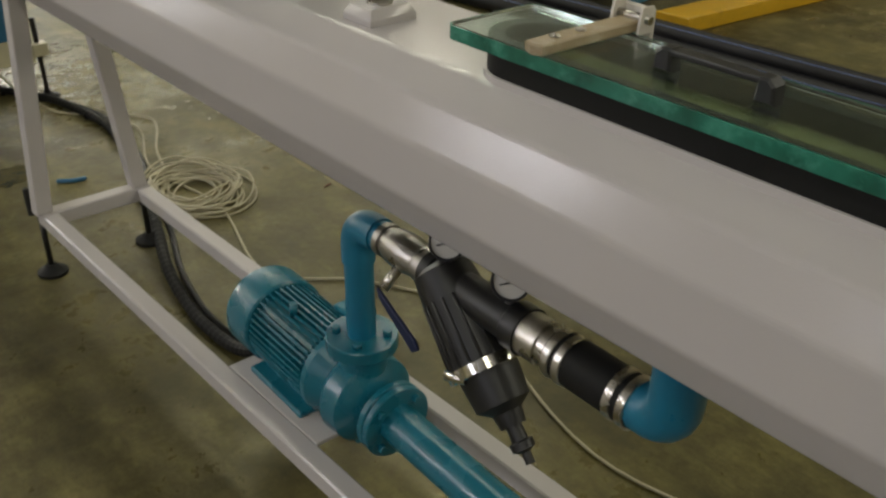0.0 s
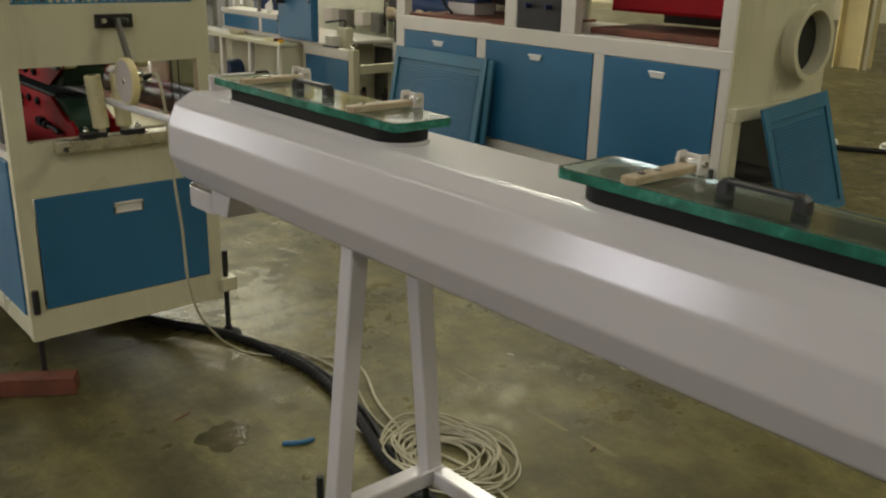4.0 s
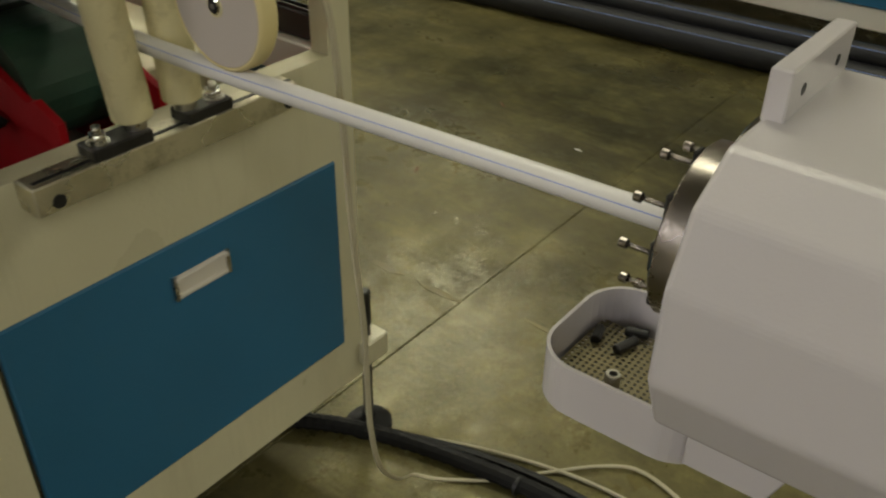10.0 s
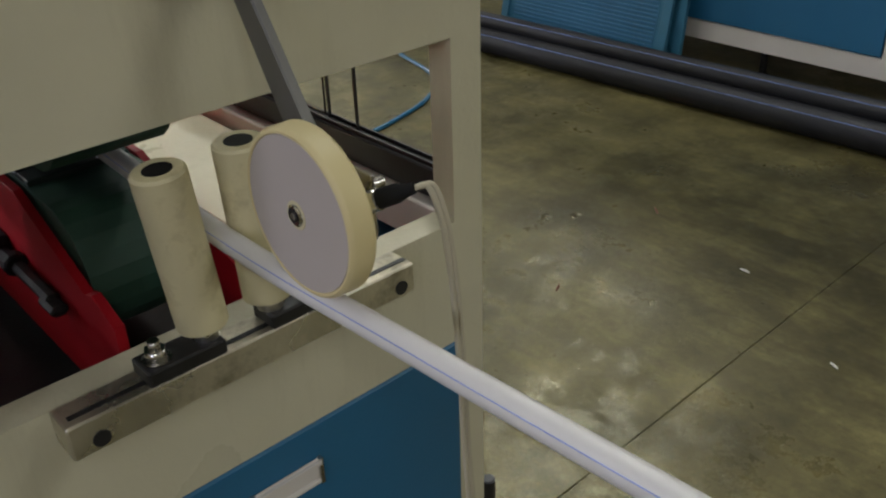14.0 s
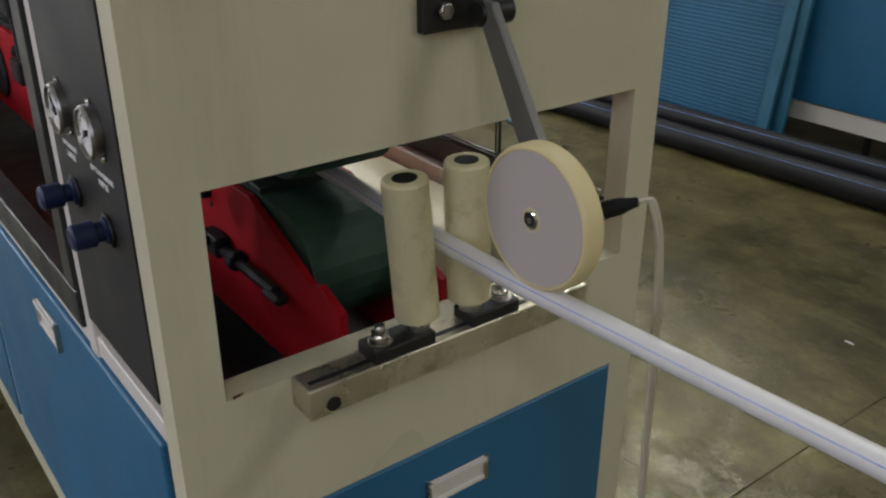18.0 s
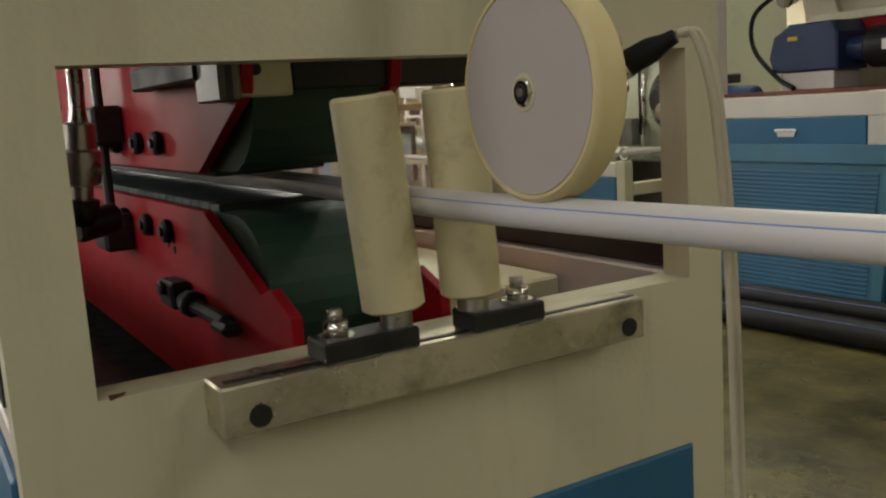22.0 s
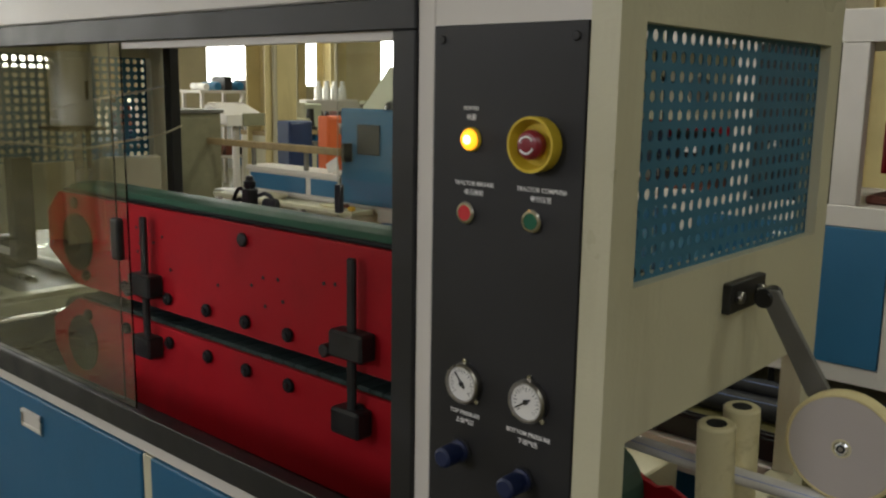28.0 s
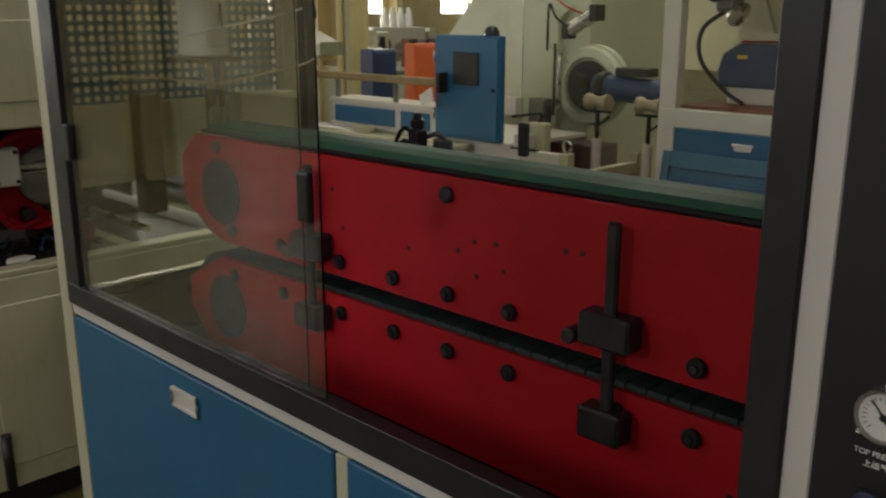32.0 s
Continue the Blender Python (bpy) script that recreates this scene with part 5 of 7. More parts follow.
s0, s1 = Vector((PX, 0.945, 0.752)), Vector((PX - 0.02, 0.700, 0.525))
sd = (s1 - s0).normalized()
sb = part("strainer_body", lathe(B(), s0, sd, [(0.0, 0.030), (0.01, 0.050), (0.05, 0.054), (0.175, 0.060), (0.185, 0.060), (0.185, 0.053), (0.25, 0.047), (0.265, 0.026), (0.29, 0.022)], 36), "black", line, "black inclined strainer body")
for k in range(18):
    t = 2 * math.pi * k / 18
    u, v = basis(sd)
    d = u * math.cos(t) + v * math.sin(t)
    part("rib", sweep(B(), [s0 + sd * 0.06 + d * 0.0545, s0 + sd * 0.18 + d * 0.060], 0.003, 6), "black", sb)
part("clamp_ring", lathe(B(), s0 + sd * 0.172, sd, [(0, 0.062), (0.002, 0.066), (0.020, 0.066), (0.022, 0.062)], 40), "chrome", sb, "polished clamp ring")
part("clamp_bolt", cy(B(), s0 + sd * 0.183 + Vector((-0.068, 0.02, 0.0)), s0 + sd * 0.183 + Vector((-0.055, -0.015, 0.005)), 0.009, n=8), "chrome", sb)
part("drain_cock", lathe(B(), s0 + sd * 0.285, sd, [(0, 0.014), (0.03, 0.014), (0.032, 0.02), (0.045, 0.02), (0.05, 0.008), (0.07, 0.008)], 14), "black", sb)
part("nipple", lathe(B(), (PX, 0.745, EZ), (0, -1, 0), [(0, 0.034), (0.02, 0.037), (0.055, 0.037), (0.056, 0.033), (0.08, 0.033)], 28), "steel", line)
part("hose", lathe(B(), (PX, 0.672, EZ), (0, -1, 0), [(0, 0.036), (0.02, 0.038), (0.14, 0.038), (0.16, 0.036)], 32), "rubber", line, "black rubber hose piece")
for yy in (0.662, 0.640, 0.545, 0.522):
    part("hose_clamp", lathe(B(), (PX, yy + 0.007, EZ), (0, -1, 0), [(0, 0.038), (0.001, 0.0405), (0.013, 0.0405), (0.014, 0.038)], 32), "steel", line, "polished hose clamp")
path = [(PX, 0.535, EZ), (PX, 0.505, EZ + 0.002)] + [(PX - 0.01 * i / 6, 0.505 - 0.050 * math.sin(radians(15 * i)), EZ + 0.052 - 0.050 * math.cos(radians(15 * i))) for i in range(1, 7)] + [(PX - 0.01, 0.455, 0.93)]
part("tank_elbow", sweep(B(), path, 0.0365, 28), "pipe_blue", line, "blue plastic elbow into the tank")
GD = Vector((-0.62, -0.62, 0.48)).normalized()
for gy in (0.925, 0.775):
    c = Vector((PX, gy, EZ + 0.070))
    gg = part("gauge", lathe(B(), c - GD * 0.012, GD, [(0, 0.030), (0.022, 0.031), (0.025, 0.030), (0.025, 0.0265), (0.020, 0.026)], 36), "black", line, "black-cased pressure gauge")
    part("dial", cy(B(), c + GD * 0.006, c + GD * 0.010, 0.0262, n=32), "dial", gg)
    u, v = basis(GD)
    part("needle", sweep(B(), [c + GD * 0.0106 - u * 0.006, c + GD * 0.0106 + u * 0.017 + v * 0.006], 0.0012, 6), "black", gg)
    part("stem", cy(B(), c - Vector((0, 0, 0.026)), (PX, gy, EZ + 0.03), 0.008, n=10), "steel", gg)

# ---------- the extruded pipe ----------
pp = thing("extruded_pipe", (0.98, 4.0, 1.02), "white plastic pipe with blue stripes running between the machines", "pipe")
axis = curve([(1.003, 3.38, 1.035), (0.994, 3.60, 1.0325), (0.984, 3.85, 1.028), (0.973, 4.15, 1.0265), (0.985, 4.60, 1.030), (0.99, 6.0, 1.030), (0.99, 6.9, 1.030)], 10)
part("pipe_wall", sweep(B(), axis, 0.0128, 28), "pvc", pp)
for a in (152,):
    t = radians(a)
    part("stripe", sweep(B(), [q + Vector((math.cos(t) * 0.01235, 0, math.sin(t) * 0.01235)) for q in axis], 0.0008, 6), "stripe", pp)

# ---------- things on the floor ----------
hose = thing("power_hose", (1.3, 3.2, 0.0), "thick black corrugated power hose lying on the floor", "hose")
part("conduit", sweep(B(), curve([(1.05, 4.75, 0.020), (1.21, 4.42, 0.020), (1.34, 4.20, 0.020), (1.42, 3.95, 0.020), (1.46, 3.62, 0.020), (1.40, 3.25, 0.020), (1.32, 3.00, 0.020), (1.25, 2.68, 0.020), (1.15, 2.35, 0.020), (1.11, 2.05, 0.020), (1.13, 1.80, 0.05), (1.15, 1.52, 0.30)], 44), [(0.0195, 0.0195, 0.0178, 0.0178)[i % 4] for i in range(485)], 10), "rubber", hose)
part("strand", sweep(B(), curve([(1.08, 4.78, 0.011), (1.26, 4.40, 0.011), (1.375, 4.16, 0.011), (1.47, 3.90, 0.011), (1.50, 3.62, 0.011), (1.44, 3.24, 0.011), (1.36, 3.00, 0.011), (1.29, 2.66, 0.011), (1.19, 2.35, 0.011), (1.145, 2.05, 0.011), (1.17, 1.80, 0.04), (1.18, 1.52, 0.30)], 10), 0.010, 8), "black", hose)
for q, d in (((1.40, 3.25, 0.0205), (0.2, 0.8, 0)), ((1.25, 2.68, 0.0205), (0.3, 1, 0)), ((1.44, 3.80, 0.0205), (-0.1, 1, 0))):
    part("cable_tie", lathe(B(), q, d, [(0, 0.020), (0.001, 0.0215), (0.007, 0.0215), (0.008, 0.020)], 14), "black", hose)
solo("thin_cable", sweep(B(), curve([(1.02, 4.85, 0.007), (1.30, 4.30, 0.007), (1.50, 3.90, 0.007), (1.56, 3.55, 0.007), (1.44, 3.15, 0.007), (1.50, 2.70, 0.007), (1.40, 2.20, 0.007), (1.62, 1.95, 0.007), (1.75, 1.60, 0.007), (1.60, 0.9, 0.007), (1.9, 0.2, 0.007)], 10), 0.0042, 8), "cable", "thin pale cable lying on the floor", "cable")
coil = thing("cable_coil", (1.50, 2.83, 0.0), "loose coil of pale cable lying on the floor", "cable")
for k in range(17):
    rr = 0.10 + random.random() * 0.10
    ox, oy, ph = random.uniform(-0.045, 0.045) - 0.03, random.uniform(-0.07, 0.07), random.random() * 6
    pts = [(1.50 + ox + rr * math.cos(t) * 0.92, 2.83 + oy + rr * 1.12 * math.sin(t), 0.006 + 0.003 * k * (0.7 + 0.3 * math.sin(3 * t + ph))) for t in (ph + 2 * math.pi * i / 34 for i in range(35))]
    part("loop", sweep(B(), pts, 0.0042, 6), "cable", coil)
part("loose_end", sweep(B(), curve([(1.40, 2.95, 0.02), (1.36, 3.15, 0.006), (1.40, 3.35, 0.006), (1.50, 3.50, 0.006)]), 0.0042, 6), "cable", coil)
solo("steel_beam", prism(B(), [(0.700, 4.020), (0.735, 4.080), (-0.30, 4.72), (-0.335, 4.66)], "z", 0.0, 0.070, 0.004), "rust", "rusty red steel beam lying on the floor", "beam")
solo("blue_rag", sweep(B(), curve([(1.11, 3.26, 0.006), (1.16, 3.225, 0.008), (1.21, 3.22, 0.006)]), [0.004] + [0.009] * 15 + [0.004], 8), "blue", "small twisted blue rag on the floor", "rag")
bm = B()
n = 60
prism(bm, [(0.985 + (0.085 + 0.014 * math.sin(3 * t) + 0.006 * math.sin(7 * t + 1) + 0.004 * math.sin(11 * t)) * math.cos(t), 3.42 + (0.10 + 0.02 * math.sin(2 * t + 1) + 0.006 * math.sin(9 * t)) * math.sin(t)) for t in (2 * math.pi * i / n for i in range(n))], "z", 0.0002, 0.0014)
tagged(new("puddle", finish(bm, "puddle", "water")), "thin dark puddle on the concrete floor", "puddle", kind="stuff")

# ---------- the second line behind ----------
bl = thing("second_line_machine", (4.9, 5.4, 0.0), "long cream machine with blue lower panels and open bays", "machine")
BX, BXR, BY0, BY1 = 4.40, 5.45, 3.83, 6.97
part("base", box(BX + 0.05, BXR - 0.02, BY0 + 0.03, BY1 - 0.03, 0.13, 0.20, 0.004), "grey", bl)
for ya, yb in ((BY0, 3.900), (4.760, 4.848), (5.885, 5.985), (6.86, BY1)):
    part("post", box(BX, BX + 0.06, ya, yb, 0.14, 1.06, 0.004), "white", bl)
part("base_beam", box(BX + 0.001, BX + 0.06, BY0 + 0.071, BY1 - 0.11, 0.141, 0.23, 0.003), "white", bl)
part("middle_beam", box(BX - 0.002, BXR, BY0, BY1, 0.948, 1.055, 0.004), "white", bl)
part("top_beam", box(BX, BXR, BY0, BY1, 1.86, 2.02, 0.004), "white", bl)
part("back_wall", box(BXR - 0.03, BXR, BY0, BY1, 0.2, 0.948, 0.003), "cream", bl)
for ya, yb in ((BY0 + 0.001, 3.93), (5.03, 5.16), (5.58, 5.70), (6.86, BY1 - 0.001)):
    part("post", box(BX + 0.001, BX + 0.08, ya, yb, 1.056, 1.86, 0.004), "white", bl)
for ya, yb in ((3.905, 4.755), (4.853, 5.880), (5.990, 6.855)):
    p = part("cover_panel", box(BX - 0.004, BX + 0.012, ya, yb, 0.235, 0.945, 0.004), "blue", bl, "blue sheet-metal cover panel")
    yc = (ya + yb) / 2
    hd = part("handle", box(BX - 0.020, BX - 0.004, yc - 0.062, yc + 0.062, 0.876, 0.890, 0.003), "bright", p, "bright white pull handle")
    part("lip", prism(B(), [(yc - 0.048, 0.850), (yc + 0.048, 0.850), (yc + 0.054, 0.874), (yc - 0.054, 0.874)], "x", BX - 0.012, BX - 0.0045, 0.002), "bright", hd)
bp = part("control_panel", box(BX + 0.004, BX + 0.02, 5.165, 5.575, 1.056, 1.86, 0.002), "black_panel", bl)
for yy in (5.27, 5.46):
    gauge(yy, 1.33, 60, bp, x=BX + 0.004, r=0.035)
    part("regulator_knob", lathe(B(), (BX + 0.004, yy, 1.215), (-1, 0, 0), [(0, 0.018), (0.02, 0.012), (0.022, 0.018), (0.05, 0.017)], 16), "knob_blue", bp)
# contents of its bays
part("press_body", prism(B(), [(3.95, 1.20), (5.03, 1.20), (5.03, 1.47), (3.95, 1.47)], "x", 4.75, 5.1, 0.02), "red", bl, "red enamelled clamp body")
part("press_base", box(4.55, 5.2, 3.95, 5.03, 1.056, 1.10, 0.01), "rust", bl)
part("bay_floor", box(4.45, 5.4, 5.70, 6.86, 1.056, 1.075), "rust", bl)
part("bay_back", box(5.30, 5.33, 5.70, 6.96, 1.075, 1.86), "cream", bl)
part("bay_back", box(5.36, 5.39, 3.93, 5.03, 1.10, 1.86), "black_steel", bl)
part("motor_base", box(4.74, 4.96, 6.40, 6.72, 1.075, 1.168, 0.004), "white", bl)
mt = part("drive_motor", prism(B(), [(6.37, 1.17), (6.76, 1.17), (6.79, 1.25), (6.76, 1.36), (6.66, 1.42), (6.40, 1.42), (6.37, 1.36)], "x", 4.72, 4.98, 0.01), "motor_blue", bl, "dark blue gear motor")
part("shaft", cy(B(), (4.85, 6.37, 1.27), (4.85, 6.20, 1.27), 0.06, n=20), "motor_blue", mt)
part("coupling", cy(B(), (4.85, 6.26, 1.27), (4.85, 5.98, 1.27), 0.105, n=24, c=0.015), "black_steel", mt)
part("plate", box(4.712, 4.72, 6.60, 6.66, 1.335, 1.355), "signal_yellow", mt)
part("plate", box(4.738, 4.746, 6.06, 6.14, 1.25, 1.30), "ink", mt)
part("red_beam", box(5.02, 5.12, 5.70, 6.80, 1.31, 1.43, 0.004), "red", bl)
part("top_rail", box(4.98, 5.14, 5.70, 6.72, 1.43, 1.475, 0.004), "cream", bl)
part("bracket", prism(B(), [(6.62, 1.08), (6.80, 1.08), (6.92, 1.75), (6.80, 1.86), (6.62, 1.40)], "x", 5.14, 5.19, 0.004), "cream", bl)
vv = part("valve_cluster", box(4.80, 4.92, 6.74, 6.88, 1.60, 1.70, 0.02), "grey", bl)
part("valve", cy(B(), (4.72, 6.86, 1.70), (4.90, 6.80, 1.76), 0.055, n=16, c=0.01), "black_steel", vv)
part("valve", cy(B(), (4.76, 6.72, 1.56), (4.94, 6.76, 1.61), 0.05, n=16, c=0.01), "steel", vv)
part("copper_cap", cy(B(), (4.74, 6.88, 1.80), (4.82, 6.88, 1.80), 0.055, n=16, c=0.01), "rust", vv)
part("air_hose", sweep(B(), curve([(4.85, 6.80, 1.62), (4.78, 6.93, 1.50), (4.76, 6.92, 1.32), (4.70, 6.72, 1.15), (4.66, 6.58, 1.085)]), 0.013, 8), "rubber", vv)
part("air_hose", sweep(B(), curve([(4.85, 6.42, 1.85), (4.84, 6.38, 1.70), (4.85, 6.26, 1.65), (4.88, 6.12, 1.66)]), 0.013, 8), "rubber", vv)
part("hand_wheel", lathe(B(), (4.86, 6.10, 1.62), (-1, 0.3, 0), [(0, 0.03), (0.02, 0.08), (0.05, 0.08), (0.07, 0.03)], 18), "grey", vv)
# its end face with a round port
ef = part("end_face", prism(B(), [(BX, 0.66), (BXR, 0.66), (BXR, 1.86), (BX, 1.86)], "y", BY0 - 0.012, BY0 - 0.001), "cream", bl)
part("port", lathe(B(), (5.09, BY0 - 0.012, 1.085), (0, -1, 0), [(0, 0.190), (0.10, 0.190), (0.10, 0.228), (0.085, 0.228), (0.085, 0.205), (0.0, 0.205)], 44), "cream", ef, "round flanged port")
part("port_bore", cy(B(), (5.09, BY0 - 0.013, 1.085), (5.09, BY0 - 0.015, 1.085), 0.189, n=36), "black_steel", ef)
part("ledge", box(BX, BXR - 0.05, BY0 - 0.07, BY0 - 0.012, 0.66, 0.74, 0.003), "cream", ef)
part("leg", box(BX, BX + 0.08, BY0 - 0.06, BY0 - 0.002, 0.16, 0.66, 0.003), "cream", bl)
part("leg", box(BXR - 0.13, BXR - 0.05, BY0 - 0.06, BY0 - 0.002, 0.16, 0.66, 0.003), "cream", bl)
for fy in (BY0 + 0.08, 5.4, BY1 - 0.08):
    for fx in (BX + 0.06, BXR - 0.10):
        part("levelling_foot", lathe(B(), (fx, fy, 0), (0, 0, 1), [(0, 0.05), (0.012, 0.05), (0.03, 0.018), (0.14, 0.016)], 18), "rubber", bl)
part("grip", cy(B(), (BX - 0.02, BY0 + 0.04, 0.24), (BX - 0.02, BY0 + 0.04, 0.37), 0.018, n=12), "black", bl)


def vent_panel(base, u, v, w, h, label, rows=30):
    """A blue louvred panel: base its lower corner, u along its foot, v up its slope."""
    u, v = Vector(u).normalized(), Vector(v).normalized()
    n = u.cross(v)
    vp = thing("vent_panel", tuple(base), label, "panel", "loose vent panels")
    o = Vector(base)

    def slab(a0, a1, b0, b1, c0, c1):
        bm = B()
        bx(bm, a0, a1, b0, b1, c0, c1, 0.002)
        bmesh.ops.transform(bm, matrix=Matrix(((*[u[i] for i in (0,)], v[0], n[0], o[0]), (u[1], v[1], n[1], o[1]), (u[2], v[2], n[2], o[2]), (0, 0, 0, 1))), verts=bm.verts)
        return bm
    part("sheet", slab(0, w, 0, h, 0, 0.006), "blue_mesh", vp)
    for a0, a1, b0, b1 in ((0, 0.05, 0, h), (w - 0.05, w, 0, h), (0.05, w - 0.05, 0, 0.05), (0.05, w - 0.05, h - 0.09, h)):
        part("edge", slab(a0, a1, b0, b1, 0.0062, 0.022), "blue_mesh", vp)
    for k in range(rows):
        z = 0.07 + (h - 0.19) * k / rows
        part("louvre", slab(0.08, w - 0.08, z, z + (h - 0.19) / rows * 0.5, 0.0062, 0.014), "blue", vp)
    return vp


vent_panel((4.225, 6.885, 0.012), (0, -1, 0), (0.135, 0, 0.80), 1.09, 0.815, "blue louvred metal panel leaning against the cream machine")
vent_panel((4.283, 6.83, 0.012), (0, -1, 0), (0.085, 0, 0.80), 1.09, 0.800, "second blue louvred panel stacked behind the first")
vent_panel((4.62, 3.50, 0.02), (0.99, 0.02, 0.07), (-0.11, 0.20, 0.77), 0.75, 0.745, "blue louvred panel leaning against the machine's end")

# long black pipes on the floor
for k, (px, r) in enumerate(((3.935, 0.062), (4.053, 0.054), (3.990, 0.044))):
    pz = r if k < 2 else 0.146
    bm = B()
    cy(bm, (px - 0.354, 11.5, pz), (px + 0.306, 0.5, pz), r, n=22)
    lp = tagged(new("plastic_pipe", finish(bm, "plastic_pipe", "hdpe")), "long black polyethylene pipe lying on the floor", "pipe", "stack of long black pipes")
    st = B()
    sweep(st, [(px - 0.354 - r * 0.72, 11.5, pz + r * 0.69), (px + 0.306 - r * 0.72, 0.5, pz + r * 0.69)], 0.0018, 6)
    part("stripe", st, "stripe", lp)
solo("blue_hose", sweep(B(), curve([(2.30, 6.42, 0.010), (2.58, 6.24, 0.010), (2.743, 6.227, 0.010), (2.906, 6.257, 0.010), (3.176, 6.351, 0.010), (3.40, 6.55, 0.010), (3.52, 6.95, 0.010)], 8), 0.010, 8), "blue", "blue air hose lying across the floor", "hose")
# yellow beam
solo("yellow_beam", prism(B(), [(4.58, 3.20), (4.60, 2.98), (7.10, 2.80), (7.12, 3.02)], "z", 0.0, 0.09, 0.004), "yellow", "yellow painted steel beam on the floor", "beam")
solo("yellow_beam", prism(B(), [(5.75, 2.20), (5.78, 2.04), (7.9, 1.75), (7.9, 1.92)], "z", 0.0, 0.07, 0.004), "yellow", "yellow painted steel beam on the floor", "beam")

# loose hoses, rags and scraps on the far floor
solo("orange_hose", sweep(B(), curve([(2.9, 9.1, 0.010), (3.5, 8.55, 0.010), (3.95, 8.25, 0.010), (4.22, 7.95, 0.010), (4.30, 7.60, 0.010), (4.22, 7.25, 0.010)], 10), 0.010, 8), "orange", "thin orange air hose lying on the floor", "hose")
solo("white_hose", sweep(B(), curve([(4.27, 8.02, 0.008), (4.05, 7.92, 0.008), (3.80, 7.62, 0.008), (3.72, 7.36, 0.008), (3.80, 7.10, 0.008)], 10), 0.008, 8), "pvc", "thin white hose lying on the floor", "hose")
solo("red_hose", sweep(B(), curve([(7.78, 3.80, 0.014), (8.05, 3.70, 0.012), (8.4, 3.66, 0.012), (8.8, 3.46, 0.012), (9.4, 3.30, 0.012)], 10), 0.016, 8), "orange", "red hose lying on the far floor", "hose")
solo("black_hose", sweep(B(), curve([(6.2, 6.6, 0.02), (6.9, 5.6, 0.02), (7.35, 4.6, 0.02), (7.7, 3.9, 0.02), (8.0, 2.9, 0.02), (8.3, 1.6, 0.02)], 10), 0.022, 8), "rubber", "black hose lying across the far floor", "hose")
rs2 = random.Random(5)
for cx_, cy_, rr in ((7.72, 4.26, 0.10), (7.58, 4.72, 0.06), (7.42, 4.86, 0.05)):
    bm = B()
    bmesh.ops.create_icosphere(bm, subdivisions=2, radius=rr)
    for v in bm.verts:
        v.co *= rs2.uniform(0.75, 1.15)
        v.co.z = max(v.co.z * 0.55, -0.3 * rr) + 0.3 * rr
        v.co += Vector((cx_, cy_, 0.0))
    solo("crumpled_bag", bm, "paper", "crumpled white plastic bag on the far floor", "bag", "bags on the floor")
for px_, py_, ll, aa in ((0.93, 3.63, 0.035, 0.3), (1.34, 4.62, 0.02, 1.0), (2.38, 4.865, 0.016, 0.4), (2.86, 4.52, 0.014, 1.7), (3.0, 4.95, 0.02, 0.9), (2.2, 3.3, 0.015, 2.2), (1.9, 2.6, 0.018, 0.2), (2.6, 4.1, 0.012, 1.3)):
    d_ = Vector((math.cos(aa), math.sin(aa), 0)) * ll
    solo("floor_scrap", sweep(B(), [Vector((px_, py_, 0.003)) - d_, Vector((px_, py_, 0.005)), Vector((px_, py_, 0.003)) + d_ + Vector((0.004, 0.003, 0))], [0.002, 0.0035, 0.002], 6), "rust" if ll > 0.015 else "paper", "small scrap lying on the concrete floor", "scrap", "scraps on the floor")

# ---------- machines further back ----------
bed = thing("machine_bed", (4.9, 8.4, 0.0), "open cream machine bed with a blue panel and a lifting ring", "machine")
part("cover_panel", box(4.426, 4.440, 7.718, 8.425, 0.200, 0.598, 0.003), "blue", bed, "blue sheet-metal cover panel")
part("top_beam", box(4.43, 4.50, 7.715, 8.47, 0.600, 0.690, 0.004), "white", bed)
part("base_beam", box(4.43, 4.50, 7.715, 8.47, 0.110, 0.198, 0.004), "white", bed)
part("post", box(4.43, 4.50, 7.635, 7.714, 0.05, 0.700, 0.004), "cream", bed)
part("post", box(4.43, 4.50, 8.428, 8.48, 0.199, 0.599, 0.004), "cream", bed)
part("post", box(5.24, 5.30, 7.635, 7.700, 0.05, 0.620, 0.004), "cream", bed)
part("post", box(4.86, 4.92, 7.640, 7.700, 0.121, 0.479, 0.004), "cream", bed)
part("end_beam", box(4.501, 5.239, 7.640, 7.700, 0.480, 0.560, 0.004), "cream", bed)
part("end_beam", box(4.501, 5.239, 7.640, 7.700, 0.060, 0.120, 0.004), "cream", bed)
part("lower_shelf", box(4.52, 5.24, 7.71, 8.10, 0.100, 0.118, 0.003), "black_steel", bed)
part("back_body", box(4.52, 5.28, 8.48, 10.1, 0.08, 0.689, 0.006), "cream", bed)
part("top", box(4.42, 5.30, 8.13, 10.1, 0.691, 0.722, 0.004), "white", bed)
part("edge_strip", box(4.425, 4.46, 7.90, 8.128, 0.691, 0.703, 0.002), "black_steel", bed)
for xx, yy in ((4.46, 7.68), (5.27, 7.68), (4.60, 9.9), (5.2, 9.9)):
    part("foot", lathe(B(), (xx, yy, 0.0), (0, 0, 1), [(0, 0.045), (0.012, 0.045), (0.03, 0.018), (0.08, 0.016)], 16), "rubber", bed)
part("grip", cy(B(), (4.405, 7.73, 0.135), (4.405, 7.73, 0.315), 0.020, n=12, c=0.004), "black", bed)
part("lifting_ring", sweep(B(), [(4.465, 7.672 + 0.034 * math.cos(t), 0.744 + 0.036 * math.sin(t)) for t in (2 * math.pi * i / 20 for i in range(21))], 0.008, 8), "steel", bed)
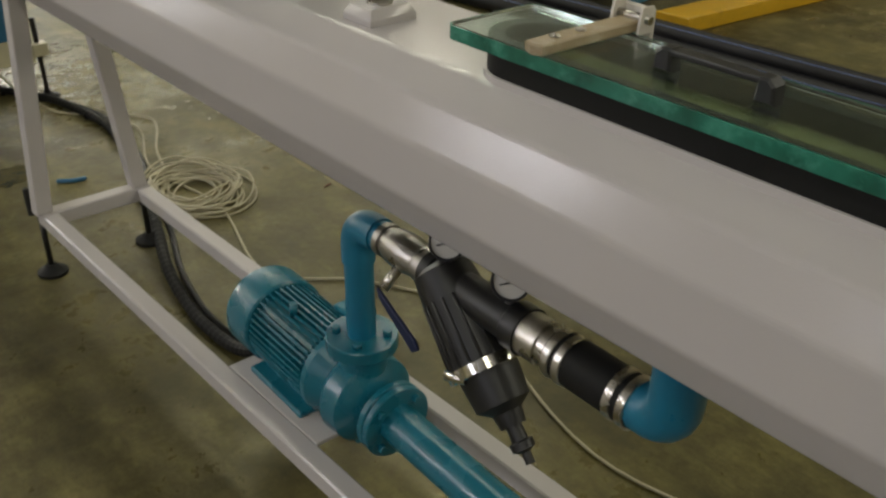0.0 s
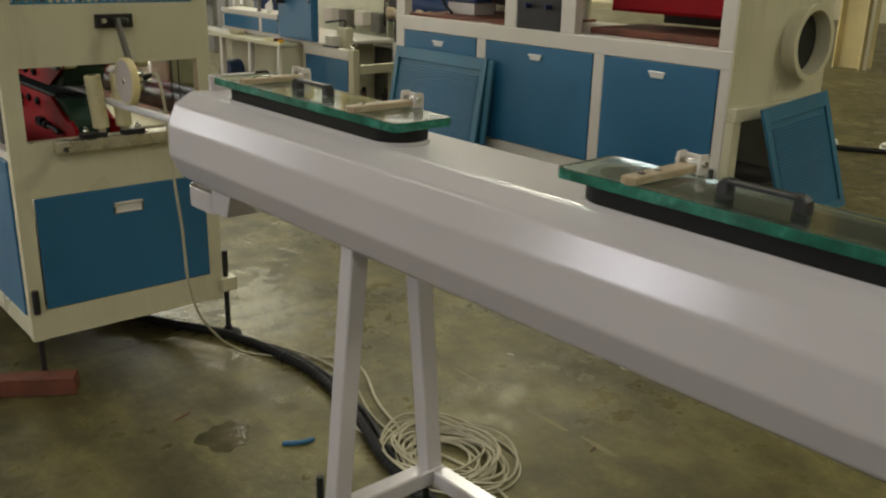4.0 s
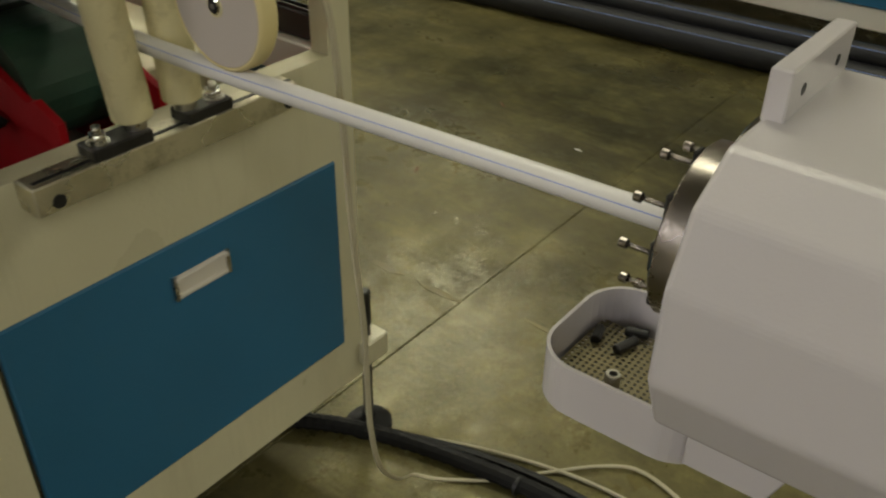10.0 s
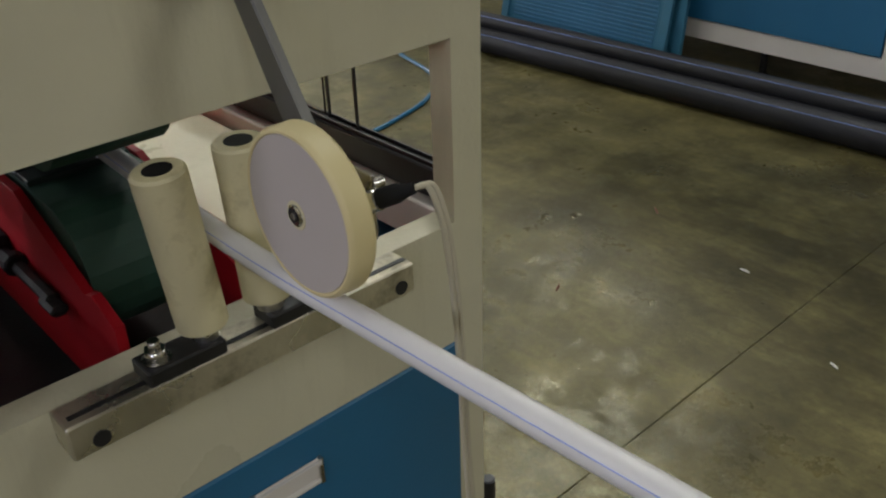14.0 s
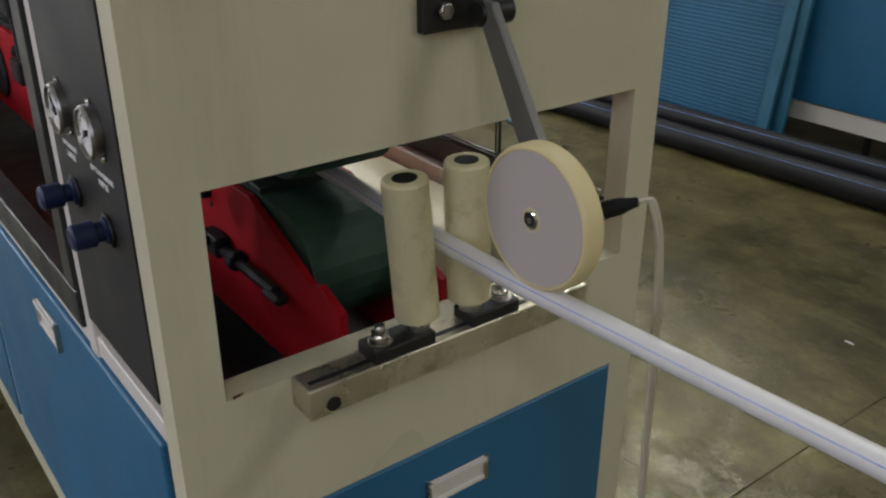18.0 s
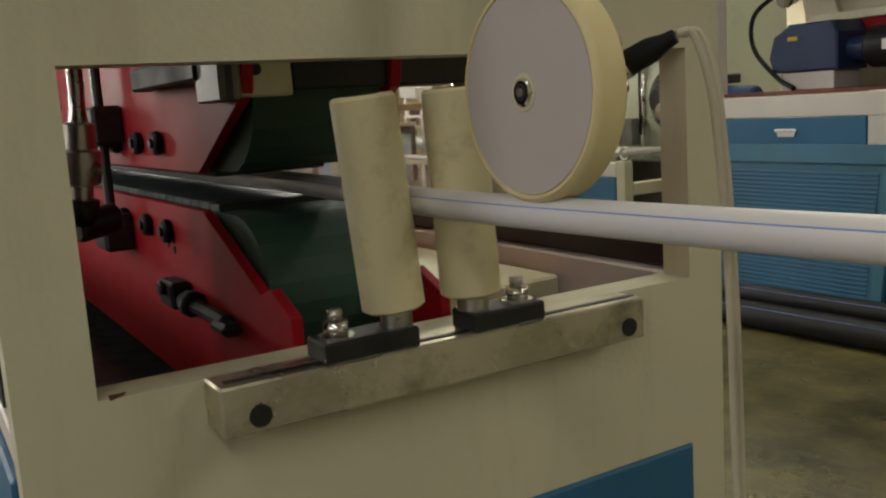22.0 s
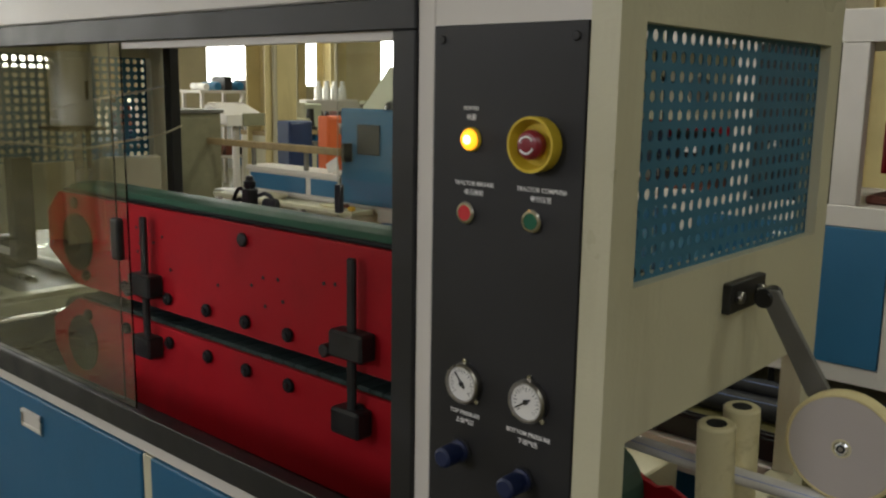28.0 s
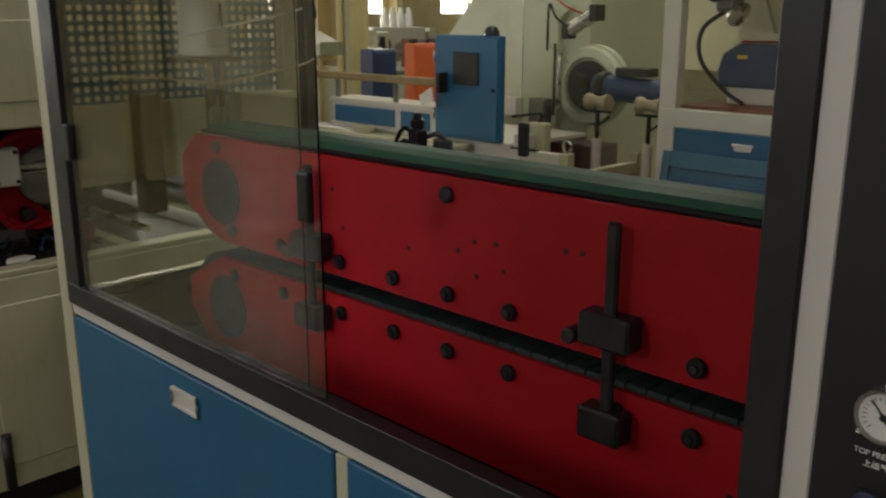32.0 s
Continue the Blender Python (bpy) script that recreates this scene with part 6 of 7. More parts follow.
part("ring_shank", cy(B(), (4.465, 7.672, 0.700), (4.465, 7.672, 0.712), 0.016, n=12), "steel", bed)
part("end_box", box(4.452, 4.56, 8.02, 8.125, 0.691, 0.790, 0.006), "white", bed)
part("end_box", box(4.575, 4.66, 7.96, 8.11, 0.650, 0.860, 0.006), "cream", bed)
part("bent_lever", sweep(B(), curve([(4.60, 8.02, 0.86), (4.60, 8.00, 0.915), (4.58, 8.03, 0.925), (4.50, 8.18, 0.90)]), 0.009, 8), "black_steel", bed)
part("valve", lathe(B(), (4.30, 8.475, 0.30), (0, -1, 0), [(0, 0.018), (0.02, 0.018), (0.022, 0.030), (0.035, 0.030), (0.04, 0.010)], 14), "red_btn", bed, "small red valve wheel")
for xx, yy in ((5.10, 7.89), (5.10, 7.465)):
    rs = thing("roller_stand", (xx, yy, 0.0), "pale pipe support post with an hourglass roller", "stand", "roller stands")
    part("column", cy(B(), (xx, yy, 0.012), (xx, yy, 0.720), 0.034, n=18, c=0.004), "white", rs)
    part("neck", cy(B(), (xx, yy, 0.720), (xx, yy, 0.905), 0.016, n=14), "black_steel", rs)
    part("yoke", box(xx - 0.02, xx + 0.02, yy - 0.105, yy + 0.105, 0.905, 0.922, 0.003), "black_steel", rs)
    part("crank", sweep(B(), curve([(xx - 0.012, yy, 0.80), (xx - 0.05, yy - 0.06, 0.83), (xx - 0.07, yy - 0.15, 0.89)]), 0.008, 8), "black_steel", rs)
    part("roller", lathe(B(), (xx, yy - 0.095, 0.980), (0, 1, 0), [(0, 0.030), (0.004, 0.058), (0.03, 0.058), (0.07, 0.040), (0.12, 0.040), (0.16, 0.058), (0.186, 0.058), (0.19, 0.030)], 22), "clamp", rs)
    part("base", box(xx - 0.07, xx + 0.07, yy - 0.07, yy + 0.07, 0.0, 0.012, 0.002), "grey", rs)
rk = random.Random(21)
for k in range(9):
    bxk, byk, rr = 4.56 + 0.075 * k, 7.76 + 0.07 * (k % 4), rk.uniform(0.03, 0.055)
    solo("bearing_part", lathe(B(), (bxk, byk, 0.118), (0, 0, 1), [(0, rr), (0.05, rr), (0.06, rr * 0.6), (rk.uniform(0.08, 0.22), rr * 0.5)], 14), rk.choice(("black_steel", "grey", "rust")), "dark turned machine part stored in the bed", "part", "parts in the bed")
# open parts table beside the bed, with what lies on it
placed = {ob.name for ob in bpy.data.objects}
tab = thing("parts_table", (4.2, 9.2, 0.0), "cream open-framed table with clutter on its top", "table")
part("tabletop", box(4.04, 4.258, 8.30, 10.08, 0.655, 0.690, 0.004), "cream", tab)
part("side_panel", box(4.06, 4.54, 8.31, 8.33, 0.03, 0.654, 0.003), "cream", tab)
for yy in (8.331, 8.90, 9.50, 10.02):
    part("leg", box(4.05, 4.10, yy, yy + 0.05, 0.0, 0.654, 0.003), "white", tab)
part("stretcher", box(4.052, 4.098, 8.385, 10.02, 0.10, 0.15, 0.003), "white", tab)
part("lower_shelf", box(4.10, 4.53, 8.34, 10.05, 0.10, 0.13, 0.003), "black_steel", tab)
for yy, r, mk in ((8.62, 0.12, "motor_blue"), (9.15, 0.10, "black_steel"), (9.30, 0.08, "red"), (9.75, 0.13, "motor_blue")):
    sp = thing("spare_motor", (4.28, yy, 0.13), "dark spare motor stored under the table", "motor", "motors under the table")
    part("body", cy(B(), (4.20, yy, 0.13 + r), (4.44, yy, 0.13 + r), r, n=22, c=0.012), mk, sp)
    part("shaft", cy(B(), (4.20, yy, 0.13 + r), (4.14, yy, 0.13 + r), 0.02, n=12), "steel", sp)
    part("foot", box(4.24, 4.42, yy - r * 0.8, yy + r * 0.8, 0.13, 0.15), mk, sp)
solo("yellow_tag", box(4.065, 4.105, 8.33, 8.38, 0.690, 0.722, 0.004), "yellow", "small yellow plastic tag on the table", "tag")
rp = random.Random(11)
for k in range(7):
    yc, xc, a = 9.45 + k * 0.085, 4.14 + rp.uniform(-0.02, 0.03), rp.uniform(-0.5, 0.5)
    pts = [(xc + math.cos(a) * u - math.sin(a) * v, yc + math.sin(a) * u + math.cos(a) * v) for u, v in ((-0.07, -0.1), (0.07, -0.1), (0.07, 0.1), (-0.07, 0.1))]
    solo("paper_sheet", prism(B(), pts, "z", 0.6905 + 0.004 * k, 0.694 + 0.004 * k), "paper", "crumpled white paper sheet lying on the table", "paper", "papers on the table")
wc = thing("wire_coil", (4.15, 9.34, 0.690), "small coil of pale wire on the table", "cable")
for k in range(5):
    part("loop", sweep(B(), [(4.15 + 0.06 * math.cos(t), 9.34 + (0.10 + 0.01 * k) * math.sin(t), 0.697 + 0.008 * k) for t in (2 * math.pi * i / 20 for i in range(21))], 0.005, 6), "cable", wc)
solo("cloth_rag", prism(B(), [(4.08, 8.50), (4.22, 8.52), (4.23, 8.74), (4.12, 8.76), (4.07, 8.66)], "z", 0.690, 0.706, 0.004), "nylon", "pale cloth rag lying on the table", "rag")
for k in range(3):
    solo("steel_bush", cy(B(), (4.10 + 0.03 * k, 8.47 - 0.01 * k + 0.03, 0.690 + 0.0165), (4.13 + 0.03 * k, 8.49 + 0.03, 0.690 + 0.0165), 0.016, n=12, c=0.003), "rust", "small rusty bush lying on the table", "bush", "bushes on the table")
for ob in bpy.data.objects:
    if ob.parent is None and ob.name not in placed:
        ob.location += Vector((0.15, 0.19, 0.0))
# white channel box on the bed
t2 = thing("channel_box", (4.4, 9.3, 0.722), "long white channel box with blue panels", "box")
part("body", box(4.432, 4.69, 8.86, 10.08, 0.7225, 0.885, 0.004), "white", t2)
part("rim", box(4.420, 4.700, 8.84, 10.10, 0.886, 0.925, 0.004), "white", t2)
for ya, yb in ((8.92, 9.24), (9.31, 10.04)):
    part("cover_panel", box(4.422, 4.432, ya, yb, 0.735, 0.868, 0.003), "blue", t2)
cab = thing("electrical_cabinet", (4.55, 8.5, 0.722), "blue steel control cabinet with a dark display window", "cabinet")
part("body", box(4.37, 4.43, 8.185, 8.81, 0.7225, 1.445, 0.008), "blue", cab)
part("door", box(4.360, 4.37, 8.20, 8.795, 0.750, 1.428, 0.003), "blue", cab)
part("display", box(4.350, 4.36, 8.368, 8.612, 1.105, 1.330, 0.004), "black", cab, "dark display window")
for za in (0.85, 1.25):
    part("hinge", cy(B(), (4.358, 8.805, za), (4.358, 8.805, za + 0.08), 0.008, n=10), "steel", cab)
part("lock", cy(B(), (4.36, 8.235, 1.08), (4.348, 8.235, 1.08), 0.014, n=12, c=0.002), "black", cab)
part("beacon", lathe(B(), (4.41, 8.30, 1.445), (0, 0, 1), [(0, 0.055), (0.02, 0.055), (0.03, 0.05), (0.055, 0.035), (0.065, 0.01)], 18), "black", cab)
sr = thing("support_rail", (4.2, 9.4, 0.925), "pale timber rail along the machine on posts", "rail")
part("rail", box(4.26, 4.31, 8.70, 10.68, 1.090, 1.145, 0.006), "wood", sr)
part("bracket", box(4.27, 4.360, 8.665, 8.70, 1.045, 1.185, 0.004), "black_steel", sr)
for yy in (9.3, 10.0):
    part("post", box(4.43, 4.46, yy, yy + 0.03, 0.9255, 1.11), "grey", sr)
    part("arm", box(4.31, 4.43, yy, yy + 0.03, 1.095, 1.135), "grey", sr)
solo("paper_tag", prism(B(), [(8.705, 0.99), (8.83, 0.945), (8.85, 1.02), (8.725, 1.085)], "x", 4.250, 4.2585), "paper", "white paper tag hanging at the rail end", "tag")
cab2 = thing("orange_cabinet", (5.05, 9.8, 0.715), "orange painted steel cabinet", "cabinet")
part("body", box(4.93, 5.22, 9.61, 9.74, 0.7155, 1.35, 0.01), "orange", cab2)
part("door", box(4.945, 5.205, 9.600, 9.61, 0.74, 1.33, 0.005), "orange", cab2)
part("knob", cy(B(), (4.97, 9.600, 1.05), (4.97, 9.585, 1.05), 0.012, n=12), "black", cab2)
for xx in (4.98, 5.14):
    part("plug", cy(B(), (xx, 9.67, 1.35), (xx, 9.67, 1.39), 0.02, n=12), "black", cab2)
cab3 = thing("navy_cabinet", (4.7, 10.3, 0.0), "dark blue steel cabinet beside the orange one", "cabinet")
part("body", box(4.92, 5.20, 10.12, 10.3, 0.0, 1.29, 0.01), "motor_blue", cab3)
part("door", box(4.935, 5.185, 10.110, 10.12, 0.08, 1.27, 0.005), "motor_blue", cab3)
cab4 = thing("olive_cabinet", (4.15, 10.7, 0.0), "olive-grey steel cabinet standing behind the table", "cabinet")
part("body", box(3.92, 4.42, 10.45, 10.9, 0.0, 1.36, 0.008), "olive", cab4)
part("door", box(3.94, 4.40, 10.440, 10.45, 0.08, 1.32, 0.004), "olive", cab4)
part("top", box(3.90, 4.44, 10.43, 10.92, 1.36, 1.39, 0.004), "grey", cab4)
con = thing("operator_console", (5.3, 11.6, 0.0), "white sloped operator console on a post", "console")
part("housing", prism(B(), [(11.40, 1.19), (11.75, 1.22), (11.75, 1.42), (11.40, 1.30)], "x", 5.15, 5.62, 0.01), "white", con)
part("front_panel", box(5.34, 5.62, 11.386, 11.40, 1.185, 1.318, 0.003), "olive", con, "olive-grey keypad face")
part("post", cy(B(), (5.38, 11.58, 0.0), (5.38, 11.58, 1.20), 0.04, n=14), "white", con)
part("foot", box(5.2, 5.56, 11.4, 11.76, 0.0, 0.03, 0.005), "grey", con)
big = thing("extruder_head", (6.2, 8.6, 0.0), "large pale green machine with a round die head and clamps", "machine")
part("body", prism(B(), [(8.35, 0.0), (10.3, 0.0), (10.3, 1.0), (9.9, 1.40), (9.54, 1.79), (8.35, 1.79)], "x", 5.62, 6.9, 0.01), "pale_green", big)
part("side_rib", prism(B(), [(8.62, 0.3), (8.66, 0.3), (8.66, 1.55), (8.60, 1.62), (8.50, 1.66), (8.50, 1.62), (8.58, 1.58), (8.62, 1.52)], "x", 5.55, 5.622, 0.004), "pale_green", big)
part("faceplate", lathe(B(), (5.62, 8.28, 1.05), (-1, 0, 0), [(0, 0.31), (0.05, 0.31), (0.055, 0.29), (0.12, 0.285), (0.125, 0.22), (0.09, 0.21), (0.09, 0.02)], 44), "pale_green", big, "pale green ring of the die head")
dz = part("die", lathe(B(), (5.53, 8.28, 1.05), (-1, 0, 0), [(0, 0.19), (0.03, 0.19), (0.032, 0.15), (0.08, 0.15), (0.085, 0.10), (0.16, 0.09), (0.16, 0.05)], 36), "black_steel", big, "dark round die")
part("barrel", cy(B(), (5.44, 8.16, 1.06), (5.52, 7.52, 1.02), 0.095, n=28, c=0.012), "motor_blue", big, "dark blue barrel cover")
part("barrel_clamp", cy(B(), (5.445, 8.12, 1.058), (5.452, 8.05, 1.054), 0.115, n=28, c=0.01), "black_steel", big)
part("junction_cover", box(5.42, 5.58, 7.70, 7.98, 1.140, 1.205, 0.012, 2), "black", big)
for a in range(10):
    t = radians(36 * a)
    hexbolt(big, (5.50, 8.28 + 0.25 * math.cos(t), 1.08 + 0.25 * math.sin(t)), (-1, 0, 0), 0.012, 0.02, "pale_green")
part("cylinder", cy(B(), (5.45, 8.42, 1.47), (5.45, 8.20, 1.585), 0.055, n=24, c=0.006), "steel", big, "bright steel pneumatic cylinder")
part("cylinder_head", box(5.39, 5.51, 8.14, 8.22, 1.535, 1.655, 0.01), "black_steel", big)
part("cylinder_head", box(5.39, 5.51, 8.40, 8.47, 1.40, 1.51, 0.01), "black_steel", big)
part("tie_rod", cy(B(), (5.48, 8.54, 0.86), (5.48, 8.54, 1.30), 0.018, n=12), "steel", big)
part("tie_rod", cy(B(), (5.50, 8.60, 0.80), (5.50, 8.60, 1.36), 0.012, n=12), "black_steel", big)
part("hose", sweep(B(), curve([(5.48, 8.44, 1.48), (5.45, 8.56, 1.56), (5.50, 8.66, 1.66), (5.58, 8.74, 1.60), (5.60, 8.76, 1.3)]), 0.010, 8), "rubber", big)
part("hose", sweep(B(), curve([(5.48, 8.30, 1.58), (5.45, 8.46, 1.64), (5.50, 8.60, 1.70), (5.60, 8.70, 1.70)]), 0.008, 8), "red", big)
part("base_box", box(5.30, 5.62, 8.05, 8.6, 0.0, 0.62, 0.008), "grey", big)
for k in range(4):
    part("junction_box", box(5.50, 5.62, 8.70 + 0.3 * k, 8.86 + 0.3 * k, 0.72 + 0.05 * (k % 2), 0.92, 0.006), "white" if k % 2 else "grey", big)
# next machine downstream: saw with a red motor housing
cut = thing("pipe_saw", (0.9, 7.4, 0.0), "cream pipe saw cabinet with red motor housing in its bay", "machine")
part("lower_body", box(0.50, 1.50, 6.95, 8.15, 0.10, 0.80, 0.006), "cream", cut)
part("upper_body", box(0.50, 1.40, 6.95, 8.15, 1.25, 1.66, 0.006), "cream", cut)
part("post", box(0.50, 0.532, 6.95, 7.02, 0.80, 1.25, 0.004), "cream", cut)
part("front_rim", box(0.533, 1.50, 6.951, 7.02, 0.801, 0.820, 0.003), "cream", cut)
part("side_rim", box(1.435, 1.50, 7.021, 8.15, 0.801, 0.832, 0.003), "white", cut)
part("middle_rim", box(1.075, 1.125, 7.021, 8.09, 0.801, 0.822, 0.003), "cream", cut)
part("back", box(0.50, 1.50, 8.10, 8.149, 0.833, 1.25), "cream", cut)
# black sheet laid on the solid body stands for the bay's shaded hollow
part("well_shade", box(0.510, 1.434, 7.021, 8.09, 0.8005, 0.806), "black", cut, "flat black sheet for the shade down in the saw bed")
scr = part("side_screen", box(0.502, 0.508, 7.021, 8.09, 0.802, 1.249), "smoked", cut, "smoked side screen of the bay")
scr.visible_shadow = False
part("inset_panel", box(0.58, 1.35, 6.944, 6.952, 1.33, 1.57, 0.003), "cream", cut)
part("inset_panel", box(0.60, 1.45, 6.944, 6.952, 0.18, 0.715, 0.003), "cream", cut)
cr = part("carriage", box(1.15, 1.40, 7.55, 7.95, 0.806, 0.95, 0.008), "black_steel", cut, "dark saw carriage on its bed")
part("guide_rod", cy(B(), (1.20, 7.05, 0.85), (1.20, 7.55, 0.85), 0.014, n=14), "steel", cr)
part("clamp", cy(B(), (1.00, 7.12, 0.86), (1.00, 7.30, 0.86), 0.045, n=20, c=0.006), "rust", cr)
part("clamp", box(0.92, 1.06, 7.32, 7.46, 0.806, 0.93, 0.008), "black_steel", cr)
sm = part("saw_motor", box(0.540, 0.672, 7.06, 7.45, 0.870, 1.240, 0.010, 2), "red", cut, "red motor housing")
part("nameplate", box(0.575, 0.620, 7.054, 7.0605, 1.14, 1.165), "ink", sm)
part("gearbox", box(0.70, 1.00, 7.20, 7.45, 0.90, 1.235, 0.012), "black_steel", sm)
part("blade_guard", lathe(B(), (0.86, 7.16, 1.06), (0, -1, 0), [(0, 0.165), (0.030, 0.168), (0.034, 0.164), (0.034, 0.150), (0.004, 0.148)], 40), "red", sm, "red round blade guard")
part("motor_flange", cy(B(), (0.90, 7.18, 1.07), (0.90, 7.12, 1.07), 0.10, n=28, c=0.006), "grey", sm)
for k in range(3):
    part("clamp_head", cy(B(), (0.74 + 0.08 * k, 7.12, 0.93 + 0.02 * k), (0.74 + 0.08 * k, 7.20, 0.93 + 0.02 * k), 0.022, n=14, c=0.004), "black_steel", sm)
gb = part("gear_block", box(0.715, 0.805, 7.10, 7.20, 1.05, 1.175, 0.008), "dial", sm, "pale square gear plate with four bolts")
for bx_ in (0.728, 0.792):
    for bz_ in (1.066, 1.160):
        part("bolt", cy(B(), (bx_, 7.10, bz_), (bx_, 7.094, bz_), 0.007, n=10), "black", gb)
part("shaft", cy(B(), (0.76, 7.15, 1.10), (1.15, 7.12, 1.10), 0.03, n=16), "steel", sm)
part("air_hose", sweep(B(), curve([(0.86, 7.14, 0.92), (0.74, 7.06, 0.93), (0.69, 7.05, 1.05), (0.72, 7.05, 1.18), (0.82, 7.05, 1.225), (0.98, 7.07, 1.21)]), 0.008, 8), "red", sm)
part("air_hose", sweep(B(), curve([(0.70, 7.14, 0.92), (0.66, 7.05, 1.0), (0.68, 7.04, 1.15)]), 0.007, 8), "knob_blue", sm)
part("tray", box(0.60, 1.06, 7.03, 7.35, 0.8065, 0.818, 0.003), "rubber", cut)
part("rag", prism(B(), [(0.70, 7.03), (0.76, 7.02), (0.80, 7.05), (0.78, 7.09), (0.72, 7.08)], "z", 0.818, 0.828, 0.003), "paper", cut)
for k in range(4):
    part("cable", sweep(B(), curve([(0.62 + 0.1 * k, 7.05, 0.845), (0.66 + 0.1 * k, 7.12, 0.862), (0.74 + 0.08 * k, 7.16, 0.846), (0.80 + 0.06 * k, 7.28, 0.848)]), 0.006, 6), "black" if k % 2 else "motor_blue", cut)
sp_ = part("side_panel", box(0.492, 0.500, 7.02, 8.06, 0.16, 0.765, 0.003), "blue", cut, "blue sheet-metal side panel")
recess_handle(sp_, (0.492, 7.36, 0.70), "x", 0.10, 0.05)
part("grip", cy(B(), (0.60, 6.93, 0.12), (0.60, 6.93, 0.30), 0.016, n=12), "black", cut)
part("foot", box(0.55, 1.35, 7.0, 8.0, 0.0, 0.10), "black_steel", cut)

# steel columns of the hall
for cx, cyy, hw in ((7.42, 13.6, 0.26), (1.2, 18.5, 0.2), (11.5, 17.0, 0.2), (-2.8, 12.5, 0.2), (13.0, 20.0, 0.2), (13.5, 7.5, 0.2)):
    col = thing("steel_column", (cx, cyy, 0.0), "yellowed steel building column", "column", "columns of the hall")
    part("web", box(cx - 0.05, cx + 0.05, cyy - 0.19, cyy + 0.19, 0.0, HZ), "yellowed", col)
    for s in (-1, 1):
        part("flange", box(cx - hw, cx + hw, cyy + s * 0.2 - 0.012, cyy + s * 0.2 + 0.012, 0.0, HZ), "yellowed", col)
    part("pipe", cy(B(), (cx - hw * 0.55, cyy - 0.26, 0.0), (cx - hw * 0.55, cyy - 0.26, HZ), 0.035, n=14), "wall", col)
# machine tools and a pipe rack in front of the far windows
lt = thing("machine_tool", (10.3, 16.3, 0.0), "pale green machine tool with a chuck and tool turret", "machine")
part("bed", box(9.7, 11.9, 16.0, 16.8, 0.0, 0.78, 0.02), "pale_green", lt)
part("headstock", box(9.75, 10.45, 16.05, 16.75, 0.781, 1.30, 0.03), "pale_green", lt)
part("splash_guard", box(10.50, 11.80, 16.55, 16.78, 0.781, 1.36, 0.02), "white", lt)
part("chuck", cy(B(), (10.45, 16.35, 1.05), (10.62, 16.35, 1.05), 0.16, n=28, c=0.02), "black_steel", lt)
part("turret", cy(B(), (10.95, 16.35, 0.95), (11.15, 16.35, 0.95), 0.17, n=8, c=0.01), "steel", lt)
part("tailstock", box(11.35, 11.7, 16.1, 16.54, 0.781, 1.15, 0.03), "grey", lt)
part("handwheel", lathe(B(), (10.0, 16.04, 0.95), (0, -1, 0), [(0, 0.10), (0.02, 0.12), (0.04, 0.12), (0.045, 0.09), (0.02, 0.08), (0.02, 0.02)], 24), "steel", lt)
for k in range(4):
    part("oil_can", lathe(B(), (10.88 + 0.2 * k, 16.66, 1.36), (0, 0, 1), [(0, 0.075), (0.20, 0.075), (0.26, 0.045), (0.34, 0.045)], 18), "bright", lt)
rack = thing("pipe_rack", (8.5, 16.0, 0.0), "steel rack with pale pipes and boxes on its shelves", "rack")
for xx in (7.75, 8.50, 9.25):
    for yy in (15.75, 16.25):
        part("post", box(xx - 0.025, xx + 0.025, yy - 0.025, yy + 0.025, 0.0, 1.47), "white", rack)
for zz in (0.45, 0.95, 1.475):
    part("shelf", box(7.70, 9.30, 15.72, 16.28, zz, zz + 0.04, 0.004), "white", rack)
rr_ = random.Random(33)
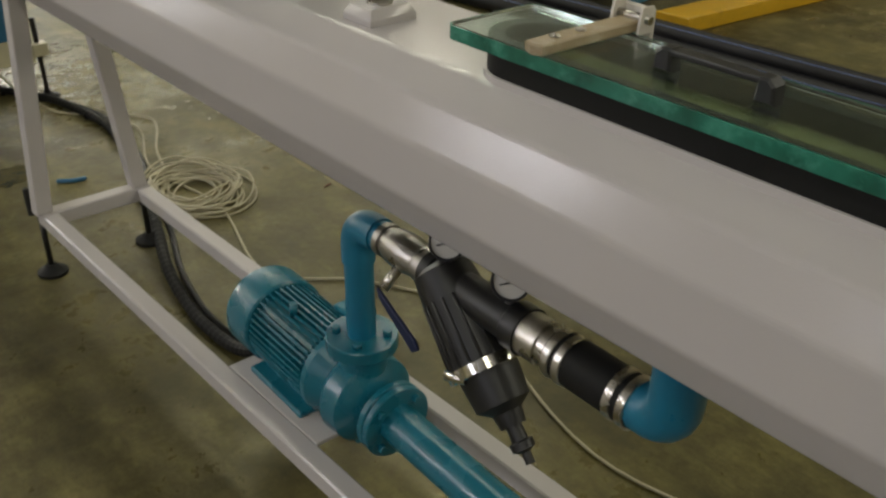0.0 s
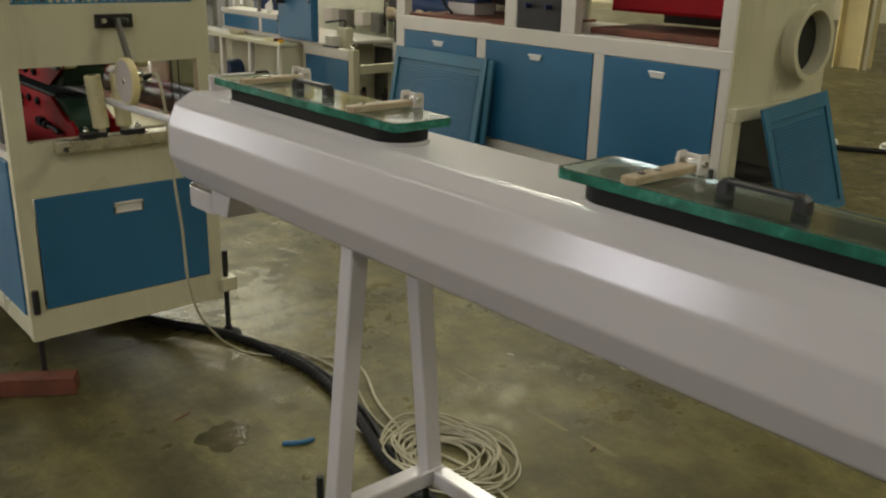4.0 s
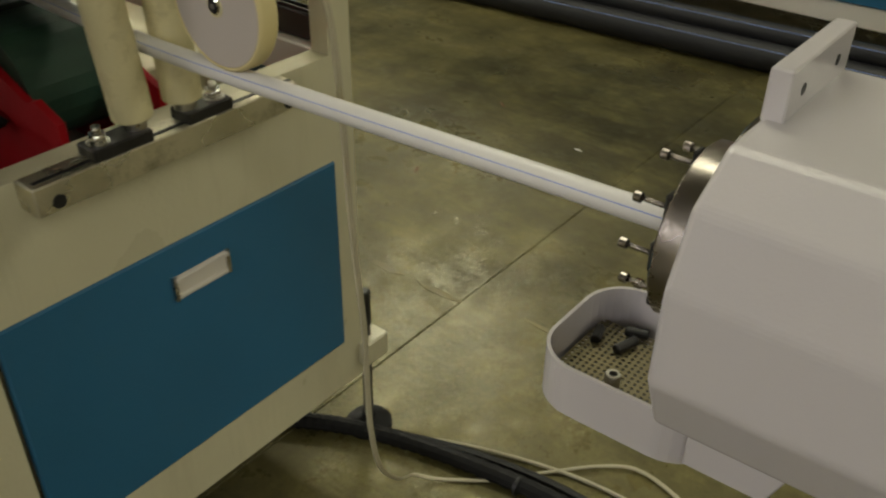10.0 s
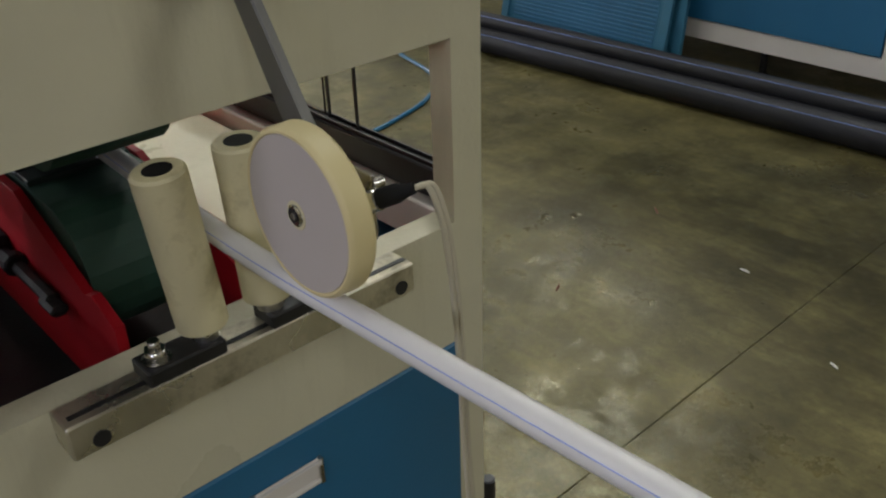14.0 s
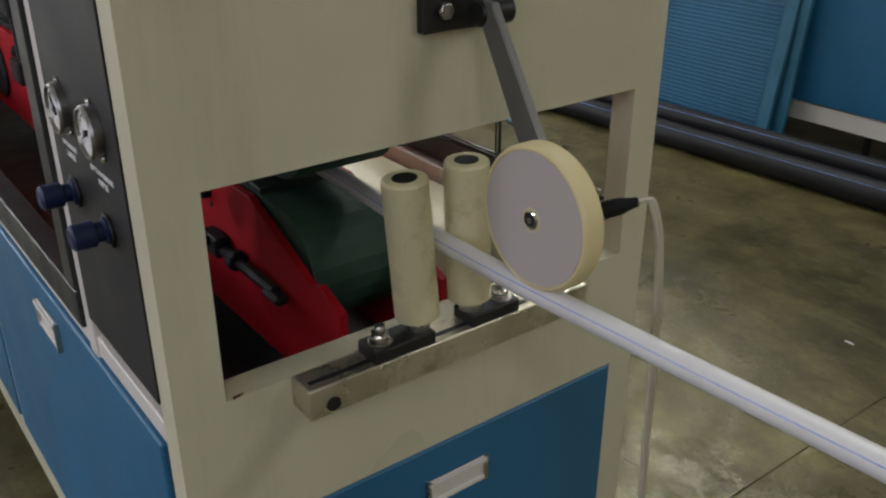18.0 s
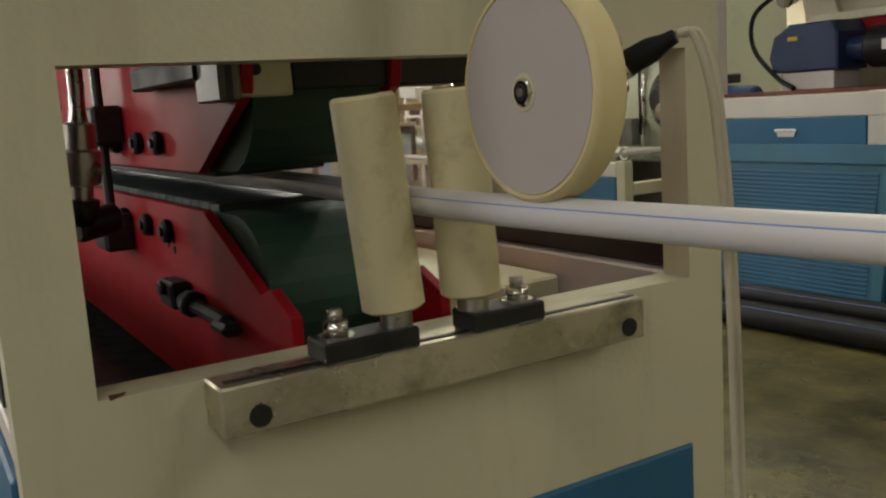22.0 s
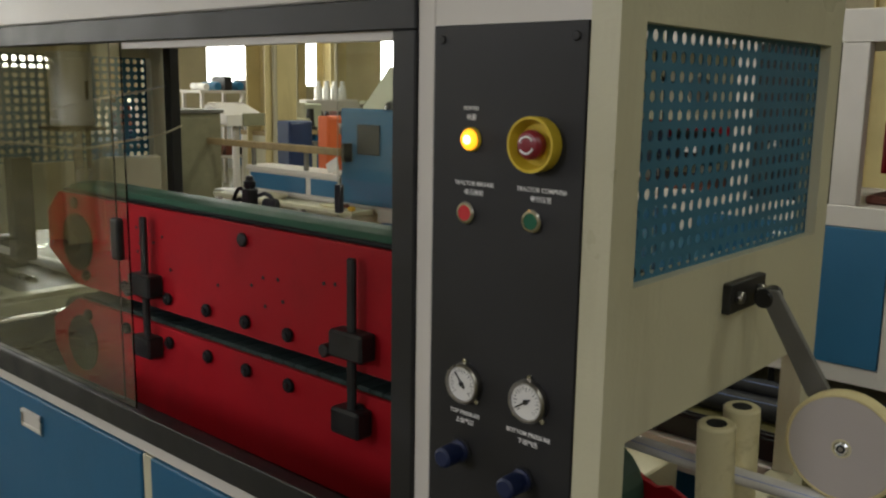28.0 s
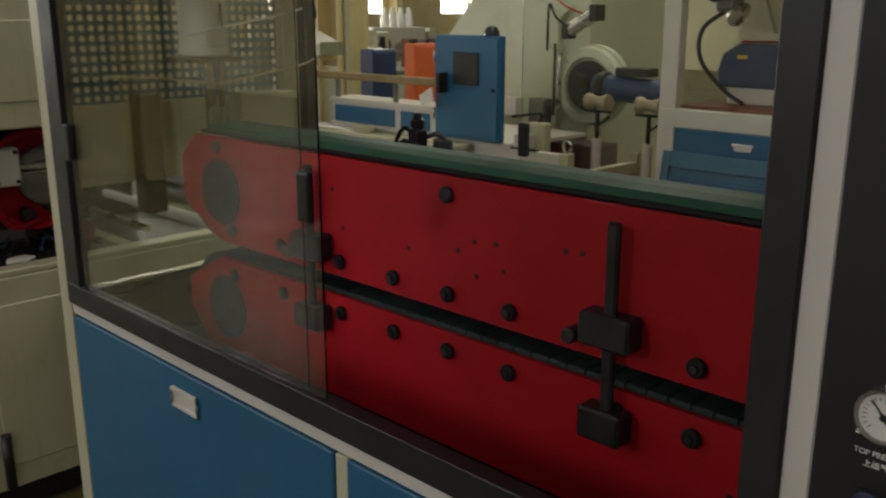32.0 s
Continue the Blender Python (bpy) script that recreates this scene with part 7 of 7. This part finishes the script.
for zz in (0.49, 0.99, 1.515):
    for k in range(7):
        xx = 7.85 + 0.21 * k
        r_ = rr_.uniform(0.05, 0.095)
        mk = rr_.choice(("steel", "black", "bright", "black_steel", "rust", "bright", "blue"))
        if rr_.random() < 0.55:
            solo("pipe_fitting", cy(B(), (xx, 15.76, zz + r_), (xx, 16.1 + rr_.random() * 0.12, zz + r_), r_, n=18, c=0.01), mk, "round pipe fitting lying on the rack", "fitting", "fittings on the rack")
        else:
            solo("storage_box", box(xx - r_, xx + r_, 15.78, 16.15, zz, zz + rr_.uniform(0.10, 0.30), 0.008), mk, "small storage box on the rack", "box", "boxes on the rack")
# benches and machines far away
rng = random.Random(4)
KINDS = ("grey", "white", "cream", "motor_blue", "black_steel", "rust", "pale_green", "steel")
for i in range(30):
    wx, wy = rng.uniform(-3.0, 17.0), rng.uniform(13.5, 24.5)
    w, d, h = rng.uniform(0.8, 1.9), rng.uniform(0.5, 1.0), rng.uniform(0.75, 1.1)
    wb = thing("workbench", (wx, wy, 0.0), "far workbench with machine parts on it", "bench", "far workbenches")
    part("top", box(wx - w / 2, wx + w / 2, wy - d / 2, wy + d / 2, h - 0.06, h, 0.005), rng.choice(("white", "wood", "grey")), wb)
    for sx in (-1, 1):
        part("side", box(wx + sx * (w / 2 - 0.05) - 0.04, wx + sx * (w / 2 - 0.05) + 0.04, wy - d / 2 + 0.04, wy + d / 2 - 0.04, 0.0, h - 0.06), rng.choice(("grey", "blue", "cream")), wb)
    for k in range(rng.randint(2, 5)):
        px, r, hh = wx + rng.uniform(-0.4, 0.4) * w, rng.uniform(0.06, 0.16), rng.uniform(0.1, 0.45)
        mk = rng.choice(KINDS)
        if rng.random() < 0.5:
            solo("machine_part", lathe(B(), (px, wy, h), (0, 0, 1), [(0, r), (hh * 0.4, r), (hh * 0.45, r * 0.6), (hh, r * 0.5)], 14), mk, "turned metal machine part standing on a workbench", "part", "parts on the far benches")
        else:
            solo("machine_part", box(px - r, px + r, wy - r, wy + r, h, h + hh, 0.01), mk, "boxy metal machine part standing on a workbench", "part", "parts on the far benches")
